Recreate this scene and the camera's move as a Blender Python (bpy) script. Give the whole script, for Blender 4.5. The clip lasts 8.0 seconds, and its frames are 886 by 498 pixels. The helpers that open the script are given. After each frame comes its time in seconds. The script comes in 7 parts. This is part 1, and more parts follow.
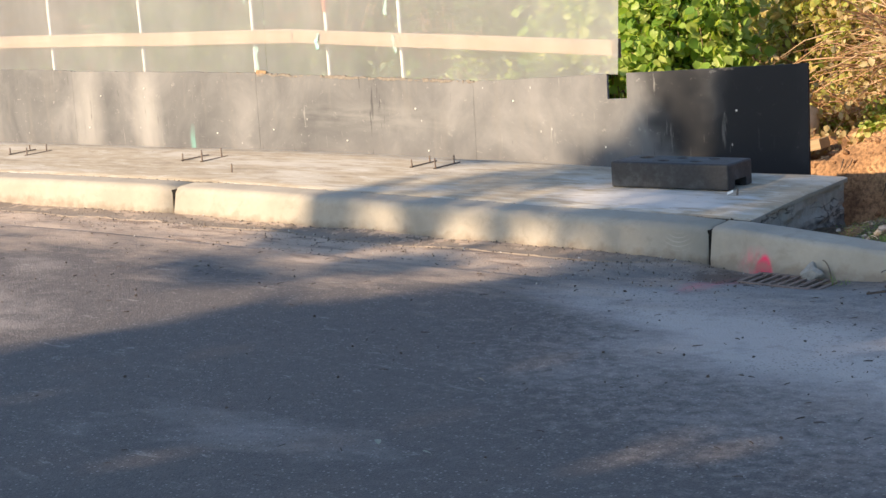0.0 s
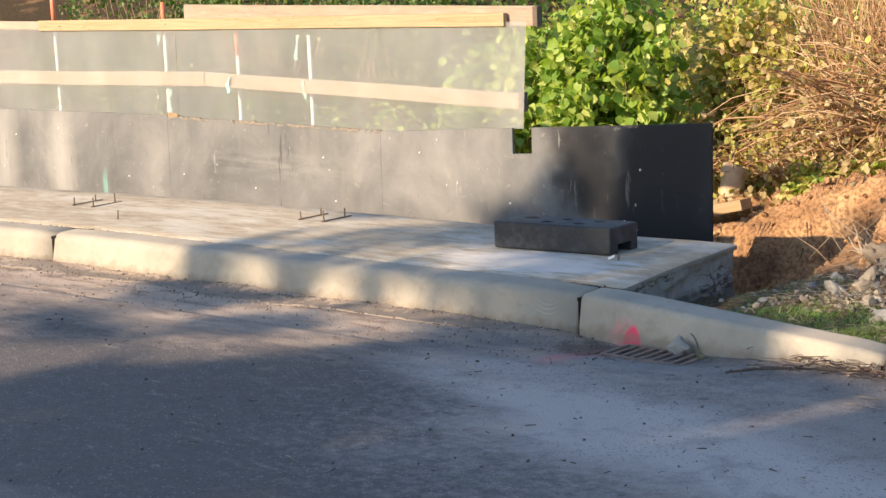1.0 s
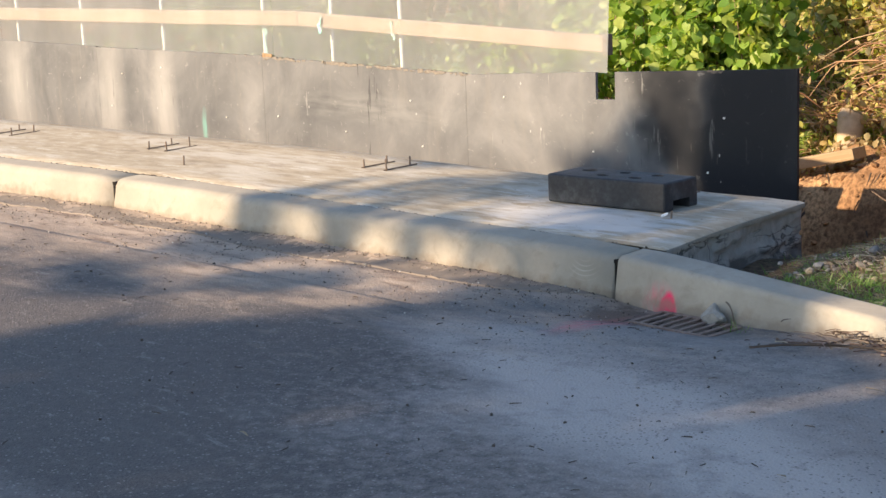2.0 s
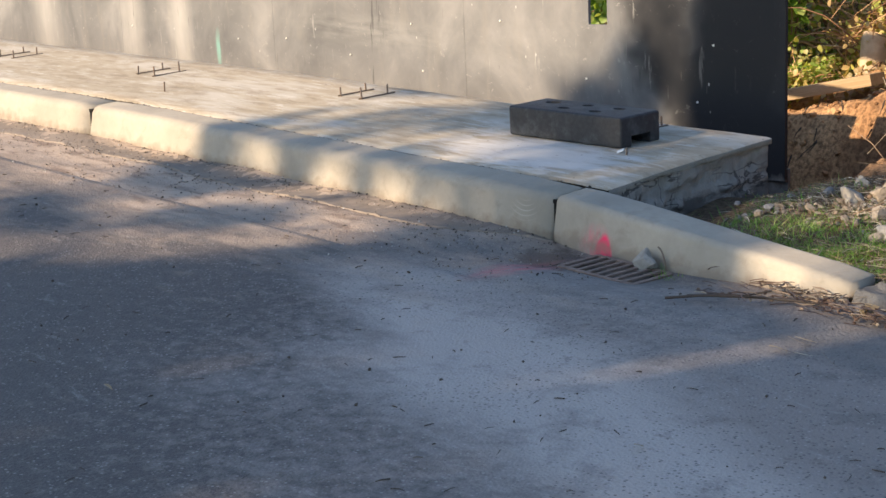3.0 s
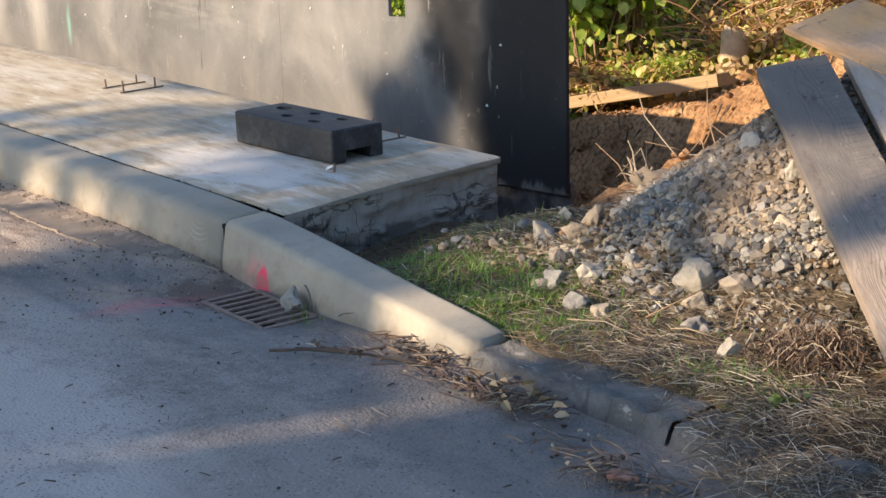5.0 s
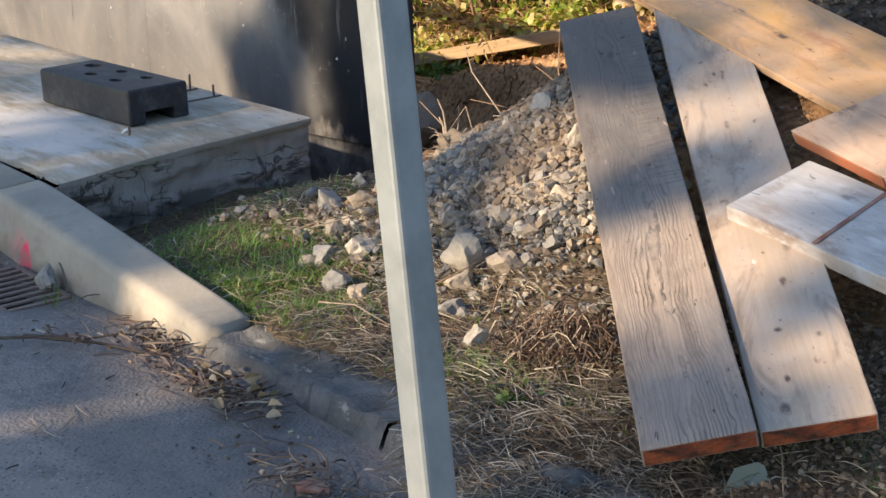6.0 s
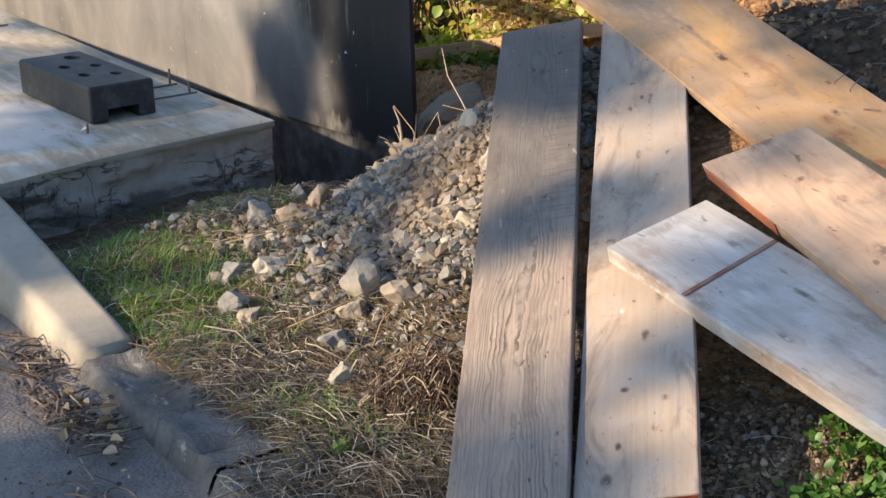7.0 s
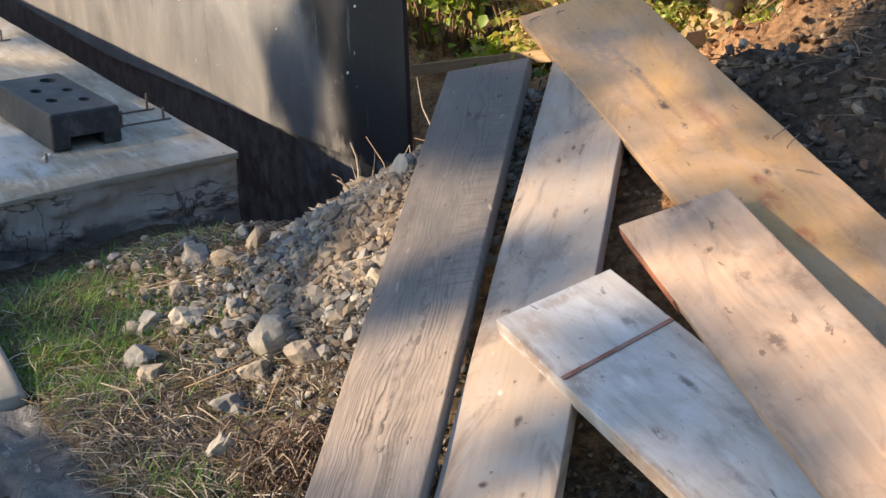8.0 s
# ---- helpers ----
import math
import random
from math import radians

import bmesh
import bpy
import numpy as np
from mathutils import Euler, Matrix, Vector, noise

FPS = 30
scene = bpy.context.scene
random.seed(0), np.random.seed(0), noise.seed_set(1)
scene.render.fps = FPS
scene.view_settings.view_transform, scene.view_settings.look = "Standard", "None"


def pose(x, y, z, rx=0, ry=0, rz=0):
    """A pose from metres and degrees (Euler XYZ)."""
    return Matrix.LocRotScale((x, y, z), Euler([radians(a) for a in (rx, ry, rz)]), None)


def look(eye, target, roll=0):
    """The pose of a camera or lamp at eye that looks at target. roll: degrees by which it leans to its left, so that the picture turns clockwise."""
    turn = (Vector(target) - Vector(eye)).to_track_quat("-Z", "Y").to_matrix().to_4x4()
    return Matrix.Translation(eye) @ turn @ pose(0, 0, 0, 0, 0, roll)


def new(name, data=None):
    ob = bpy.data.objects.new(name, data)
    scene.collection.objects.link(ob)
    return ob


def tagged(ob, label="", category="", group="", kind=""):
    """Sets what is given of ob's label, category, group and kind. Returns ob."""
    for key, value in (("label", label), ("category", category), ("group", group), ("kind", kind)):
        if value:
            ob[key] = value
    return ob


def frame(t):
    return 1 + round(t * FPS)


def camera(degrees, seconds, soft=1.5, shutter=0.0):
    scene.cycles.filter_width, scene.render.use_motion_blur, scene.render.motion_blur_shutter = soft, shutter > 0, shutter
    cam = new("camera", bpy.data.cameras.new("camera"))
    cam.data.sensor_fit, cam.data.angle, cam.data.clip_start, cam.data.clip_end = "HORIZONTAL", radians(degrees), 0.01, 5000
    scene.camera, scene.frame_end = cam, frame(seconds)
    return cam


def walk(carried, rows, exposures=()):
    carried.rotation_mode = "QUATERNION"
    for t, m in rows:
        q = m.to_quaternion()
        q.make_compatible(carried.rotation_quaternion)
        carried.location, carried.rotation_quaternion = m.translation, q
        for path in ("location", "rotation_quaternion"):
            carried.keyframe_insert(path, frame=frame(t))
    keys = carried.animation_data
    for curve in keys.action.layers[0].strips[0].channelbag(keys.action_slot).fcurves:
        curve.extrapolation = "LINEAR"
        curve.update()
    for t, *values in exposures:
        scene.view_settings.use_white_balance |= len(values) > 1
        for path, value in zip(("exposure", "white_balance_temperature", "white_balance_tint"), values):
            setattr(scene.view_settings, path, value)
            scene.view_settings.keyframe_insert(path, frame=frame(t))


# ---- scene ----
cam = camera(28.6, 8.0)
PATH = [
    (0, (3.823, -6.535, 1.53), (2.582, -5.012, 1.157), -3.3),
    (0.5, (3.971, -6.281, 1.503), (2.725, -4.755, 1.155), -2.8),
    (1, (4.05, -5.88, 1.528), (2.808, -4.347, 1.201), -1.7),
    (1.5, (4.188, -5.511, 1.538), (2.832, -4.083, 1.189), -1.8),
    (1.7, (4.231, -5.367, 1.534), (2.854, -3.965, 1.162), -1.8),
    (2.8, (4.477, -4.46, 1.529), (2.997, -3.197, 1.069), -3.1),
    (3, (4.554, -4.406, 1.56), (3.076, -3.152, 1.068), -2.6),
    (3.5, (4.636, -4.015, 1.563), (3.23, -2.698, 1.027), -1.7),
    (4, (4.775, -3.637, 1.578), (3.271, -2.432, 1.043), -1.7),
    (4.5, (4.895, -3.304, 1.595), (3.309, -2.201, 1.077), -2.3),
    (5, (4.922, -2.926, 1.605), (3.411, -1.733, 1.067), -1.5),
    (5.2, (4.96, -2.775, 1.596), (3.464, -1.57, 1.037), -1.5),
    (6.3, (5.035, -1.878, 1.548), (3.524, -0.724, 0.928), -1.9),
    (6.5, (5.077, -1.746, 1.563), (3.559, -0.61, 0.926), -1.7),
    (7, (5.191, -1.405, 1.612), (3.589, -0.39, 0.978), -1.7),
    (7.5, (5.186, -1.084, 1.643), (3.558, -0.102, 1.022), -1.6),
    (8, (5.201, -0.813, 1.676), (3.53, 0.077, 1.033), -2.0),
]
walk(cam, [(t, look(eye, target, roll)) for t, eye, target, roll in PATH])


# ---- world, sun, exposure ----
SUN_HEADING = Vector((0.34, 0.94, 0.0)).normalized()      # the way the light travels over the ground
SUN_ELEV = radians(26)
world = bpy.data.worlds.new("sky")
scene.world = world
world.use_nodes = True
wn = world.node_tree.nodes
sky = wn.new("ShaderNodeTexSky")
sky.sky_type, sky.sun_disc = "NISHITA", False
sky.sun_elevation = SUN_ELEV
sky.sun_rotation = math.atan2(-SUN_HEADING.x, -SUN_HEADING.y)
sky.air_density, sky.dust_density, sky.ozone_density = 1.0, 0.5, 2.0
wn["Background"].inputs[1].default_value = 0.147
world.node_tree.links.new(sky.outputs[0], wn["Background"].inputs[0])
sun_data = bpy.data.lights.new("sun", "SUN")
sun_data.energy, sun_data.angle, sun_data.color = 5.8, radians(0.55), (1.0, 0.785, 0.55)
sun = new("sun", sun_data)
sun_way = Vector((SUN_HEADING.x * math.cos(SUN_ELEV), SUN_HEADING.y * math.cos(SUN_ELEV), -math.sin(SUN_ELEV)))
sun.matrix_world = look((0, 0, 20), Vector((0, 0, 20)) + sun_way)
scene.view_settings.exposure = 0.85


# ---- materials ----
def ramp_node(nt, stops):
    r = nt.nodes.new("ShaderNodeValToRGB")
    while len(r.color_ramp.elements) < len(stops):
        r.color_ramp.elements.new(0.5)
    for e, (p, c) in zip(r.color_ramp.elements, stops):
        e.position, e.color = p, (*c, 1)
    return r


class Mat:
    """A node material in the making: noise, mixes and bump in world or object space."""

    def __init__(self, name, rough=0.8, metal=0.0, spec=0.4):
        self.m = bpy.data.materials.new(name)
        self.m.use_nodes = True
        self.nt = self.m.node_tree
        self.b = self.nt.nodes["Principled BSDF"]
        self.b.inputs["Roughness"].default_value = rough
        self.b.inputs["Metallic"].default_value = metal
        self.b.inputs["Specular IOR Level"].default_value = spec
        self.geo = self.nt.nodes.new("ShaderNodeNewGeometry")
        self.tex = self.nt.nodes.new("ShaderNodeTexCoord")
        self.pos = self.geo.outputs["Position"]
        self.obj = self.tex.outputs["Object"]

    def link(self, a, b):
        self.nt.links.new(a, b)

    def scaled(self, v, s):
        n = self.nt.nodes.new("ShaderNodeMapping")
        n.inputs["Scale"].default_value = s
        self.link(v, n.inputs["Vector"])
        return n.outputs[0]

    def noise(self, scale, detail=4, rough=0.55, vec=None, distort=0.0):
        n = self.nt.nodes.new("ShaderNodeTexNoise")
        n.inputs["Scale"].default_value, n.inputs["Detail"].default_value = scale, detail
        n.inputs["Roughness"].default_value, n.inputs["Distortion"].default_value = rough, distort
        self.link(vec or self.pos, n.inputs["Vector"])
        return n.outputs["Fac"]

    def voronoi(self, scale, vec=None, out="Distance", feature="F1"):
        n = self.nt.nodes.new("ShaderNodeTexVoronoi")
        n.feature = feature
        n.inputs["Scale"].default_value = scale
        self.link(vec or self.pos, n.inputs["Vector"])
        return n.outputs[out]

    def ramp(self, fac, *stops):
        r = ramp_node(self.nt, stops)
        self.link(fac, r.inputs[0])
        return r.outputs[0]

    def grey(self, fac, lo, hi, a=0.0, b=1.0):
        n = self.nt.nodes.new("ShaderNodeMapRange")
        n.clamp = True
        for i, v in enumerate((lo, hi, a, b)):
            n.inputs[i + 1].default_value = v
        self.link(fac, n.inputs[0])
        return n.outputs[0]

    def mix(self, fac, a, b, mode="MIX"):
        n = self.nt.nodes.new("ShaderNodeMix")
        n.data_type, n.blend_type = "RGBA", mode
        for value, sock in ((fac, n.inputs[0]), (a, n.inputs[6]), (b, n.inputs[7])):
            if isinstance(value, (int, float)):
                sock.default_value = value
            elif isinstance(value, tuple):
                sock.default_value = (*value, 1)
            else:
                self.link(value, sock)
        return n.outputs[2]

    def math(self, op, a, b=0.5):
        n = self.nt.nodes.new("ShaderNodeMath")
        n.operation = op
        for value, sock in ((a, n.inputs[0]), (b, n.inputs[1])):
            if isinstance(value, (int, float)):
                sock.default_value = value
            else:
                self.link(value, sock)
        return n.outputs[0]

    def axis(self, v, i):
        n = self.nt.nodes.new("ShaderNodeSeparateXYZ")
        self.link(v, n.inputs[0])
        return n.outputs[i]

    def near(self, centre, radii, vec=None):
        """1 at a place, falling to 0 at the radii round it."""
        n = self.nt.nodes.new("ShaderNodeMapping")
        n.vector_type = "POINT"
        n.inputs["Location"].default_value = [-c / r for c, r in zip(centre, radii)]
        n.inputs["Scale"].default_value = [1 / r for r in radii]
        self.link(vec or self.pos, n.inputs["Vector"])
        d = self.nt.nodes.new("ShaderNodeVectorMath")
        d.operation = "LENGTH"
        self.link(n.outputs[0], d.inputs[0])
        return self.grey(d.outputs["Value"], 0.0, 1.0, 1.0, 0.0)

    def rand(self, kind="island"):
        if kind == "island":
            return self.geo.outputs["Random Per Island"]
        return self.nt.nodes.new("ShaderNodeObjectInfo").outputs["Random"]

    def colour(self, c):
        if isinstance(c, tuple):
            self.b.inputs["Base Color"].default_value = (*c, 1)
        else:
            self.link(c, self.b.inputs["Base Color"])
        return self

    def roughness(self, r):
        self.link(r, self.b.inputs["Roughness"])
        return self

    def bump(self, height, strength=0.5, distance=0.01):
        n = self.nt.nodes.new("ShaderNodeBump")
        n.inputs["Strength"].default_value, n.inputs["Distance"].default_value = strength, distance
        self.link(height, n.inputs["Height"])
        self.link(n.outputs[0], self.b.inputs["Normal"])
        return self


def asphalt_mat():
    k = Mat("asphalt", 0.7, spec=0.4)
    x, y = k.axis(k.pos, 0), k.axis(k.pos, 1)
    chips = k.voronoi(95, out="Color")
    cell = k.voronoi(95)
    fine = k.noise(300, 3)
    mottle = k.noise(17, 8, 0.74)
    base = k.ramp(fine, (0.25, (0.052, 0.044, 0.041)), (0.75, (0.125, 0.105, 0.097)))
    base = k.mix(k.grey(mottle, 0.46, 0.66, 0.0, 0.34), base, (0.150, 0.130, 0.120))
    base = k.mix(k.grey(mottle, 0.50, 0.34, 0.0, 0.30), base, (0.050, 0.048, 0.047))
    dark = k.math("MULTIPLY", k.grey(k.axis(chips, 1), 0.75, 0.95), k.grey(cell, 0.5, 0.2))
    base = k.mix(k.math("MULTIPLY", dark, 0.6), base, (0.030, 0.030, 0.031))
    # pale dust: thin over the near lane, thick in the worn track
    worn = k.noise(0.9, 7, 0.66, k.scaled(k.pos, (0.55, 1.3, 1)), 0.5)
    veil = k.math("ADD", k.near((2.5, -1.0, 0), (3.2, 2.2, 1.0)), k.grey(mottle, 0.3, 0.7, -0.34, 0.26))
    base = k.mix(k.grey(veil, 0.14, 0.60, 0.0, 0.70), base, (0.31, 0.265, 0.237))
    lane = k.math("ADD", k.math("MULTIPLY", x, 0.33), y)
    lane = k.math("MULTIPLY", k.grey(k.math("ABSOLUTE", k.math("ADD", lane, 0.90), 0), 0.0, 0.52, 1.0, 0.0), k.math("MULTIPLY", k.grey(x, -0.6, 0.9), k.grey(x, 3.2, 2.2)))
    track = k.math("ADD", k.math("MULTIPLY", lane, 1.1), k.grey(worn, 0.3, 0.7, -0.42, 0.36))
    base = k.mix(k.grey(track, 0.05, 0.62, 0.0, 0.85), base, (0.435, 0.385, 0.35))
    near_kerb = k.math("ADD", k.grey(y, -1.3, -0.3, 0.0, 0.6), k.grey(worn, 0.3, 0.7, -0.35, 0.35))
    base = k.mix(k.grey(near_kerb, 0.2, 0.8, 0.0, 0.45), base, (0.225, 0.215, 0.20))
    base = k.mix(k.grey(k.noise(4.2, 7, 0.72), 0.52, 0.64, 0.0, 0.38), base, (0.075, 0.064, 0.060))
    scuff = k.noise(9, 7, 0.75, k.scaled(k.pos, (0.5, 1.5, 1)), 0.6)
    base = k.mix(k.grey(scuff, 0.60, 0.68, 0.0, 0.45), base, (0.36, 0.345, 0.32))
    pick = k.math("MULTIPLY", k.grey(k.axis(chips, 0), 0.80, 0.92), k.grey(cell, 0.5, 0.25))
    base = k.mix(k.math("MULTIPLY", pick, 0.50), base, (0.42, 0.39, 0.36))
    pits = k.math("MULTIPLY", k.grey(k.axis(chips, 2), 0.80, 0.95), k.grey(cell, 0.5, 0.2))
    base = k.mix(k.math("MULTIPLY", pits, 0.75), base, (0.045, 0.042, 0.040))
    # earth washed along the gutter, thinning towards the road
    wash = k.noise(2.6, 7, 0.68, k.scaled(k.pos, (0.6, 1.6, 1)))
    dust = k.math("ADD", k.math("MULTIPLY", k.grey(y, -1.6, -0.35), k.grey(x, 0.7, -1.3, 0.25, 1.0)), k.grey(wash, 0.3, 0.72, -0.45, 0.35))
    base = k.mix(k.grey(dust, 0.22, 0.95, 0.0, 0.9), base, (0.43, 0.335, 0.255))
    damp = k.math("MULTIPLY", k.grey(dust, 0.35, 0.8), k.grey(k.noise(6.5, 7, 0.72, k.scaled(k.pos, (0.5, 1.5, 1)), 0.6), 0.50, 0.62))
    base = k.mix(k.math("MULTIPLY", damp, 0.85), base, (0.17, 0.12, 0.088))
    patch = k.math("ADD", k.near((2.05, -0.36, 0), (1.0, 0.42, 1.0)), k.grey(worn, 0.3, 0.7, -0.25, 0.25))
    base = k.mix(k.grey(patch, 0.15, 0.40, 0.0, 0.5), base, k.ramp(mottle, (0.35, (0.060, 0.056, 0.053)), (0.65, (0.125, 0.117, 0.108))))
    silt = k.math("ADD", k.near((0.20, -0.16, 0), (0.30, 0.20, 0.3)), k.grey(k.noise(11, 6, 0.68), 0.3, 0.7, -0.4, 0.3))
    base = k.mix(k.grey(silt, 0.12, 0.40, 0.0, 0.8), base, (0.075, 0.056, 0.046))
    speck = k.voronoi(24)
    base = k.mix(k.grey(speck, 0.045, 0.07, 0.75, 0.0), base, (0.04, 0.03, 0.022))
    pink = k.math("MULTIPLY", k.near((0.235, -0.38, 0), (0.11, 0.32, 0.3)), k.grey(k.noise(14, 5, 0.6, k.scaled(k.pos, (2.0, 0.5, 1))), 0.34, 0.58))
    base = k.mix(k.math("MULTIPLY", pink, 0.9), base, (0.55, 0.12, 0.13))
    k.colour(base)
    k.bump(k.mix(0.3, k.mix(0.5, k.noise(160, 4), cell), mottle), 1.0, 0.007)
    return k.m


def concrete_mat(name, tone, warm, dirt=0.5, pink=False, rough_face=False):
    k = Mat(name, 0.82, spec=0.3)
    a = k.noise(3.2, 6, 0.6)
    b = k.noise(45, 4)
    base = k.ramp(a, (0.3, tuple(c * 0.80 for c in warm)), (0.55, warm), (0.75, tuple(min(1, c * 1.12) for c in warm)))
    base = k.mix(k.grey(b, 0.35, 0.7, 0.0, 0.35), base, tuple(c * tone for c in warm))
    blot = k.noise(9, 6, 0.7, distort=0.7)
    base = k.mix(k.grey(blot, 0.56, 0.70, 0.0, dirt), base, (0.19, 0.155, 0.12))
    z = k.axis(k.pos, 2)
    if pink:
        fan = k.noise(42, 4, 0.6, k.scaled(k.pos, (1.0, 1.0, 0.45)))
        core = k.math("MULTIPLY", k.near((0.278, -0.01, -0.050), (0.046, 0.2, 0.095)), k.grey(fan, 0.25, 0.55, 0.45, 1.0))
        spray = k.math("MULTIPLY", k.near((0.235, -0.01, -0.020), (0.10, 0.2, 0.10)), k.grey(fan, 0.34, 0.68, 0.05, 0.8))
        spray = k.math("ADD", k.math("MULTIPLY", core, 3.4), k.math("MULTIPLY", spray, 0.95))
        base = k.mix(k.math("MINIMUM", spray, 0.96), base, (0.85, 0.03, 0.12))
        ring = k.nt.nodes.new("ShaderNodeVectorMath")
        ring.operation = "DISTANCE"
        ring.inputs[1].default_value = (-0.165, 0.0, 0.165)
        k.link(k.pos, ring.inputs[0])
        arcs = k.math("MULTIPLY", k.grey(k.math("FRACT", k.math("MULTIPLY", ring.outputs["Value"], 55.0)), 0.70, 0.95), k.near((-0.165, 0.01, 0.06), (0.085, 0.2, 0.05)))
        base = k.mix(k.math("MULTIPLY", arcs, 0.7), base, (0.50, 0.475, 0.41))
        soil = k.math("ADD", k.grey(z, 0.045, -0.01), k.grey(k.noise(13, 4), 0.35, 0.7, -0.5, 0.4))
        base = k.mix(k.grey(soil, 0.3, 1.0, 0.0, 0.7), base, (0.20, 0.155, 0.115))
    if rough_face:
        upright_streak = k.noise(9, 6, 0.7, k.scaled(k.pos, (1.0, 1.6, 0.45)))
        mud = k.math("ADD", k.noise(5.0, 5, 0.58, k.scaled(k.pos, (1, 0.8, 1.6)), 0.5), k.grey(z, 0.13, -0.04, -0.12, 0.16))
        base = k.mix(k.grey(upright_streak, 0.46, 0.62, 0.0, 0.5), base, (0.165, 0.155, 0.142))
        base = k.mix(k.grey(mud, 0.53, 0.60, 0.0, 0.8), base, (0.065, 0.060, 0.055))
        for scale, cut in (((0.8, 0.9, 3.2), 0.46), ((0.8, 2.6, 1.1), 0.50)):
            split = k.math("ABSOLUTE", k.math("SUBTRACT", k.noise(3.4, 4, 0.5, k.scaled(k.pos, scale)), 0.5), 0)
            split = k.math("MULTIPLY", k.grey(split, 0.004, 0.014, 0.75, 0.0), k.grey(k.noise(2.9, 2), cut, cut + 0.06))
            base = k.mix(split, base, (0.030, 0.028, 0.026))
        chalk = k.noise(16, 5, 0.7, k.scaled(k.pos, (1, 1.8, 0.5)))
        base = k.mix(k.grey(chalk, 0.65, 0.72, 0.0, 0.45), base, (0.32, 0.31, 0.29))
        base = k.mix(k.grey(z, 0.138, 0.150, 0.0, 0.8), base, (0.30, 0.29, 0.25))
    k.colour(base)
    h = k.mix(0.5, k.noise(70, 5, 0.65), a)
    k.bump(h, 0.9 if rough_face else 0.45, 0.012 if rough_face else 0.006)
    return k.m


def old_concrete_mat():
    k = Mat("old_concrete", 0.85, spec=0.3)
    a = k.noise(6, 8, 0.72)
    base = k.ramp(a, (0.32, (0.066, 0.065, 0.064)), (0.52, (0.125, 0.123, 0.119)), (0.70, (0.20, 0.197, 0.19)))
    base = k.mix(k.grey(k.noise(15, 7, 0.75, k.scaled(k.pos, (0.5, 1.4, 1))), 0.58, 0.64, 0.0, 0.75), base, (0.36, 0.35, 0.33))
    crack = k.math("ABSOLUTE", k.math("SUBTRACT", k.noise(2.3, 4, 0.6, distort=0.8), 0.5), 0)
    base = k.mix(k.grey(crack, 0.004, 0.010, 0.4, 0.0), base, (0.03, 0.027, 0.024))
    base = k.mix(k.grey(k.noise(11, 5), 0.58, 0.68, 0.0, 0.5), base, (0.10, 0.082, 0.06))
    k.colour(base)
    k.bump(k.mix(0.4, k.noise(45, 6, 0.7), a), 1.0, 0.02)
    return k.m


def slab_mat():
    k = Mat("brushed_concrete", 0.85, spec=0.3)
    brush = k.noise(5, 6, 0.62, k.scaled(k.pos, (1.0, 3.4, 1)), 0.6)
    base = k.ramp(brush, (0.30, (0.265, 0.218, 0.155)), (0.5, (0.36, 0.305, 0.225)), (0.72, (0.43, 0.38, 0.30)))
    dust = k.noise(2.3, 6, 0.6, k.scaled(k.pos, (0.6, 2.0, 1)), 0.5)
    base = k.mix(k.grey(dust, 0.50, 0.64, 0.0, 0.6), base, (0.50, 0.465, 0.405))
    base = k.mix(k.grey(k.noise(5, 6, 0.7, k.scaled(k.pos, (0.5, 1.8, 1))), 0.56, 0.66, 0.0, 0.6), base, (0.21, 0.165, 0.12))
    drag = k.noise(7, 8, 0.72, k.scaled(k.pos, (0.55, 3.2, 1)), 0.3)
    base = k.mix(k.grey(drag, 0.575, 0.64, 0.0, 0.6), base, (0.56, 0.53, 0.47))
    base = k.mix(k.grey(drag, 0.39, 0.33, 0.0, 0.4), base, (0.20, 0.16, 0.12))
    lime = k.math("ADD", k.near((-0.55, 0.46, 0.16), (0.75, 0.36, 0.5)), k.grey(brush, 0.3, 0.7, -0.35, 0.30))
    base = k.mix(k.grey(lime, 0.15, 0.6, 0.0, 0.7), base, (0.56, 0.55, 0.54))
    base = k.mix(k.grey(k.voronoi(16), 0.06, 0.09, 0.7, 0.0), base, (0.10, 0.08, 0.06))
    k.colour(base)
    k.bump(k.mix(0.5, brush, k.noise(90, 4)), 0.4, 0.005)
    return k.m


def rubber_mat():
    k = Mat("black_rubber", 0.62, spec=0.4)
    base = k.ramp(k.noise(60, 5), (0.3, (0.013, 0.014, 0.017)), (0.7, (0.027, 0.028, 0.031)))
    base = k.mix(k.grey(k.noise(7, 6, 0.7), 0.50, 0.68, 0.0, 0.5), base, (0.115, 0.118, 0.122))
    k.colour(base)
    k.bump(k.noise(180, 3), 0.35, 0.003)
    return k.m


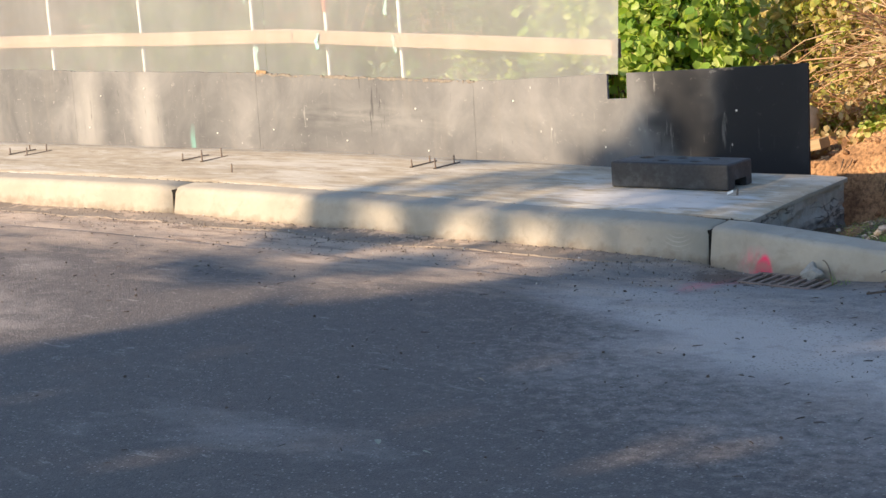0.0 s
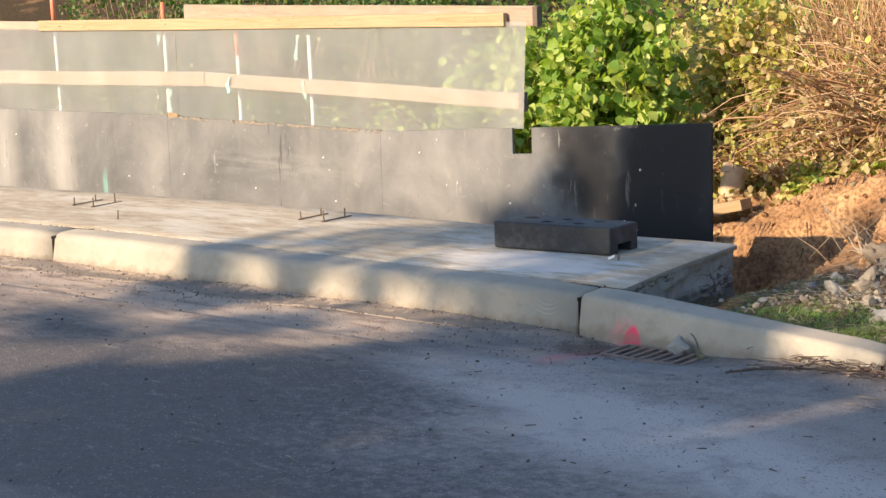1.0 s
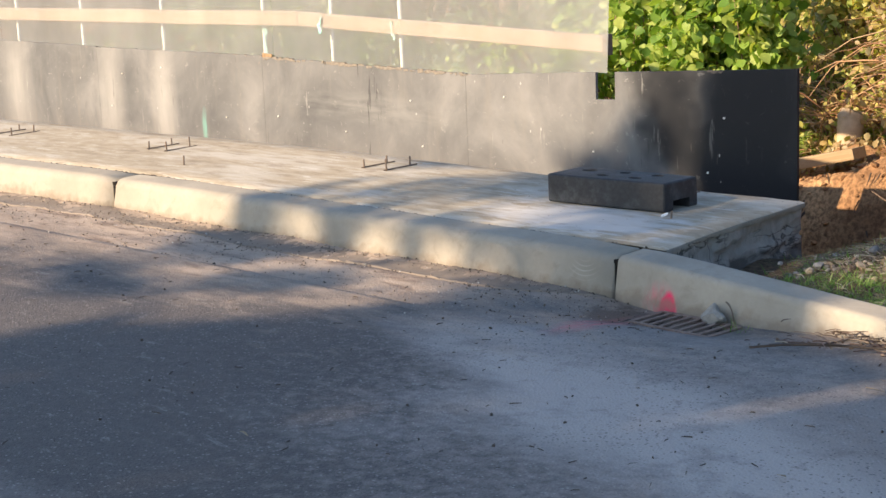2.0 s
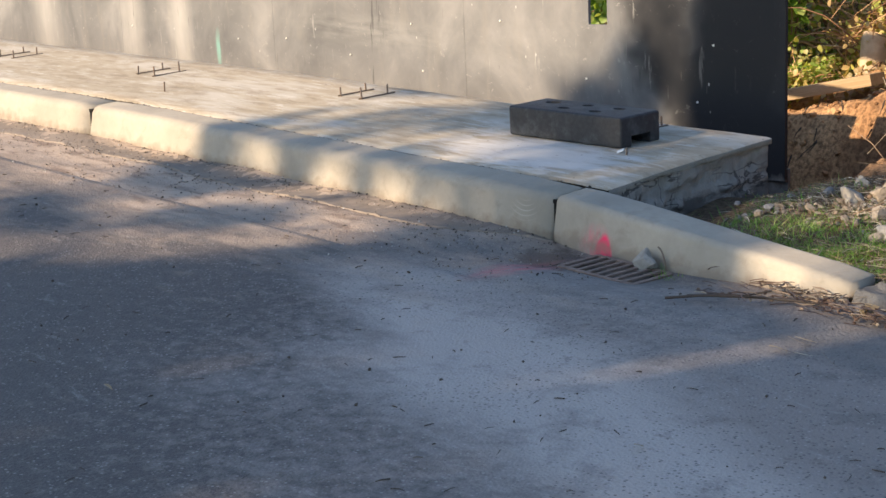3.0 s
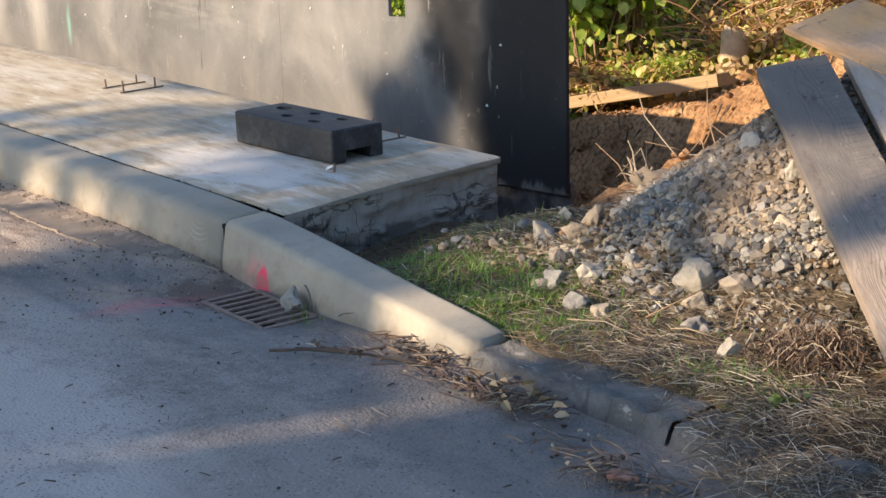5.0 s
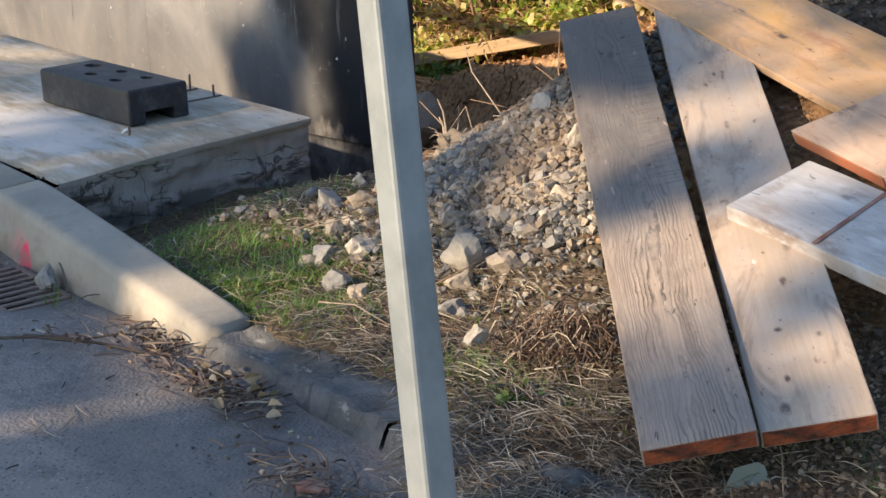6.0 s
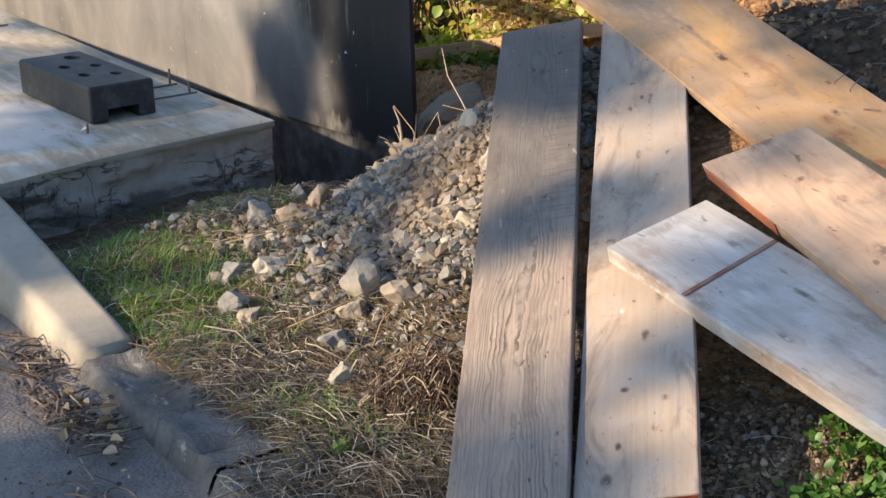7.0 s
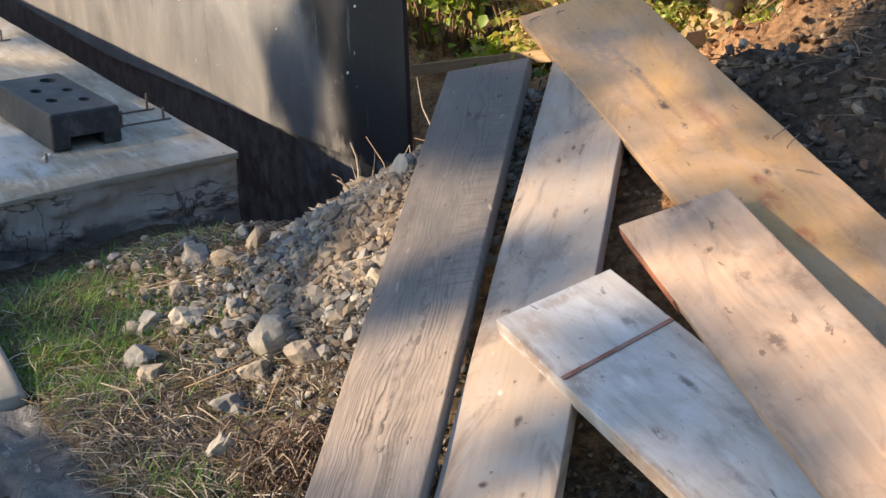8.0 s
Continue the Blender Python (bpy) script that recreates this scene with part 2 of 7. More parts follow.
def plywood_mat():
    k = Mat("black_faced_plywood", 0.55, spec=0.25)
    cloud = k.noise(1.7, 6, 0.62, distort=0.5)
    base = k.ramp(cloud, (0.3, (0.096, 0.095, 0.096)), (0.55, (0.157, 0.154, 0.151)), (0.72, (0.225, 0.218, 0.210)))
    drip = k.noise(7, 5, 0.6, k.scaled(k.pos, (1.6, 1.6, 0.30)), 0.3)
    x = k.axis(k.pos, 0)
    # tree shade over the wall's right end, painted into the colour
    end_shade = k.math("ADD", k.grey(x, -2.0, -1.1), k.grey(k.noise(2.0, 3, 0.5), 0.35, 0.65, -0.25, 0.25))
    base = k.mix(k.grey(end_shade, 0.35, 0.75, 0.0, 0.85), base, (0.016, 0.016, 0.018))
    base = k.mix(k.math("MULTIPLY", k.grey(drip, 0.54, 0.70, 0.0, 0.30), k.grey(x, -1.6, -2.4)), base, (0.20, 0.185, 0.165))
    # broad pale upright bands at three places along the wall
    for px, w in ((-7.02, 0.24), (-6.30, 0.20), (-8.5, 0.3)):
        upright_streak = k.math("MULTIPLY", k.near((px, 2.4, 0.12), (w, 1.0, 0.75)), k.grey(drip, 0.15, 0.6, 0.6, 1.0))
        base = k.mix(k.math("MULTIPLY", upright_streak, 0.60), base, (0.40, 0.38, 0.35))
    scuff = k.noise(17, 6, 0.75, k.scaled(k.pos, (1.0, 1.0, 1.5)), 0.8)
    base = k.mix(k.grey(scuff, 0.615, 0.66, 0.0, 0.6), base, (0.27, 0.26, 0.245))
    base = k.mix(k.math("MULTIPLY", k.math("MULTIPLY", k.near((-3.9, 2.3, 0.24), (1.1, 1.0, 0.12)), 0.6), k.grey(k.noise(6, 5, 0.6, k.scaled(k.pos, (0.5, 0.5, 3))), 0.4, 0.6)), base, (0.235, 0.23, 0.22))
    base = k.mix(k.grey(end_shade, 0.45, 0.85, 0.0, 0.85), base, (0.007, 0.008, 0.011))
    z = k.axis(k.pos, 2)
    rise = k.math("MULTIPLY", k.math("MAXIMUM", k.math("ADD", x, 2.91), 0.0), -0.0606)
    edge = k.math("ADD", k.grey(k.math("ADD", z, rise), 0.44, 0.53), k.grey(k.noise(15, 5, 0.7, k.scaled(k.pos, (0.6, 0.6, 1.4))), 0.40, 0.68, -0.9, 0.6))
    base = k.mix(k.grey(edge, 0.80, 1.1, 0.0, 0.5), base, (0.27, 0.21, 0.16))
    drops = k.voronoi(13, k.scaled(k.pos, (1.0, 1.0, 0.55)))
    fine_drip = k.noise(26, 5, 0.6, k.scaled(k.pos, (1.0, 1.0, 0.10)))
    base = k.mix(k.math("MULTIPLY", k.grey(fine_drip, 0.64, 0.70, 0.0, 0.5), k.grey(k.noise(1.9, 4), 0.48, 0.60)), base, (0.33, 0.32, 0.30))
    base = k.mix(k.math("MULTIPLY", k.grey(fine_drip, 0.36, 0.31, 0.0, 0.6), k.grey(k.noise(2.2, 4), 0.50, 0.60)), base, (0.03, 0.03, 0.031))
    teal = k.math("MULTIPLY", k.near((-5.78, 2.37, -0.02), (0.05, 1.0, 0.16)), k.grey(fine_drip, 0.35, 0.60))
    base = k.mix(k.math("MINIMUM", k.math("MULTIPLY", teal, 1.2), 0.45), base, (0.20, 0.48, 0.40))
    few = k.grey(k.axis(k.voronoi(13, k.scaled(k.pos, (1.0, 1.0, 0.55)), "Color"), 0), 0.80, 0.82)
    base = k.mix(k.math("MULTIPLY", few, k.grey(drops, 0.05, 0.075, 0.75, 0.0)), base, (0.42, 0.41, 0.39))
    low = k.math("ADD", k.grey(z, -0.17, -0.27), k.grey(k.noise(9, 5, 0.6, k.scaled(k.pos, (1, 1, 0.6))), 0.3, 0.7, -0.8, 0.5))
    base = k.mix(k.math("MULTIPLY", k.grey(low, 0.6, 1.1, 0.0, 0.5), k.grey(x, -1.9, -1.5)), base, (0.22, 0.21, 0.195))
    k.colour(base)
    k.roughness(k.grey(cloud, 0.3, 0.7, 0.60, 0.78))
    k.bump(k.mix(0.5, drip, scuff), 0.15, 0.003)
    return k.m


def lumber_mat(name, light, dark, knots=0.5, grey=0.0, red=0.0, grain=1.0, blotch=0.0, tint=(0.5, 0.5, 0.5), smear=0.0, rings_at=None, late_depth=0.18, aged_shade=0.0, saw=0.0, marks=()):
    """Sawn timber with the grain along the object's x."""
    k = Mat(name, 0.72, spec=0.25)
    rnd = k.rand("object")
    shift = k.nt.nodes.new("ShaderNodeVectorMath")
    shift.operation = "ADD"
    k.link(k.obj, shift.inputs[0])
    comb = k.nt.nodes.new("ShaderNodeCombineXYZ")
    k.link(k.math("MULTIPLY", rnd, 17.0), comb.inputs[0])
    k.link(k.math("MULTIPLY", rnd, 9.0), comb.inputs[1])
    k.link(comb.outputs[0], shift.inputs[1])
    v = shift.outputs[0]
    warp = k.noise(2.2, 3, 0.5, k.scaled(v, (1.2, 5.0, 5.0)))
    rings = k.noise(20, 3, 0.5, k.scaled(v, (0.075, 1.7, 1.7)), 2.0)
    fibre = k.noise(120, 4, 0.6, k.scaled(v, (0.035, 1.6, 1.6)))
    if rings_at:
        # growth rings cut by the board's face: nested arches about the heart
        mid, deep, slope, pitch = rings_at
        sway = k.math("MULTIPLY", k.math("SUBTRACT", k.noise(1.6, 3, 0.5, k.scaled(v, (1.0, 0.5, 0.5))), 0.5), 0.10)
        curl = k.math("MULTIPLY", k.math("SUBTRACT", k.noise(9, 4, 0.6, k.scaled(v, (0.5, 1.0, 1.0))), 0.5), 0.034)
        ay = k.math("ADD", k.math("SUBTRACT", k.axis(k.obj, 1), mid), sway)
        az = k.math("ADD", k.math("MULTIPLY", k.axis(k.obj, 0), slope), deep)
        r = k.math("SQRT", k.math("ADD", k.math("MULTIPLY", ay, ay), k.math("MULTIPLY", az, az)))
        turn = k.math("FRACT", k.math("MULTIPLY", k.math("ADD", r, k.math("ADD", curl, k.math("MULTIPLY", k.noise(26, 2, 0.5, k.scaled(v, (0.02, 1.0, 1.0))), 0.03))), pitch))
        late = k.math("MULTIPLY", k.grey(turn, 0.45, 0.86), k.grey(turn, 1.0, 0.90))
        late = k.math("MULTIPLY", late, k.grey(k.math("ABSOLUTE", ay, 0), 0.035, 0.085, 1.0, 0.35))
        rings = k.math("SUBTRACT", k.math("ADD", k.math("MULTIPLY", rings, 0.35), 0.42), k.math("MULTIPLY", late, k.math("MULTIPLY", k.grey(k.noise(3.5, 5, 0.65, k.scaled(v, (0.5, 1.6, 1.6))), 0.38, 0.62, 0.25, 1.0), late_depth)))
    base = k.ramp(rings, (0.36, dark), (0.47, tuple((a + b) / 2 for a, b in zip(light, dark))), (0.60, light))
    base = k.mix(k.grey(fibre, 0.35, 0.7, 0.30 * grain, 0.0), base, tuple(c * 0.45 for c in dark))
    base = k.mix(k.grey(warp, 0.42, 0.66, 0.0, 0.4), base, tuple(c * 0.72 for c in light))
    if grey:
        weather = k.noise(1.9, 6, 0.6, k.scaled(v, (0.9, 2.4, 2.4)), 0.4)
        base = k.mix(k.grey(weather, 0.40, 0.60, 0.0, grey), base, (0.27, 0.245, 0.225))
    if red:
        stain = k.noise(11, 5, 0.65, k.scaled(v, (0.6, 2.2, 2.2)), 0.6)
        base = k.mix(k.grey(stain, 0.63, 0.69, 0.0, red), base, (0.26, 0.07, 0.05))
    kn = k.math("ADD", k.voronoi(2.3, k.scaled(v, (0.75, 2.3, 0.4))), k.grey(k.noise(30, 3), 0.3, 0.7, -0.02, 0.02))
    base = k.mix(k.grey(kn, 0.025, 0.06, knots, 0.0), base, tuple(c * 0.32 for c in dark))
    if blotch:
        wash = k.noise(4.5, 6, 0.65, k.scaled(v, (0.8, 1.5, 1.5)), 0.9)
        base = k.mix(k.grey(wash, 0.44, 0.62, 0.0, blotch), base, tint)
    if smear:
        grime = k.noise(6.5, 6, 0.72, k.scaled(v, (0.45, 1.6, 1.6)), 1.4)
        base = k.mix(k.grey(grime, 0.52, 0.66, 0.0, smear), base, (0.17, 0.14, 0.125))
        side = k.math("ABSOLUTE", k.math("SUBTRACT", k.axis(k.obj, 1), 0.125), 0)
        rim = k.math("ADD", k.grey(side, 0.085, 0.13), k.grey(grime, 0.35, 0.65, -0.6, 0.5))
        base = k.mix(k.grey(rim, 0.3, 1.0, 0.0, smear), base, (0.23, 0.165, 0.12))
    # far half darkened: grey weathering together with shade painted into the colour
    if aged_shade:
        far_half = k.math("ADD", k.grey(k.axis(k.obj, 0), 0.6, 1.4), k.grey(k.noise(2.6, 6, 0.65, k.scaled(v, (0.6, 1.6, 1.6))), 0.3, 0.7, -0.4, 0.4))
        base = k.mix(k.grey(far_half, 0.2, 0.9, 0.0, aged_shade), base, (0.10, 0.092, 0.086), "MIX")
    if saw:
        # faint cross strokes left by the mill's blade, along one side of the face
        stroke = k.noise(55, 3, 0.5, k.scaled(k.obj, (1.6, 0.16, 0.16)), 0.6)
        zone = k.math("MULTIPLY", k.grey(k.axis(k.obj, 1), 0.12, 0.17), k.grey(k.noise(2.4, 3, 0.5, k.scaled(v, (1.0, 0.4, 0.4))), 0.40, 0.56))
        base = k.mix(k.math("MULTIPLY", k.grey(stroke, 0.50, 0.60, 0.0, saw), zone), base, tuple(c * 0.55 for c in dark))
    for mx, my, rx, ry, tone, amount in marks:
        spot = k.math("MULTIPLY", k.near((mx, my, 0.0), (rx * 0.85, ry * 0.7, 0.2), k.obj), k.grey(k.noise(38, 5, 0.7, k.scaled(v, (0.7, 1.4, 1.4))), 0.36, 0.60))
        base = k.mix(k.math("MINIMUM", k.math("MULTIPLY", spot, 2.0 * amount), amount), base, tone)
    grit = k.noise(24, 4, 0.6, k.scaled(v, (0.55, 1.5, 1.5)), 0.4)
    base = k.mix(k.grey(grit, 0.655, 0.69, 0.0, 0.75), base, tuple(c * 0.35 for c in dark))
    pale = k.noise(19, 5, 0.7, k.scaled(v, (0.5, 1.6, 1.6)), 0.5)
    base = k.mix(k.grey(pale, 0.64, 0.72, 0.0, 0.5), base, tuple(min(1, c * 1.35) for c in light))
    dirt = k.noise(34, 5, 0.7, v)
    base = k.mix(k.grey(dirt, 0.64, 0.70, 0.0, 0.6), base, (0.12, 0.08, 0.055))
    k.colour(base)
    k.bump(k.mix(0.45, rings, fibre), 0.35 * grain, 0.004)
    return k.m


def soil_mat():
    k = Mat("earth", 0.95, spec=0.1)
    a = k.noise(2.2, 6, 0.62)
    b = k.noise(38, 5, 0.65)
    base = k.ramp(a, (0.32, (0.19, 0.10, 0.052)), (0.5, (0.44, 0.25, 0.125)), (0.68, (0.64, 0.39, 0.20)))
    base = k.mix(k.grey(b, 0.38, 0.58, 0.70, 0.0), base, (0.085, 0.048, 0.028))
    # humus and thatch on the verge
    y, x = k.axis(k.pos, 1), k.axis(k.pos, 0)
    verge = k.math("ADD", k.grey(y, 1.25, 0.75), k.grey(k.noise(3, 5), 0.35, 0.65, -0.35, 0.35))
    base = k.mix(k.grey(verge, 0.3, 0.8), base, k.ramp(b, (0.3, (0.058, 0.045, 0.032)), (0.7, (0.175, 0.132, 0.090))))
    mulch = k.math("MULTIPLY", k.grey(x, 0.75, 1.15), k.grey(y, 1.35, 1.7))
    base = k.mix(mulch, base, k.ramp(b, (0.3, (0.045, 0.033, 0.024)), (0.7, (0.15, 0.105, 0.072))))
    wood = k.math("ADD", k.grey(y, 4.3, 5.2), k.grey(k.noise(1.4, 5), 0.35, 0.65, -0.4, 0.4))
    base = k.mix(k.grey(wood, 0.3, 0.8), base, k.ramp(b, (0.3, (0.022, 0.017, 0.011)), (0.7, (0.085, 0.058, 0.03))))
    k.colour(base)
    k.bump(k.mix(0.5, b, k.noise(110, 4, 0.7)), 1.0, 0.02)
    return k.m


def stone_mat(name, stops, kind, soiled=0.0):
    k = Mat(name, 0.85, spec=0.25)
    base = k.ramp(k.rand(kind), *stops)
    base = k.mix(k.grey(k.noise(60, 5), 0.35, 0.7, 0.0, 0.45), base, (0.13, 0.115, 0.095))
    base = k.mix(k.grey(k.noise(9, 4), 0.5, 0.7, 0.0, 0.25), base, (0.34, 0.25, 0.15))
    if soiled:
        # earth washed down among the stones in streaks
        earth = k.noise(2.6, 6, 0.62, k.scaled(k.pos, (1.0, 1.0, 0.7)), 0.6)
        base = k.mix(k.grey(earth, 0.46, 0.60, 0.0, soiled), base, (0.165, 0.115, 0.075))
    k.colour(base)
    k.bump(k.noise(90, 5, 0.65), 0.5, 0.006)
    return k.m


def leaf_mat(name, stops, trans=0.45):
    k = Mat(name, 0.45, spec=0.4)
    base = k.ramp(k.rand("island"), *stops)
    base = k.mix(k.grey(k.noise(30, 3), 0.35, 0.7, 0.0, 0.3), base, tuple(c * 0.6 for c in stops[0][1]))
    k.colour(base)
    t = k.nt.nodes.new("ShaderNodeBsdfTranslucent")
    k.link(k.mix(1.0, base, (1.0, 1.0, 0.45), "MULTIPLY"), t.inputs[0])
    mixer = k.nt.nodes.new("ShaderNodeMixShader")
    mixer.inputs[0].default_value = trans
    k.link(k.b.outputs[0], mixer.inputs[1])
    k.link(t.outputs[0], mixer.inputs[2])
    k.link(mixer.outputs[0], k.nt.nodes["Material Output"].inputs[0])
    return k.m


def plain_mat(name, colour, rough=0.7, metal=0.0, wear=(0.1, 0.1, 0.1), amount=0.35, scale=30.0, spec=0.4):
    k = Mat(name, rough, metal, spec)
    base = k.mix(k.grey(k.noise(scale, 5, 0.65), 0.4, 0.7, 0.0, amount), colour, wear)
    k.colour(base)
    k.bump(k.noise(scale * 4, 3), 0.2, 0.002)
    return k.m


def end_paint_mat():
    """Sealing paint on sawn end grain, rubbed and dirty."""
    k = Mat("orange_end_paint", 0.7, spec=0.25)
    rub = k.noise(16, 6, 0.7, k.scaled(k.obj, (1.0, 1.0, 2.2)), 0.4)
    base = k.ramp(rub, (0.38, (0.055, 0.028, 0.020)), (0.50, (0.20, 0.050, 0.022)), (0.62, (0.36, 0.095, 0.035)))
    base = k.mix(k.grey(k.noise(70, 4, 0.6), 0.52, 0.66, 0.0, 0.6), base, (0.10, 0.065, 0.045))
    k.colour(base)
    k.bump(k.noise(120, 4), 0.5, 0.003)
    return k.m


def film_mat():
    """Thin clouded polythene: part clear, part milky."""
    k = Mat("clouded_film", 0.35, spec=0.3)
    k.colour(k.ramp(k.noise(3.0, 4, 0.5, k.scaled(k.pos, (1.0, 1.0, 0.4))), (0.3, (0.37, 0.37, 0.36)), (0.7, (0.49, 0.485, 0.465))))
    clear = k.nt.nodes.new("ShaderNodeBsdfTransparent")
    milk = k.nt.nodes.new("ShaderNodeBsdfTranslucent")
    milk.inputs[0].default_value = (0.49, 0.49, 0.47, 1)
    body = k.nt.nodes.new("ShaderNodeMixShader")
    body.inputs[0].default_value = 0.35
    k.link(k.b.outputs[0], body.inputs[1])
    k.link(milk.outputs[0], body.inputs[2])
    mixer = k.nt.nodes.new("ShaderNodeMixShader")
    k.link(k.grey(k.noise(1.2, 4), 0.35, 0.65, 0.46, 0.57), mixer.inputs[0])
    k.link(clear.outputs[0], mixer.inputs[1])
    k.link(body.outputs[0], mixer.inputs[2])
    k.link(mixer.outputs[0], k.nt.nodes["Material Output"].inputs[0])
    return k.m


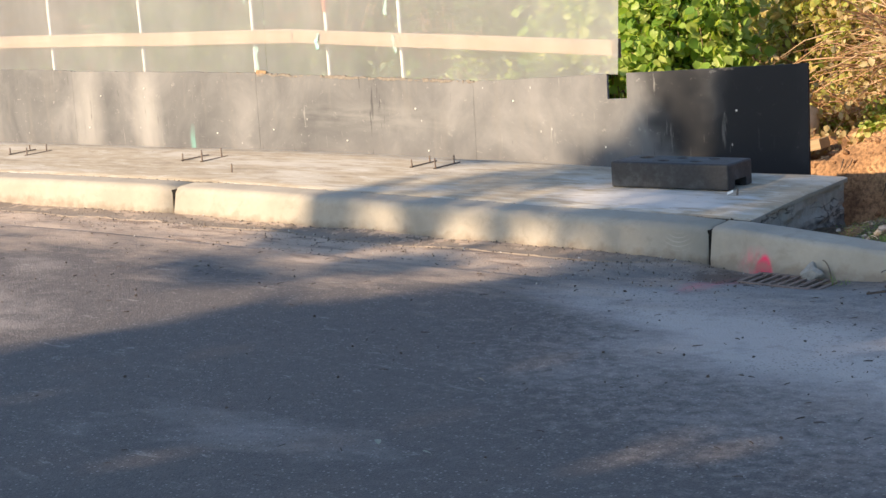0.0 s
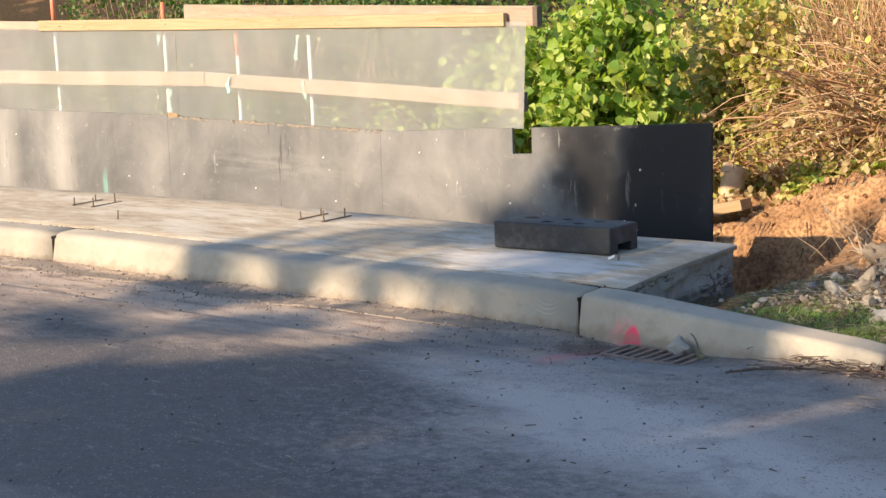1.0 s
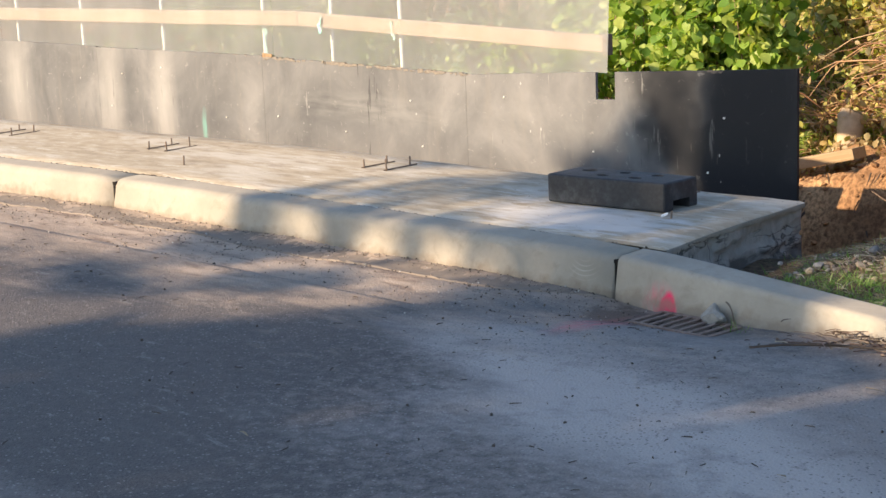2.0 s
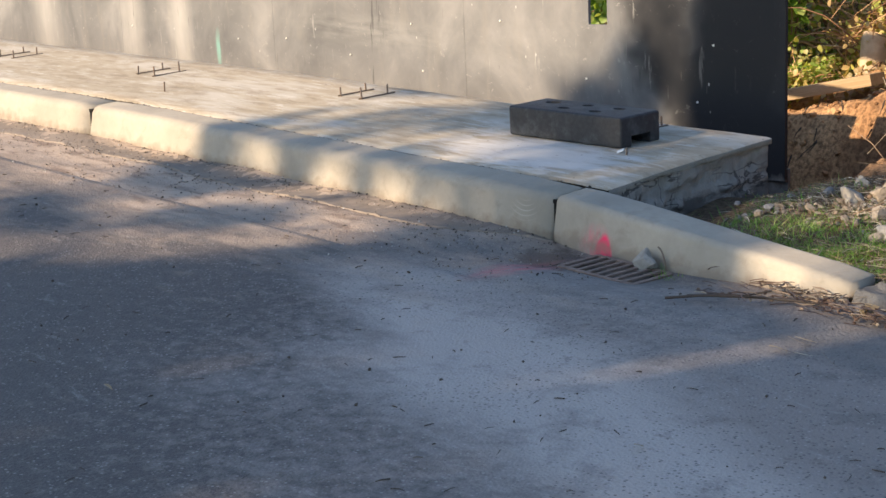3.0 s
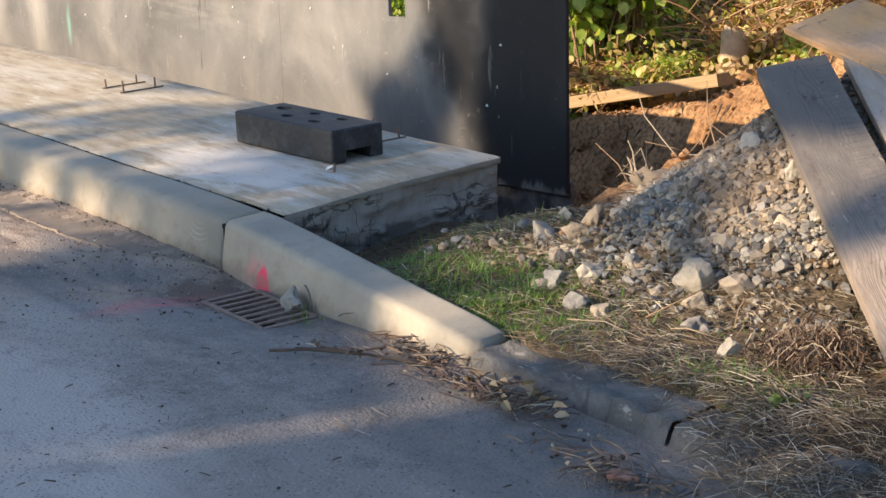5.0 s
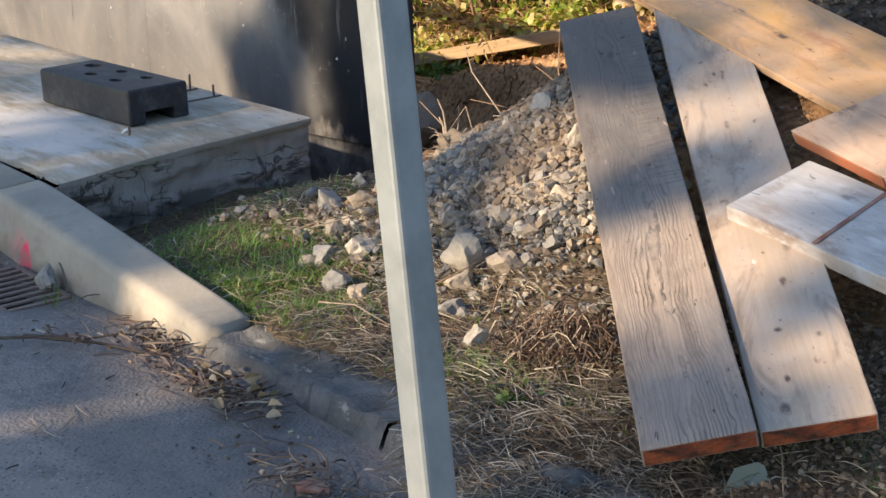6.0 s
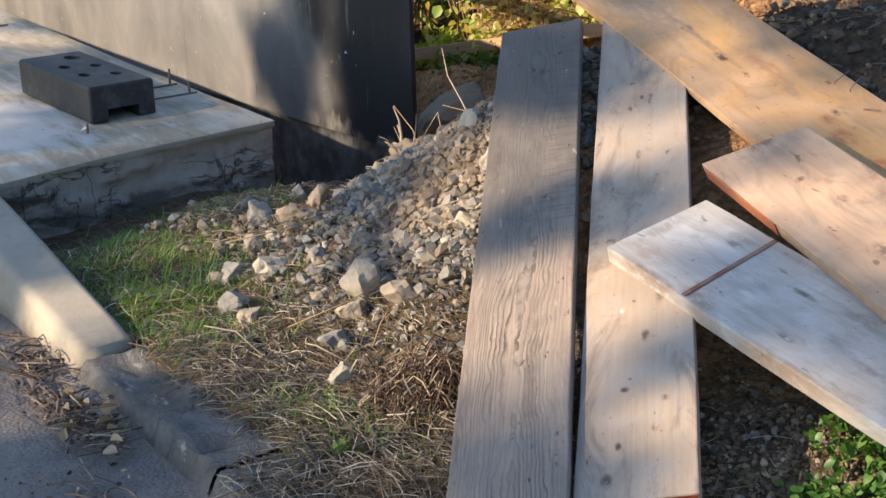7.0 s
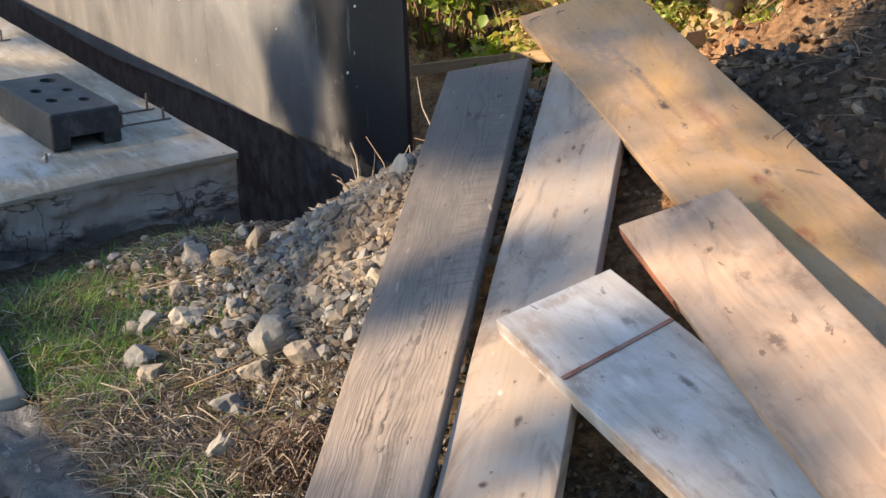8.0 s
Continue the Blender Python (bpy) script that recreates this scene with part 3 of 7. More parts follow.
RUST_DARK, RUST_RED = (0.075, 0.055, 0.048), (0.30, 0.065, 0.045)
M = {
    "asphalt": asphalt_mat(),
    "kerb": concrete_mat("kerb_concrete", 0.80, (0.345, 0.308, 0.250), 0.36, pink=True),
    "old_kerb": old_concrete_mat(),
    "slab": slab_mat(),
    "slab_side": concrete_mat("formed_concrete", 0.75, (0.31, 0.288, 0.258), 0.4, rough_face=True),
    "rubber": rubber_mat(),
    "ply": plywood_mat(),
    "rail": lumber_mat("sawn_softwood", (0.41, 0.33, 0.26), (0.31, 0.235, 0.175), 0.5, blotch=0.6, tint=(0.33, 0.235, 0.155), smear=0.35),
    "rail_yellow": lumber_mat("yellow_softwood", (0.43, 0.31, 0.185), (0.35, 0.24, 0.13), 0.4),
    "plank_grey": lumber_mat("weathered_plank", (0.41, 0.325, 0.255), (0.085, 0.070, 0.060), 0.15, grey=0.55, grain=1.3, blotch=0.40, tint=(0.21, 0.18, 0.155), rings_at=(0.115, 0.010, 0.016, 120.0), late_depth=0.38, aged_shade=0.80, smear=0.4, saw=0.24,
                             marks=((1.82, 0.127, 0.035, 0.018, RUST_DARK, 0.9), (1.05, 0.12, 0.03, 0.02, RUST_DARK, 0.8), (0.45, 0.15, 0.35, 0.03, (0.12, 0.10, 0.085), 0.5), (1.35, 0.03, 0.25, 0.02, (0.09, 0.07, 0.06), 0.6))),
    "plank_pale": lumber_mat("dusty_plank", (0.52, 0.40, 0.295), (0.43, 0.325, 0.235), 0.12, grey=0.30, grain=0.6, blotch=0.45, tint=(0.43, 0.40, 0.37), smear=0.48, rings_at=(0.10, 0.05, 0.03, 110.0), late_depth=0.07, aged_shade=0.15,
                             marks=((1.54, 0.085, 0.03, 0.012, RUST_DARK, 0.9), (1.29, 0.11, 0.035, 0.012, RUST_DARK, 0.7), (1.60, 0.116, 0.02, 0.01, RUST_DARK, 0.8), (0.21, 0.15, 0.02, 0.014, (0.20, 0.06, 0.04), 0.8), (0.7, 0.16, 0.10, 0.02, RUST_DARK, 0.6), (0.30, 0.17, 0.016, 0.014, RUST_DARK, 0.9), (0.34, 0.09, 0.014, 0.016, RUST_DARK, 0.9), (0.16, 0.08, 0.02, 0.012, RUST_DARK, 0.9), (0.52, 0.13, 0.03, 0.016, RUST_DARK, 0.8), (0.62, 0.08, 0.015, 0.01, (0.6, 0.56, 0.5), 0.9), (0.06, 0.06, 0.03, 0.02, RUST_DARK, 0.8), (0.9, 0.05, 0.02, 0.02, RUST_DARK, 0.8))),
    "plank_white": lumber_mat("limewashed_plank", (0.51, 0.480, 0.450), (0.45, 0.415, 0.38), 0.2, grey=0.12, grain=0.2, blotch=0.8, tint=(0.57, 0.565, 0.555), smear=0.3,
                              marks=((0.38, 0.10, 0.05, 0.02, (0.60, 0.57, 0.53), 0.9), (0.75, 0.10, 0.08, 0.02, RUST_DARK, 0.45), (0.09, 0.05, 0.10, 0.05, (0.30, 0.22, 0.17), 0.5), (0.30, 0.02, 0.10, 0.03, (0.26, 0.18, 0.13), 0.55), (0.45, 0.18, 0.06, 0.015, RUST_DARK, 0.7), (0.55, 0.06, 0.05, 0.015, RUST_DARK, 0.7),
                                     (0.16, 0.00, 0.16, 0.03, (0.27, 0.19, 0.14), 0.75), (0.62, 0.00, 0.22, 0.022, (0.30, 0.21, 0.15), 0.7), (1.05, 0.01, 0.20, 0.025, (0.25, 0.18, 0.13), 0.7), (0.03, 0.13, 0.03, 0.12, (0.33, 0.25, 0.19), 0.6), (0.20, 0.20, 0.05, 0.02, RUST_DARK, 0.55), (0.60, 0.20, 0.12, 0.03, (0.24, 0.22, 0.21), 0.55))),
    "plank_pink": lumber_mat("stained_plank", (0.47, 0.325, 0.225), (0.40, 0.275, 0.19), 0.5, red=0.35, grain=0.15, blotch=0.5, tint=(0.47, 0.360, 0.280), smear=0.42,
                             marks=((0.48, 0.14, 0.03, 0.022, RUST_DARK, 0.55), (0.60, 0.21, 0.12, 0.04, (0.16, 0.105, 0.08), 0.5), (0.31, 0.117, 0.02, 0.02, RUST_DARK, 0.9), (0.06, 0.14, 0.06, 0.07, (0.13, 0.085, 0.065), 0.75), (0.75, 0.10, 0.08, 0.03, RUST_DARK, 0.7))),
    "plank_amber": lumber_mat("amber_form_board", (0.60, 0.345, 0.145), (0.55, 0.305, 0.13), 0.0, grey=0.15, red=0.2, grain=0.08, blotch=0.85, tint=(0.56, 0.360, 0.215), smear=0.3,
                              # the first orange mark is a sunlit patch put into the board's colour
                              marks=((0.62, 0.17, 0.26, 0.15, (0.66, 0.375, 0.115), 0.6), (1.55, 0.16, 0.40, 0.16, (0.64, 0.355, 0.125), 0.55), (1.42, 0.165, 0.08, 0.045, RUST_RED, 0.55), (1.60, 0.165, 0.08, 0.035, RUST_RED, 0.55), (1.32, 0.18, 0.05, 0.03, RUST_RED, 0.5), (0.82, 0.141, 0.05, 0.02, RUST_DARK, 0.9), (0.96, 0.143, 0.03, 0.012, RUST_DARK, 0.9),
                                     (0.59, 0.158, 0.03, 0.010, RUST_DARK, 0.9), (0.65, 0.15, 0.35, 0.02, (0.15, 0.11, 0.09), 0.6), (0.45, 0.12, 0.45, 0.16, (0.31, 0.235, 0.19), 0.6), (1.3, 0.21, 0.03, 0.015, RUST_DARK, 0.9), (0.95, 0.20, 0.20, 0.05, (0.36, 0.15, 0.09), 0.5))),
    "end_paint": end_paint_mat(),
    "soil": soil_mat(),
    "gravel": stone_mat("gravel", ((0.0, (0.085, 0.086, 0.088)), (0.35, (0.20, 0.20, 0.195)), (0.6, (0.36, 0.31, 0.24)), (0.8, (0.20, 0.145, 0.095)), (0.9, (0.30, 0.30, 0.29)), (1.0, (0.52, 0.47, 0.39))), "island", 0.72),
    "stone": stone_mat("crushed_stone", ((0.0, (0.14, 0.142, 0.145)), (0.35, (0.26, 0.255, 0.245)), (0.7, (0.42, 0.35, 0.26)), (0.85, (0.20, 0.155, 0.11)), (1.0, (0.52, 0.47, 0.40))), "object", 0.55),
    "crumb": stone_mat("bark_crumb", ((0.0, (0.06, 0.042, 0.031)), (0.5, (0.17, 0.115, 0.077)), (0.85, (0.32, 0.21, 0.13)), (1.0, (0.48, 0.39, 0.30))), "island"),
    "road_grit": stone_mat("road_grit", ((0.0, (0.028, 0.025, 0.023)), (0.45, (0.085, 0.070, 0.058)), (0.75, (0.17, 0.13, 0.10)), (0.9, (0.30, 0.28, 0.25)), (1.0, (0.56, 0.54, 0.50))), "island"),
    "mulch": stone_mat("dark_mulch", ((0.0, (0.035, 0.025, 0.019)), (0.6, (0.095, 0.066, 0.046)), (0.92, (0.17, 0.12, 0.08)), (1.0, (0.36, 0.29, 0.21))), "island"),
    "clod": stone_mat("earthy_clod", ((0.0, (0.12, 0.095, 0.072)), (1.0, (0.18, 0.145, 0.11))), "object"),
    "rock": stone_mat("pale_rock", ((0.0, (0.27, 0.26, 0.24)), (0.35, (0.42, 0.375, 0.305)), (0.7, (0.36, 0.285, 0.205)), (1.0, (0.21, 0.205, 0.20))), "object"),
    "grass": leaf_mat("grass", ((0.0, (0.085, 0.19, 0.03)), (0.5, (0.17, 0.33, 0.055)), (0.8, (0.25, 0.38, 0.09)), (1.0, (0.38, 0.36, 0.15))), 0.4),
    "straw": leaf_mat("dry_straw", ((0.0, (0.070, 0.050, 0.035)), (0.45, (0.185, 0.138, 0.094)), (0.80, (0.35, 0.285, 0.20)), (1.0, (0.68, 0.62, 0.50))), 0.15),
    "drift": leaf_mat("gutter_litter", ((0.0, (0.05, 0.032, 0.024)), (0.5, (0.13, 0.08, 0.055)), (0.8, (0.26, 0.185, 0.125)), (1.0, (0.48, 0.41, 0.30))), 0.1),
    "twig": plain_mat("dead_twig", (0.30, 0.20, 0.12), 0.85, wear=(0.13, 0.08, 0.05), amount=0.6),
    "cane": leaf_mat("dry_cane", ((0.0, (0.22, 0.11, 0.055)), (0.5, (0.46, 0.265, 0.13)), (1.0, (0.66, 0.47, 0.28))), 0.05),
    "leaf": leaf_mat("green_leaf", ((0.0, (0.15, 0.28, 0.04)), (0.5, (0.36, 0.50, 0.09)), (1.0, (0.62, 0.66, 0.20))), 0.5),
    "leaf_ivy": leaf_mat("creeping_leaf", ((0.0, (0.26, 0.40, 0.07)), (0.4, (0.48, 0.58, 0.14)), (0.7, (0.68, 0.62, 0.25)), (1.0, (0.62, 0.40, 0.18))), 0.5),
    "leaf_yellow": leaf_mat("yellow_leaf", ((0.0, (0.34, 0.41, 0.09)), (0.5, (0.58, 0.53, 0.16)), (1.0, (0.66, 0.46, 0.20)))),
    "leaf_dark": leaf_mat("ivy_leaf", ((0.0, (0.05, 0.10, 0.02)), (0.6, (0.11, 0.19, 0.04)), (1.0, (0.24, 0.27, 0.07)))),
    "leaf_dry": leaf_mat("dead_leaf", ((0.0, (0.30, 0.20, 0.09)), (0.5, (0.48, 0.36, 0.17)), (1.0, (0.56, 0.48, 0.26))), 0.3),
    "leaf_grey": leaf_mat("grey_leaf", ((0.0, (0.21, 0.23, 0.19)), (1.0, (0.29, 0.31, 0.26))), 0.2),
    "leaf_brown": leaf_mat("gutter_leaf", ((0.0, (0.13, 0.075, 0.045)), (0.45, (0.30, 0.205, 0.115)), (1.0, (0.54, 0.46, 0.31))), 0.12),
    "leaf_weed": leaf_mat("weed_leaf", ((0.0, (0.04, 0.11, 0.02)), (0.6, (0.08, 0.19, 0.035)), (1.0, (0.15, 0.25, 0.06))), 0.3),
    "bark": plain_mat("bark", (0.12, 0.09, 0.065), 0.9, wear=(0.05, 0.04, 0.03), amount=0.6, scale=14),
    "iron": plain_mat("rusty_iron", (0.25, 0.185, 0.15), 0.75, 0.1, wear=(0.14, 0.08, 0.055), amount=0.6, scale=40),
    "steel_rod": plain_mat("rebar_steel", (0.15, 0.12, 0.10), 0.7, 0.3, wear=(0.26, 0.17, 0.11), amount=0.5),
    "zinc": plain_mat("galvanised_steel", (0.25, 0.275, 0.285), 0.55, 0.35, wear=(0.16, 0.18, 0.185), amount=0.7, scale=18),
    "white_plastic": plain_mat("white_sleeve", (0.75, 0.73, 0.66), 0.5, wear=(0.5, 0.45, 0.36)),
    "orange_plastic": plain_mat("orange_sleeve", (0.70, 0.16, 0.07), 0.45, wear=(0.6, 0.35, 0.25), amount=0.6),
    "teal": plain_mat("teal_tape", (0.20, 0.44, 0.40), 0.5, wear=(0.42, 0.52, 0.48), amount=0.7),
    "red_edge": plain_mat("red_edge_paint", (0.36, 0.115, 0.055), 0.7, wear=(0.24, 0.15, 0.10), amount=0.8, scale=16),
    "red_line": plain_mat("red_brown_stain", (0.20, 0.085, 0.055), 0.8, wear=(0.36, 0.25, 0.20), amount=0.8, scale=18),
    "film": film_mat(),
    "black_sheet": plain_mat("black_liner", (0.026, 0.028, 0.033), 0.45, wear=(0.19, 0.19, 0.19), amount=0.65, scale=9, spec=0.3),
    "ply_raw": plain_mat("raw_ply", (0.25, 0.215, 0.175), 0.85, wear=(0.10, 0.08, 0.065), amount=0.7, scale=40),
    "ply_edge": plain_mat("ply_edge", (0.34, 0.22, 0.12), 0.85, wear=(0.08, 0.05, 0.03), amount=0.7, scale=50),
    "mortar": concrete_mat("gutter_concrete", 0.7, (0.245, 0.200, 0.160), 0.8),
    "void": plain_mat("drain_void", (0.012, 0.011, 0.010), 0.95, wear=(0.03, 0.025, 0.02), spec=0.1),
    "paper": plain_mat("paper", (0.72, 0.72, 0.70), 0.8, wear=(0.45, 0.43, 0.40)),
    "dark_twig": plain_mat("dark_twig", (0.055, 0.042, 0.034), 0.9, wear=(0.11, 0.085, 0.065), amount=0.5),
    "stub": plain_mat("sawn_stub", (0.55, 0.42, 0.28), 0.85, wear=(0.30, 0.20, 0.12), amount=0.5, scale=16),
    "bone": plain_mat("bleached_root", (0.30, 0.24, 0.175), 0.85, wear=(0.15, 0.105, 0.07), amount=0.5),
}


# ---- mesh helpers ----
def mesh_of(name, verts, faces, material, smooth=False):
    me = bpy.data.meshes.new(name)
    me.from_pydata([tuple(v) for v in verts], [], [tuple(f) for f in faces])
    me.materials.append(material)
    if smooth:
        me.polygons.foreach_set("use_smooth", [True] * len(me.polygons))
    me.update()
    return me


def bm_mesh(name, bm, material, smooth=False):
    me = bpy.data.meshes.new(name)
    bmesh.ops.recalc_face_normals(bm, faces=bm.faces)
    bm.to_mesh(me)
    bm.free()
    me.materials.append(material)
    if smooth:
        me.polygons.foreach_set("use_smooth", [True] * len(me.polygons))
    return me


def part(name, bm, material, parent=None, label="", smooth=False, m=None):
    """One mesh object, under a thing or under a part."""
    data = bm if isinstance(bm, bpy.types.Mesh) else bm_mesh(name, bm, material, smooth)
    ob = new(name, data)
    if m is not None:
        ob.matrix_basis = m
    if parent is not None:
        ob.parent = parent
    return tagged(ob, label)


def thing(name, m, label, category, group="", kind=""):
    ob = new(name)
    ob.empty_display_size = 0.05
    ob.matrix_basis = m
    return tagged(ob, label, category, group, kind)


def box(sx, sy, sz, bevel=0.0, centre=(0, 0, 0), cuts=0, segments=2):
    bm = bmesh.new()
    bmesh.ops.create_cube(bm, size=1.0)
    for v in bm.verts:
        v.co = Vector((v.co.x * sx + centre[0], v.co.y * sy + centre[1], v.co.z * sz + centre[2]))
    if cuts:
        ends = [e for e in bm.edges if abs((e.verts[0].co - e.verts[1].co).x) > 0.5 * sx]
        bmesh.ops.subdivide_edges(bm, edges=ends, cuts=cuts, use_grid_fill=True)
    if bevel:
        sharp = [e for e in bm.edges if len(e.link_faces) == 2 and e.calc_face_angle(0) > 0.8]
        bmesh.ops.bevel(bm, geom=sharp, offset=bevel, segments=segments, affect="EDGES", profile=0.6)
    return bm


def tube(points, radii, sides=6, cap=True):
    """A tapering tube along points, as vertices and faces."""
    pts = [Vector(p) for p in points]
    verts, faces = [], []
    for i, p in enumerate(pts):
        way = (pts[min(i + 1, len(pts) - 1)] - pts[max(i - 1, 0)]).normalized()
        side = way.cross(Vector((0.31, 0.17, 0.93))).normalized()
        up = side.cross(way)
        r = radii[i] if isinstance(radii, (list, tuple)) else radii
        for j in range(sides):
            a = 2 * math.pi * j / sides
            verts.append(p + (side * math.cos(a) + up * math.sin(a)) * r)
    for i in range(len(pts) - 1):
        for j in range(sides):
            a, b = i * sides + j, i * sides + (j + 1) % sides
            faces.append((a, b, b + sides, a + sides))
    if cap:
        faces.append(tuple(range(sides))[::-1])
        faces.append(tuple(range((len(pts) - 1) * sides, len(pts) * sides)))
    return verts, faces


class Heap:
    """Many small pieces gathered into one mesh."""

    def __init__(self):
        self.v, self.f = [], []

    def add(self, verts, faces):
        n = len(self.v)
        self.v.extend(verts)
        self.f.extend([tuple(i + n for i in f) for f in faces])

    def mesh(self, name, material, smooth=False):
        return mesh_of(name, self.v, self.f, material, smooth)


def rock_shape(seed, flat=0.75, level=1, rugged=0.25, hard=0.97, fine=0.0):
    """A broken stone about one unit across."""
    bm = bmesh.new()
    bmesh.ops.create_icosphere(bm, subdivisions=level, radius=0.5)
    rng = random.Random(seed)
    planes = 9 if hard > 0.9 else 7
    cuts = [(Vector((rng.gauss(0, 1), rng.gauss(0, 1), rng.gauss(0, 1))).normalized(), rng.uniform(0.15, 0.36) + (0.06 if hard < 0.9 else 0)) for _ in range(planes)]
    off = Vector((rng.uniform(0, 50), rng.uniform(0, 50), rng.uniform(0, 50)))
    for v in bm.verts:
        p = v.co.copy()
        p *= 1 + rugged * noise.noise(p * 2.6 + off)
        for n, d in cuts:
            over = p.dot(n) - d
            if over > 0:
                p -= n * over * hard
        p *= 1 + fine * (noise.noise(p * 6 + off) + 0.6 * noise.noise(p * 13 + off))
        v.co = Vector((p.x * 1.15, p.y * 0.95, p.z * flat))
    vs = [v.co.copy() for v in bm.verts]
    fs = [tuple(v.index for v in f.verts) for f in bm.faces]
    bm.free()
    return vs, fs


def ss(a, b, t):
    u = min(1.0, max(0.0, (t - a) / (b - a)))
    return u * u * (3 - 2 * u)


# ---- ground ----
def fall(x):
    """The street drops slightly towards its far end."""
    return -min(0.10, 0.017 * max(0.0, -3.4 - x))


def heap_height(x, y):
    """The tipped gravel: a straight-sided cone that stays under the planks lying on it."""
    d = math.sqrt(((x - 1.55) / (0.86 if x < 1.55 else 1.08)) ** 2 + ((y - 1.55) / 0.95) ** 2)
    d += 0.05 * noise.noise(Vector((x * 2.6, y * 2.6, 11)))
    rise = 1.0 - d
    h = 0.56 * (rise if rise > 0.12 else max(0.0, (rise + 0.12)) ** 2 / 0.48)
    along = ((2.783 - x) * 1.638 + (y - 0.102) * 1.278) / 4.316
    return min(h, 0.143 + 0.475 * along - 0.21)


def land(x, y):
    """Height of the earth behind the kerb, with the trench, the gravel heap and the banks."""
    edge = 0.06 - 0.30 * ss(2.1, 2.7, x)
    v = ss(edge - 0.06, edge + 0.06, y)
    z = 0.045 + 0.03 * ss(1.0, 2.5, x) + 0.075 * ss(0.2, 1.0, y)
    z = -0.15 * (1 - v) + z * v
    z -= 0.05 * ss(1.0, 0.4, x) * ss(0.8, 1.2, y)
    z += heap_height(x, y)
    z += 0.90 * math.exp(-((x - 2.5) / 1.15) ** 2 - ((y - 2.95) / 0.95) ** 2)
    z += 0.42 * math.exp(-((x - 0.9) / 0.8) ** 2 - ((y - 3.2) / 0.6) ** 2)
    rim = 0.40 - 0.11 * (y - 1.2)
    pit = ss(rim, rim - 0.28, x) * ss(1.05, 1.2, y) * (1 - ss(3.72, 4.03, y + 0.05 * noise.noise(Vector((x * 3.5, 0, 5))) + 0.03 * noise.noise(Vector((x * 11, 0, 9)))))
    z = z * (1 - pit) - 1.05 * pit
    z -= 0.13 * ss(0.75, 0.15, x) * ss(0.12, 0.30, y) * (1 - ss(1.2, 1.5, y))
    far = ss(3.4, 3.9, y) * ss(1.6, 0.2, x)
    z = z * (1 - far) + far * max(-0.80, min(0.30, -0.12 + 0.24 * (x + 1.5)))
    bench = far * ss(-0.9, -1.4, x) * (1 - ss(4.2, 4.5, y))
    z -= 0.085 * bench
    z += 0.30 * max(0.0, min(y, 14.0) - 5.0) * ss(4.8, 6.0, y)
    rough = (0.018 + 0.075 * ss(1.2, 2.2, y)) * (1 - 0.6 * bench)
    if y > edge:
        z += rough * (noise.noise(Vector((x * 3.1, y * 3.1, 0.3))) + 0.6 * noise.noise(Vector((x * 8.3, y * 8.3, 1.7))) + 0.35 * noise.noise(Vector((x * 19, y * 19, 3.1))))
    return z


def spread(lo, a, b, hi, fine, grow=1.25):
    c = list(np.arange(a, b, fine))
    step, p = fine, b
    while p < hi:
        c.append(p)
        step *= grow
        p += step
    c.append(hi)
    step, p, left = fine, a, []
    while p > lo:
        step *= grow
        p -= step
        left.append(max(p, lo))
    return sorted(set(left)) + c


gx, gy = spread(-90, -3.4, 4.6, 90, 0.045), spread(-90, -0.35, 5.2, 120, 0.045)
verts = [(x, y, land(x, y)) for y in gy for x in gx]
nx = len(gx)
faces = [(j * nx + i, j * nx + i + 1, (j + 1) * nx + i + 1, (j + 1) * nx + i) for j in range(len(gy) - 1) for i in range(nx - 1)]
ground = new("ground", mesh_of("ground", verts, faces, M["soil"], True))
tagged(ground, "bare orange-brown earth with trench, banks and leaf litter", "ground", kind="structure")


def road_z(x, y):
    z = 0.012 * noise.noise(Vector((x * 0.8, y * 0.8, 4.0))) * ss(-0.6, -1.2, y)
    if y > -0.62 and x < 0.25:                     # worn gutter with a broken mortar lip along the kerb
        z -= 0.012
        z += 0.016 * noise.noise(Vector((x * 2.3, y * 5.0, 2.0)))
    z -= 0.045 * math.exp(-((x - 0.45) / 0.55) ** 2) * ss(-0.55, -0.15, y)
    if 0.287 < x < 0.637 and -0.244 < y < -0.057:
        return -0.14                               # the gully under the grate
    return z + fall(x)


rx = sorted(spread(-90, -5.0, 4.5, 90, 0.06) + [0.285, 0.289, 0.635, 0.639])
ry = [-90, -40, -20, -12, -9] + list(np.arange(-7.0, -1.2, 0.12)) + list(np.arange(-1.2, -0.64, 0.06)) + [-0.625, -0.615] + list(np.arange(-0.58, 0.04, 0.03)) + [-0.246, -0.242, -0.059, -0.055]
ry.sort()
verts = [(x, y, road_z(x, y)) for y in ry for x in rx]
nx = len(rx)
faces = [(j * nx + i, j * nx + i + 1, (j + 1) * nx + i + 1, (j + 1) * nx + i) for j in range(len(ry) - 1) for i in range(nx - 1)]
road = new("road", mesh_of("road", verts, faces, M["asphalt"], True))
tagged(road, "dark worn asphalt road, dusty with soil along the gutter", "road", kind="structure")


# ---- kerb ----
def kerb_section(height, width, batter=0.03, r=0.05):
    foot = max(height - r - 0.006, 0.005)
    pts = [(0.0, -0.14), (0.0, 0.0), (batter * 0.6 * 0.95, foot), (batter * 0.6, height - r)]
    for i in range(1, 6):
        a = math.pi / 2 * i / 5
        pts.append((batter * 0.6 + r * (1 - math.cos(a)), height - r + r * math.sin(a)))
    pts += [(batter * 0.6 + r + 0.008, height + 0.0004), (width - 0.022, height + 0.0055), (width - 0.012, height + 0.006), (width, height - 0.004), (width, -0.14)]
    return pts


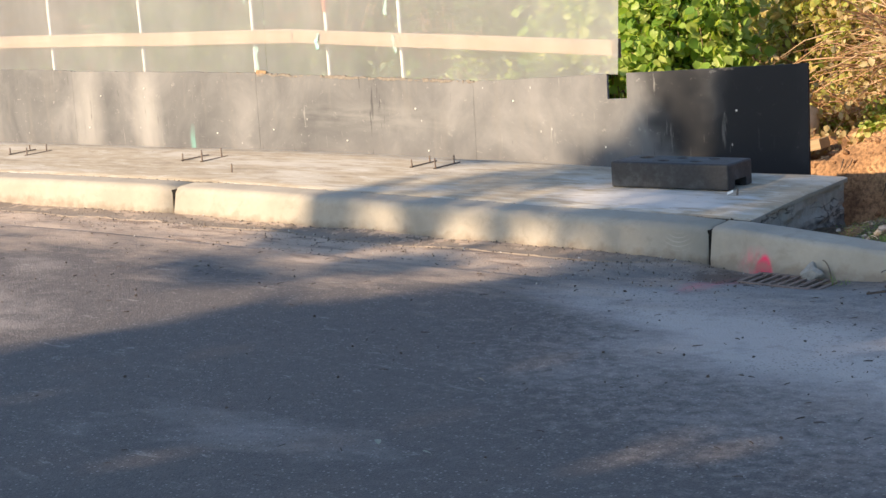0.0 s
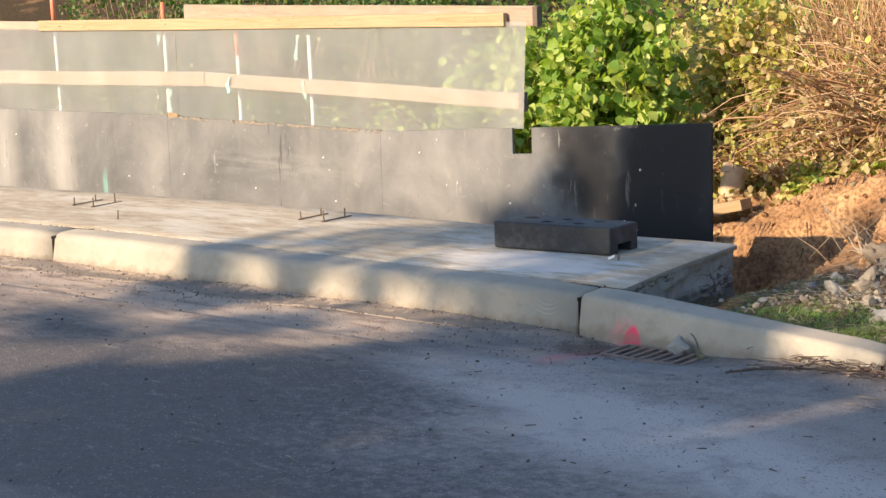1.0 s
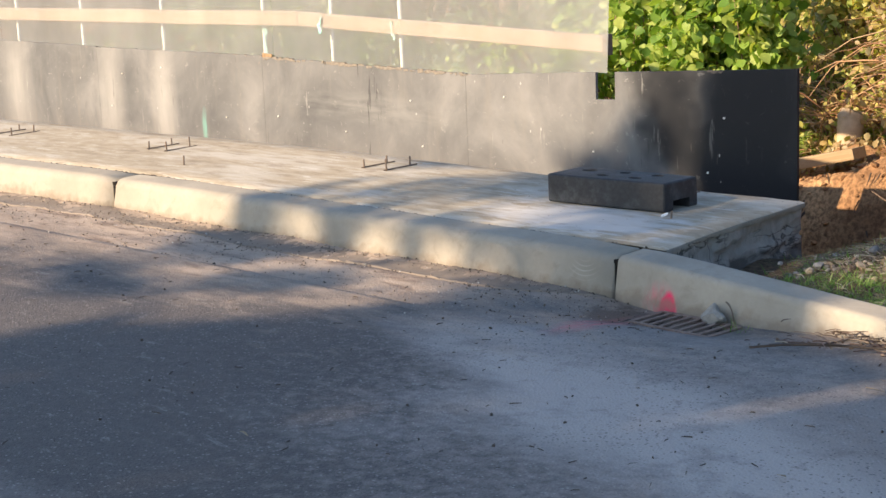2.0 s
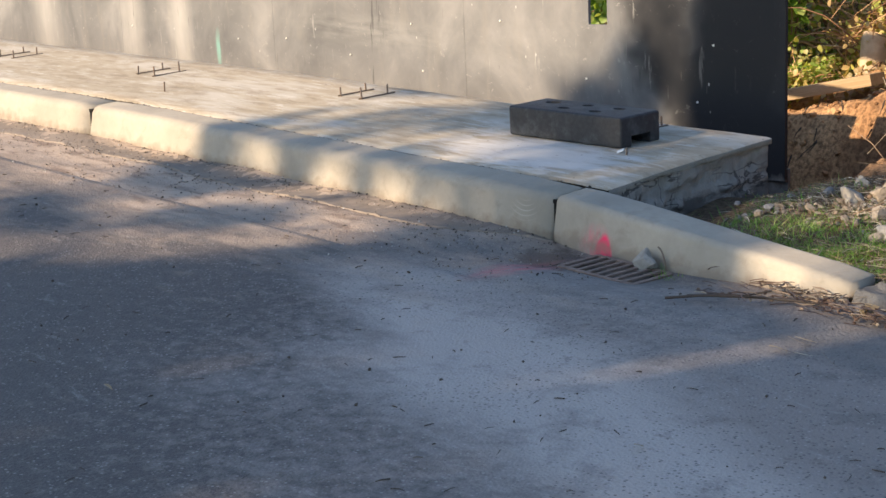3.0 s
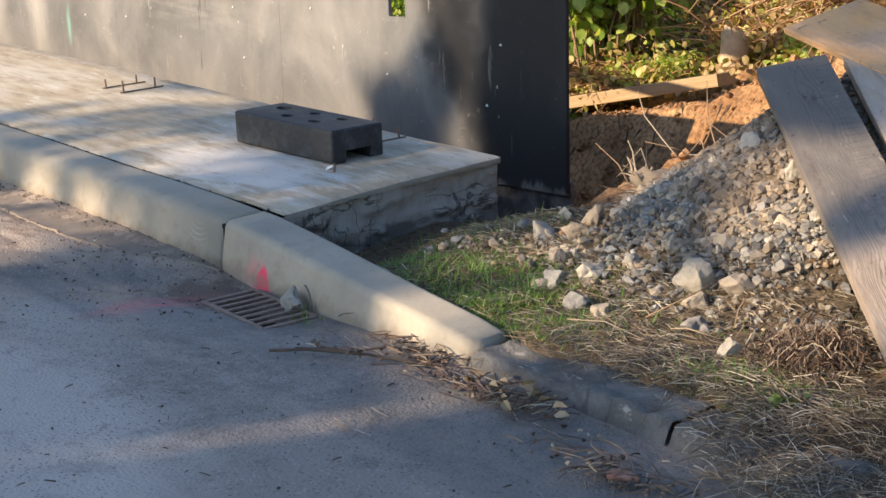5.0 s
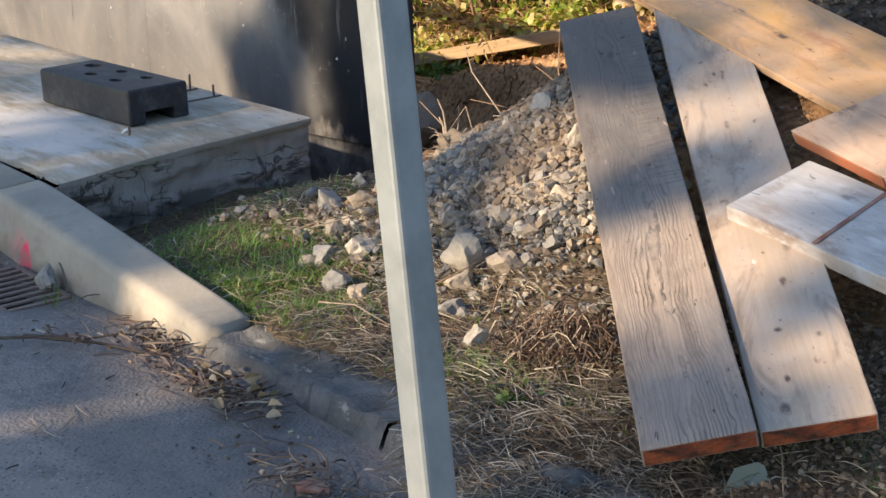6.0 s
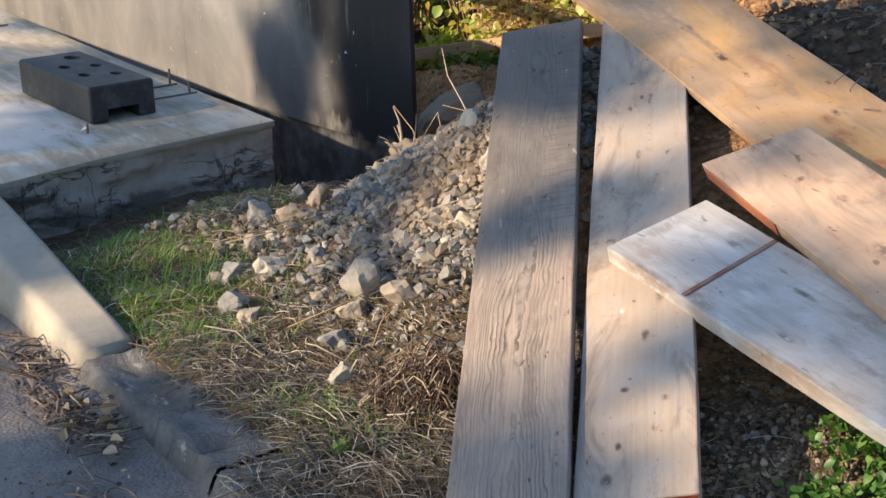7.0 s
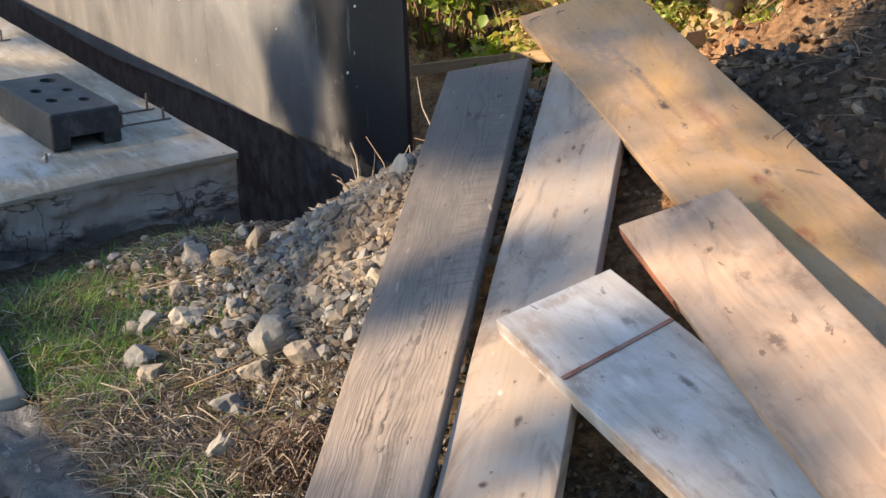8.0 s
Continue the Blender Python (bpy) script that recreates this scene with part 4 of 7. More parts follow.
def kerb_length(x0, x1, h0, h1, y0, y1, w0=0.185, w1=0.185, steps=14, batter=0.03, r=0.05):
    vs, fs, n = [], [], 0
    for i in range(steps + 1):
        t = i / steps
        pull = 0.006 if i in (0, steps) else 0.0
        x = x0 + (x1 - x0) * t
        sec = kerb_section(h0 + (h1 - h0) * t - pull, w0 + (w1 - w0) * t, batter, r)
        n = len(sec)
        for k, (y, z) in enumerate(sec):
            wob = 0.0025 * noise.noise(Vector((x * 3, y * 9, z * 9)))
            vs.append((x, y0 + (y1 - y0) * t + y + wob, z + wob + fall(x)))
    for i in range(steps):
        for k in range(n - 1):
            a = i * n + k
            fs.append((a, a + n, a + n + 1, a + 1))
    fs.append(tuple(range(n)))
    fs.append(tuple(range(steps * n, (steps + 1) * n))[::-1])
    return vs, fs


kerb = thing("kerb", pose(0, 0, 0), "pale new concrete kerb with pink spray mark", "kerb", kind="structure")
for x0, x1 in ((-13.7, -10.296), (-10.272, -6.876), (-6.852, -3.458), (-3.430, -0.012)):
    vs, fs = kerb_length(x0, x1, 0.142, 0.142, 0, 0)
    part("kerb_stone", mesh_of("kerb_stone", vs, fs, M["kerb"], True), None, kerb)
    part("open_joint", box(0.034, 0.165, 0.25, 0, (x1 + 0.012, 0.105, fall(x1) - 0.005)), M["void"], kerb, "dark open joint between kerb stones")
vs, fs = kerb_length(0.007, 1.375, 0.142, 0.062, 0.0, -0.068, 0.19, 0.16, r=0.032)
part("drop_kerb", mesh_of("drop_kerb", vs, fs, M["kerb"], True), None, kerb, "sloping dropped kerb stone")
for x0, x1, ya, yb in ((1.398, 2.168, -0.068, -0.097), (2.183, 3.3, -0.098, -0.14)):
    vs, fs, nu, nv = [], [], int((x1 - x0) / 0.03), 16
    for i in range(nu + 1):
        t = i / nu
        x = x0 + (x1 - x0) * t
        for j in range(nv + 1):
            s = j / nv
            y = ya + (yb - ya) * t + 0.235 * s - 0.01
            z = -0.03 + 0.085 * ss(0.0, 0.20, s) - 0.012 * ss(0.8, 1.0, s)
            z += 0.017 * noise.noise(Vector((x * 4.1, y * 6, 3))) * ss(0, 0.3, s) - 0.016 * ss(0.18, 0.42, noise.noise(Vector((x * 8, y * 9, 12)))) * ss(0.05, 0.3, s) + 0.005 * noise.noise(Vector((x * 13, y * 15, 6))) + 0.006 * noise.noise(Vector((x * 31, y * 31, 1)))
            z -= 0.022 * ss(1.95, 1.45, x) * ss(0.05, 0.25, s)
            vs.append((x, y + 0.012 * noise.noise(Vector((x * 7, s * 3, 2))), z))
    fs = [(i * (nv + 1) + j, (i + 1) * (nv + 1) + j, (i + 1) * (nv + 1) + j + 1, i * (nv + 1) + j + 1) for i in range(nu) for j in range(nv)]
    part("old_kerb_stone", mesh_of("old_kerb_stone", vs, fs, M["old_kerb"], True), None, kerb, "dark weathered low kerb stone")

for x, y, w, z in ((1.387, 0.055, 0.026, -0.038), (2.1755, 0.075, 0.012, -0.050)):
    part("open_joint", box(w, 0.20, 0.10, 0.002, (x, y, z)), M["void"], kerb, "dark open joint between kerb stones")

# a worn concrete gutter strip along the kerb foot, its outer edge broken
vs, fs = [], []
xs = list(np.arange(-6.0, 0.02, 0.016))
across = (0.0, 0.012, 0.03, 0.08, 0.2, 0.35, 0.5, 0.65, 0.8, 0.9, 0.96, 0.985, 1.0)
nv = len(across)


def strip_width(x):
    w = 0.245 + 0.035 * noise.noise(Vector((x * 1.3, 0, 4))) + 0.016 * noise.noise(Vector((x * 7, 0, 7))) + 0.008 * noise.noise(Vector((x * 26, 0, 9)))
    return max(0.02, w * ss(0.06, -0.75, x) ** 0.6)


for x in xs:
    out = strip_width(x)
    for s in across:
        y = -out * s
        lip = 0.005 + 0.005 * noise.noise(Vector((x * 2.1, 2, 2)))
        z = road_z(x, y) + lip - 0.006 * (1 - s) + 0.004 * noise.noise(Vector((x * 5, y * 11, 2))) + 0.005 * noise.noise(Vector((x * 22, y * 30, 5))) + 0.004 * noise.noise(Vector((x * 47, y * 60, 8)))
        if s < 0.02:
            z -= 0.014
        if s > 0.99:
            z = road_z(x, y) - 0.03
        vs.append((x, y + 0.004, z))
fs = [(i * nv + j, i * nv + j + 1, (i + 1) * nv + j + 1, (i + 1) * nv + j) for i in range(len(xs) - 1) for j in range(nv - 1)]
part("gutter_strip", mesh_of("gutter_strip", vs, fs, M["mortar"], True), None, kerb, "worn brown concrete gutter strip with a broken edge")

# ---- pavement slab ----
slab = thing("pavement", pose(0, 0, 0), "new concrete pavement slab, brushed and dusty, with open edge", "pavement", kind="structure")
sx = list(np.arange(-13.7, -3.0, 0.5)) + list(np.arange(-3.0, 0.07, 0.1)) + [0.085, 0.1]
sy = [0.196, 0.205, 0.3, 0.5, 0.7, 0.9, 1.05, 1.152, 1.165]


def slab_z(x, y):
    z = 0.148 + 0.036 * (y - 0.2) + 0.010 * ss(-1.2, 0.0, x) * ss(0.2, 0.6, y)
    if x > 0.09 or y > 1.155 or y < 0.2:
        z -= 0.007
    return z + fall(x) + 0.003 * noise.noise(Vector((x * 4, y * 4, 9)))


vs = [(x, y + (0.006 * noise.noise(Vector((x * 7, 0, 3))) if y > 1.1 else 0), slab_z(x, y)) for y in sy for x in sx]
n = len(sx)
fs = [(j * n + i, j * n + i + 1, (j + 1) * n + i + 1, (j + 1) * n + i) for j in range(len(sy) - 1) for i in range(n - 1)]
part("slab_top", mesh_of("slab_top", vs, fs, M["slab"], True), None, slab)
# rough formed sides: a lip under the trowelled edge, then broken laitance in ledges
vs, fs = [], []
rim = [(-13.7, 1.165)] + [(x, 1.165) for x in np.arange(-13.0, 0.05, 0.25)] + [(0.1, 1.165)] + [(0.1, y) for y in np.arange(1.155, 0.18, -0.011)]
levels = [0.0, 0.02, 0.026, 0.030] + list(np.arange(0.04, 0.34, 0.011)) + [0.5, 1.3]
for x, y in rim:
    top = slab_z(x - 0.02, min(y, 1.14)) - 0.007
    end = x > 0.09
    for d in levels:
        bulge = 0.0
        if d > 0.025:
            c = noise.noise(Vector((x * 5, y * 4.5, d * 11))) + 0.45 * noise.noise(Vector((x * 15, y * 14, d * 26)))
            ledge = 0.5 + 0.5 * math.tanh(14 * (c - 0.12)) + 0.6 * (0.5 + 0.5 * math.tanh(14 * (c + 0.32)))
            chip = noise.noise(Vector((y * 31, d * 37, 4)))
            bulge = -0.030 + 0.016 * ledge + 0.003 * chip + 0.004 * noise.noise(Vector((y * 9, d * 3, 8)))
        vs.append((x + (bulge if end else 0), y + (0 if end else bulge), top - d))
n = len(levels)
for i in range(len(rim) - 1):
    for k in range(n - 1):
        a = i * n + k
        fs.append((a, a + 1, a + n + 1, a + n))
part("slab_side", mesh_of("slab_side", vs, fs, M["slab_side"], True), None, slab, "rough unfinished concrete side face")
# earth and grit packed into the joint behind the kerb
grit = Heap()
rng = random.Random(5)
pebbles = [rock_shape(100 + i, 0.8, 1) for i in range(8)]


def strew(heap, x, y, z, size, rng, shapes):
    vs, fs = rng.choice(shapes)
    q = Euler((rng.uniform(-0.6, 0.6), rng.uniform(-0.6, 0.6), rng.uniform(0, 6.3))).to_matrix()
    at = Vector((x, y, z))
    heap.add([q @ v * size + at for v in vs], fs)


smalls = [rock_shape(300 + i, 0.75, 0 if i else 1, 0.3) for i in range(6)]
for _ in range(520):
    x = rng.uniform(-5.5, 0.02)
    if rng.random() < 0.5 + 0.5 * noise.noise(Vector((x * 2.5, 0, 0))):
        strew(grit, x, 0.192 + rng.gauss(0, 0.006), 0.143 + fall(x), rng.uniform(0.005, 0.013), rng, smalls)
for _ in range(420):
    x = rng.uniform(-5.5, 0.1)
    out = strip_width(x) + 0.01
    k = rng.random()
    y = -out - rng.gauss(0, 0.035) if k < 0.55 else (-0.008 - abs(rng.gauss(0, 0.012)) if k < 0.75 else -rng.uniform(0.02, 0.6))
    strew(grit, x, y, road_z(x, y) + 0.006, rng.uniform(0.005, 0.014), rng, smalls)
for _ in range(2400):
    x, y = rng.uniform(-4.2, 0.5), -abs(rng.gauss(0, 0.30))
    if noise.noise(Vector((x * 1.7, y * 3.1, 6))) < rng.uniform(-0.5, 0.35):
        continue
    strew(grit, x, y - 0.01, road_z(x, y) + 0.005, rng.choice((0.004, 0.005, 0.006, 0.008, 0.011)), rng, smalls)
grit_ob = new("joint_grit", grit.mesh("joint_grit", M["road_grit"]))
tagged(grit_ob, "dark earth crumbs along the kerb and its joints", "grit", kind="stuff")


# ---- timber shuttering wall ----
def wall_y(x):
    return 2.14 - 0.045 * (x + 0.6)


wall = thing("shuttering_wall", pose(0, 0, 0), "black film-faced plywood shuttering wall, dusty and scuffed", "wall", kind="structure")
tilt_wall = math.degrees(math.atan2(-0.045, 1))


def ply_sheet(x0, x1, zt0, zt1, zb0, zb1, notch=None):
    """A sheet between two ends with its top rising from zt0 to zt1; notch: start, end and depth of a cut in the top."""
    bm = bmesh.new()
    outline = [(x0, zb0), (x1, zb1), (x1, zt1)]
    if notch:
        a, b, d = notch
        za = zt0 + (zt1 - zt0) * (a - x0) / (x1 - x0)
        zb2 = zt0 + (zt1 - zt0) * (b - x0) / (x1 - x0)
        outline += [(b, zb2), (b, zb2 - d), (a, za - d), (a, za)]
    rag = np.arange(a if notch else x1, x0, -0.035)[1:]
    if notch:
        outline = outline[:3] + [(x, zt0 + (zt1 - zt0) * (x - x0) / (x1 - x0) + 0.004 * noise.noise(Vector((x * 21, 0, 1)))) for x in np.arange(x1, b, -0.035)[1:]] + outline[3:]
    outline += [(x, zt0 + (zt1 - zt0) * (x - x0) / (x1 - x0) + 0.006 * noise.noise(Vector((x * 17, 0, 1))) + 0.004 * noise.noise(Vector((x * 5, 0, 7)))) for x in rag]
    outline += [(x0, zt0)]
    front = [bm.verts.new((x, wall_y(x), z)) for x, z in outline]
    f = bm.faces.new(front)
    got = bmesh.ops.extrude_face_region(bm, geom=[f])
    bmesh.ops.translate(bm, vec=(0, 0.019, 0), verts=[g for g in got["geom"] if isinstance(g, bmesh.types.BMVert)])
    return bm


def foot(x):
    return max(-0.60, -0.255 + 0.068 * (x + 0.6))


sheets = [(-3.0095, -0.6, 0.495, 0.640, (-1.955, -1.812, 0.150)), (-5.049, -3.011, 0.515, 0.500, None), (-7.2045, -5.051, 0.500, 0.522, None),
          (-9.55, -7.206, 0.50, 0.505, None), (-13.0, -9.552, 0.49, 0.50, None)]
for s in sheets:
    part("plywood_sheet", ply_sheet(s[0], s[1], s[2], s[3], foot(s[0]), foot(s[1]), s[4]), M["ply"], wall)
    low = part("lower_sheet", ply_sheet(s[0], s[1], -0.20, -0.20, -1.35, -1.35), M["black_sheet"], wall, "black lower lining sheet")
    low.matrix_basis = Matrix.Translation((0, 0.024, 0))
# nail and screw heads
rng = random.Random(12)
for s in sheets[:3]:
    for fx in (0.12, 0.45, 0.80):
        for z in (0.36, 0.08):
            if rng.random() < 0.35:
                continue
            x = s[0] + (s[1] - s[0]) * (fx + rng.uniform(-0.05, 0.05))
            bm = bmesh.new()
            bmesh.ops.create_cone(bm, cap_ends=True, segments=8, radius1=0.0065, radius2=0.005, depth=0.006)
            part("bolt_head", bm, M["white_plastic"], wall, "", False, Matrix.Translation((x, wall_y(x) - 0.003, z + rng.uniform(-0.06, 0.06))) @ pose(0, 0, 0, 90))
# joint strip
bm = box(0.10, 0.008, 0.03, 0.002)
part("torn_top_strip", bm, M["ply_edge"], wall, "torn raw plywood splinter", False, pose(-4.99, wall_y(-5.0) + 0.004, 0.524, 0, 4, 0))

# splintered raw edge along the top of the second sheet
rng = random.Random(41)
torn = Heap()
for _ in range(150):
    x = rng.uniform(-5.03, -3.04)
    if noise.noise(Vector((x * 3.0, 0, 4))) < rng.uniform(-0.6, 0.2):
        continue
    L, h = rng.uniform(0.012, 0.06), rng.uniform(0.003, 0.012)
    z = 0.515 - 0.015 * (x + 5.049) / 2.04 - rng.uniform(-0.002, 0.010)
    y = wall_y(x) - 0.002
    torn.add([Vector(p) for p in ((x, y - 0.002, z - h), (x + L, y - 0.002, z - h * rng.uniform(0.2, 1)), (x + L * 0.9, y - 0.003, z + h * 0.4), (x, y - 0.003, z + h * 0.6), (x, y + 0.012, z - h), (x + L, y + 0.012, z - h * 0.5), (x + L * 0.9, y + 0.012, z + h * 0.4), (x, y + 0.012, z + h * 0.6))],
             [(0, 1, 2, 3), (7, 6, 5, 4), (0, 4, 5, 1), (1, 5, 6, 2), (2, 6, 7, 3), (3, 7, 4, 0)])
part("torn_edge", torn.mesh("torn_edge", M["ply_raw"]), None, wall, "pale splintered raw plywood edge")["kind"] = "stuff"


# ---- timber rails, stakes and film behind the wall ----
def rail(name, x0, x1, z0, z1, height, thick, back, mat, label, group):
    length = math.hypot(x1 - x0, z1 - z0)
    bm = box(length, thick, height, 0.004, cuts=6)
    for v in bm.verts:
        v.co.z += 0.006 * noise.noise(Vector((v.co.x * 0.9, x0, 0)))
    xm, zm = (x0 + x1) / 2, (z0 + z1) / 2
    ob = part(name, bm, mat, None, "", False, pose(xm, wall_y(xm) + back, zm, 0, -math.degrees(math.atan2(z1 - z0, x1 - x0)), tilt_wall))
    return tagged(ob, label, "timber rail", group)


rail("timber_rail", -4.68, -1.92, 0.778, 0.708, 0.092, 0.038, 0.062, M["rail"], "pale sawn softwood rail nailed to the stakes", "rails above the shuttering")
rail("timber_rail", -9.6, -4.684, 0.705, 0.776, 0.098, 0.038, 0.062, M["rail"], "pale sawn softwood rail nailed to the stakes", "rails above the shuttering")
rail("timber_rail", -13.0, -9.604, 0.68, 0.705, 0.098, 0.038, 0.062, M["rail"], "pale sawn softwood rail nailed to the stakes", "rails above the shuttering")
rail("top_rail", -6.50, -2.01, 1.134, 1.184, 0.076, 0.038, 0.035, M["rail_yellow"], "yellow softwood top rail along the film", "rails above the shuttering")
rail("top_rail", -9.4, -6.46, 1.150, 1.138, 0.060, 0.038, 0.078, M["rail_yellow"], "yellow softwood top rail along the film", "rails above the shuttering")
rail("top_rail", -4.88, -1.815, 1.225, 1.200, 0.115, 0.038, 0.078, M["rail"], "pale softwood top board behind the yellow rail", "rails above the shuttering")
rail("top_rail", -13.0, -9.42, 1.150, 1.150, 0.070, 0.038, 0.035, M["rail_yellow"], "yellow softwood top rail along the film", "rails above the shuttering")
for z in (0.708, 1.200):
    cleat = part("end_cleat", box(0.035, 0.05, 0.115, 0.004), M["bark"], None, "", False, pose(-1.915 if z < 1 else -1.812, wall_y(-1.84) + (0.064 if z < 1 else 0.080), z, 0, 0, tilt_wall))
    tagged(cleat, "dark weathered cleat at the rail's end", "cleat", "rail cleats")


def stake(x, lean, top, capped):
    s = thing("stake", pose(x, wall_y(x) + 0.115, 0.0, 0, lean, 0), "white-sleeved steel stake with an orange top" if capped else "white-sleeved steel stake behind the film", "stake", "stakes behind the film")
    v, f = tube([(0, 0, -0.5), (0, 0, top - 0.22 if capped else top)], 0.013, 8)
    part("sleeve", mesh_of("sleeve", v, f, M["white_plastic"], True), None, s)
    if not capped:
        return s
    v, f = tube([(0, 0, top - 0.218), (0, 0, top - 0.02), (0, 0, top)], [0.019, 0.019, 0.013], 8)
    part("cap", mesh_of("cap", v, f, M["orange_plastic"], True), None, s, "orange plastic cap")
    return s


for i, x in enumerate((-3.70, -4.40, -5.145, -6.40, -7.56, -8.6, -9.6, -10.6)):
    stake(x, (-1.0, -0.6, -0.9, -1.6, -1.2, -1.0, -0.7, -1.1)[i], (1.08, 1.16, 1.30, 1.34, 1.34, 1.30, 1.3, 1.3)[i], i > 0)


def ribbon(x, z, length, seed, dy):
    """A fluttering strip of marking tape."""
    rng = random.Random(seed)
    vs, fs = [], []
    px, py = x, wall_y(x) + dy
    for i in range(7):
        w = 0.018 * (1 - 0.06 * i)
        a = 0.5 * math.sin(i * 0.9 + seed)
        vs += [(px - w * math.cos(a), py - w * math.sin(a), z - length * i / 6), (px + w * math.cos(a), py + w * math.sin(a), z - length * i / 6)]
        px += rng.uniform(-0.010, 0.010)
        py += rng.uniform(-0.006, 0.004)
    fs = [(2 * i, 2 * i + 1, 2 * i + 3, 2 * i + 2) for i in range(6)]
    ob = new("marking_tape", mesh_of("marking_tape", vs, fs, M["teal"]))
    return tagged(ob, "teal plastic marking tape tied to a stake", "tape", "marking tapes")


for i, (x, z, l, dy) in enumerate(((-5.12, 0.70, 0.17, 0.09), (-3.80, 1.08, 0.16, 0.09), (-4.42, 0.80, 0.11, 0.038), (-3.72, 0.79, 0.12, 0.038), (-5.2, 1.10, 0.10, 0.09))):
    ribbon(x, z, l, i + 2, dy)

# clouded film hung from the top rail in overlapping lengths, slack between the stakes
film = thing("plastic_film", pose(0, 0, 0), "milky translucent plastic film hung behind the shuttering", "plastic sheet")
ts = np.linspace(0.0, 1.0, 9)
for a, b, back in ((-13.0, -8.752, 0.030), (-8.75, -4.952, 0.030), (-4.95, -1.86, 0.030)):
    xs = list(np.arange(a, b - 0.05, 0.11)) + [b]
    vs = []
    for x in xs:
        foot_z = 0.40 + 0.155 * ss(-2.1, -1.98, x)
        for t in ts:
            z = foot_z + (1.17 - foot_z) * t
            vs.append((x - 0.03 * (1 - t) * ss(-2.4, -1.9, x), wall_y(x) + back + 0.006 * noise.noise(Vector((x * 2.4, 0, z * 1.6))), z))
    n = len(ts)
    fs = [(i * n + k, (i + 1) * n + k, (i + 1) * n + k + 1, i * n + k + 1) for i in range(len(xs) - 1) for k in range(n - 1)]
    part("film_length", mesh_of("film_length", vs, fs, M["film"], True), None, film).visible_shadow = False


# ---- anchor bolts in the slab ----
def anchor(x, y, height, lean):
    v, f = tube([(0, 0, -0.05), (0, 0, height - 0.004), (0, 0, height)], [0.0048, 0.0048, 0.0035], 7)
    ob = new("anchor_bolt", mesh_of("anchor_bolt", v, f, M["steel_rod"], True))
    ob.matrix_basis = pose(x, y, slab_z(x, y), lean[0], lean[1], 0)
    return tagged(ob, "short rusty threaded anchor bolt set in the slab", "bolt", "anchor bolts")


rng = random.Random(3)
for gx0, gy0 in ((-2.30, 0.935), (-4.02, 0.80), (-5.72, 0.80), (-0.54, 1.04), (-7.4, 0.82)):
    for dx in (-0.085, 0.085):
        for dy in (-0.082, 0.082):
            anchor(gx0 + dx + rng.gauss(0, 0.004), min(gy0 + dy, 1.115), rng.uniform(0.040, 0.060), (rng.gauss(0, 2), rng.gauss(0, 2)))
for gx0, gy0 in ((-2.30, 0.935), (-4.02, 0.80), (-5.72, 0.80), (-0.54, 1.03), (-7.4, 0.82)):
    for dx in (-0.085, 0.085):
        L = min(0.215, 2 * (1.125 - gy0))
        bar = part("tie_bar", box(0.006, L, 0.006, 0.001), M["steel_rod"], None, "", False, pose(gx0 + dx + 0.004, gy0 + 0.012, slab_z(gx0, gy0) + 0.004, 1.8, 0, -6))
        tagged(bar, "thin rusty flat bar lying between the anchor bolts", "bar", "tie bars")
anchor(-3.42, 0.46, 0.05, (0, 4))
anchor(-0.20, 0.62, 0.03, (0, 6))
anchor(-1.0, 0.95, 0.04, (0, 0))


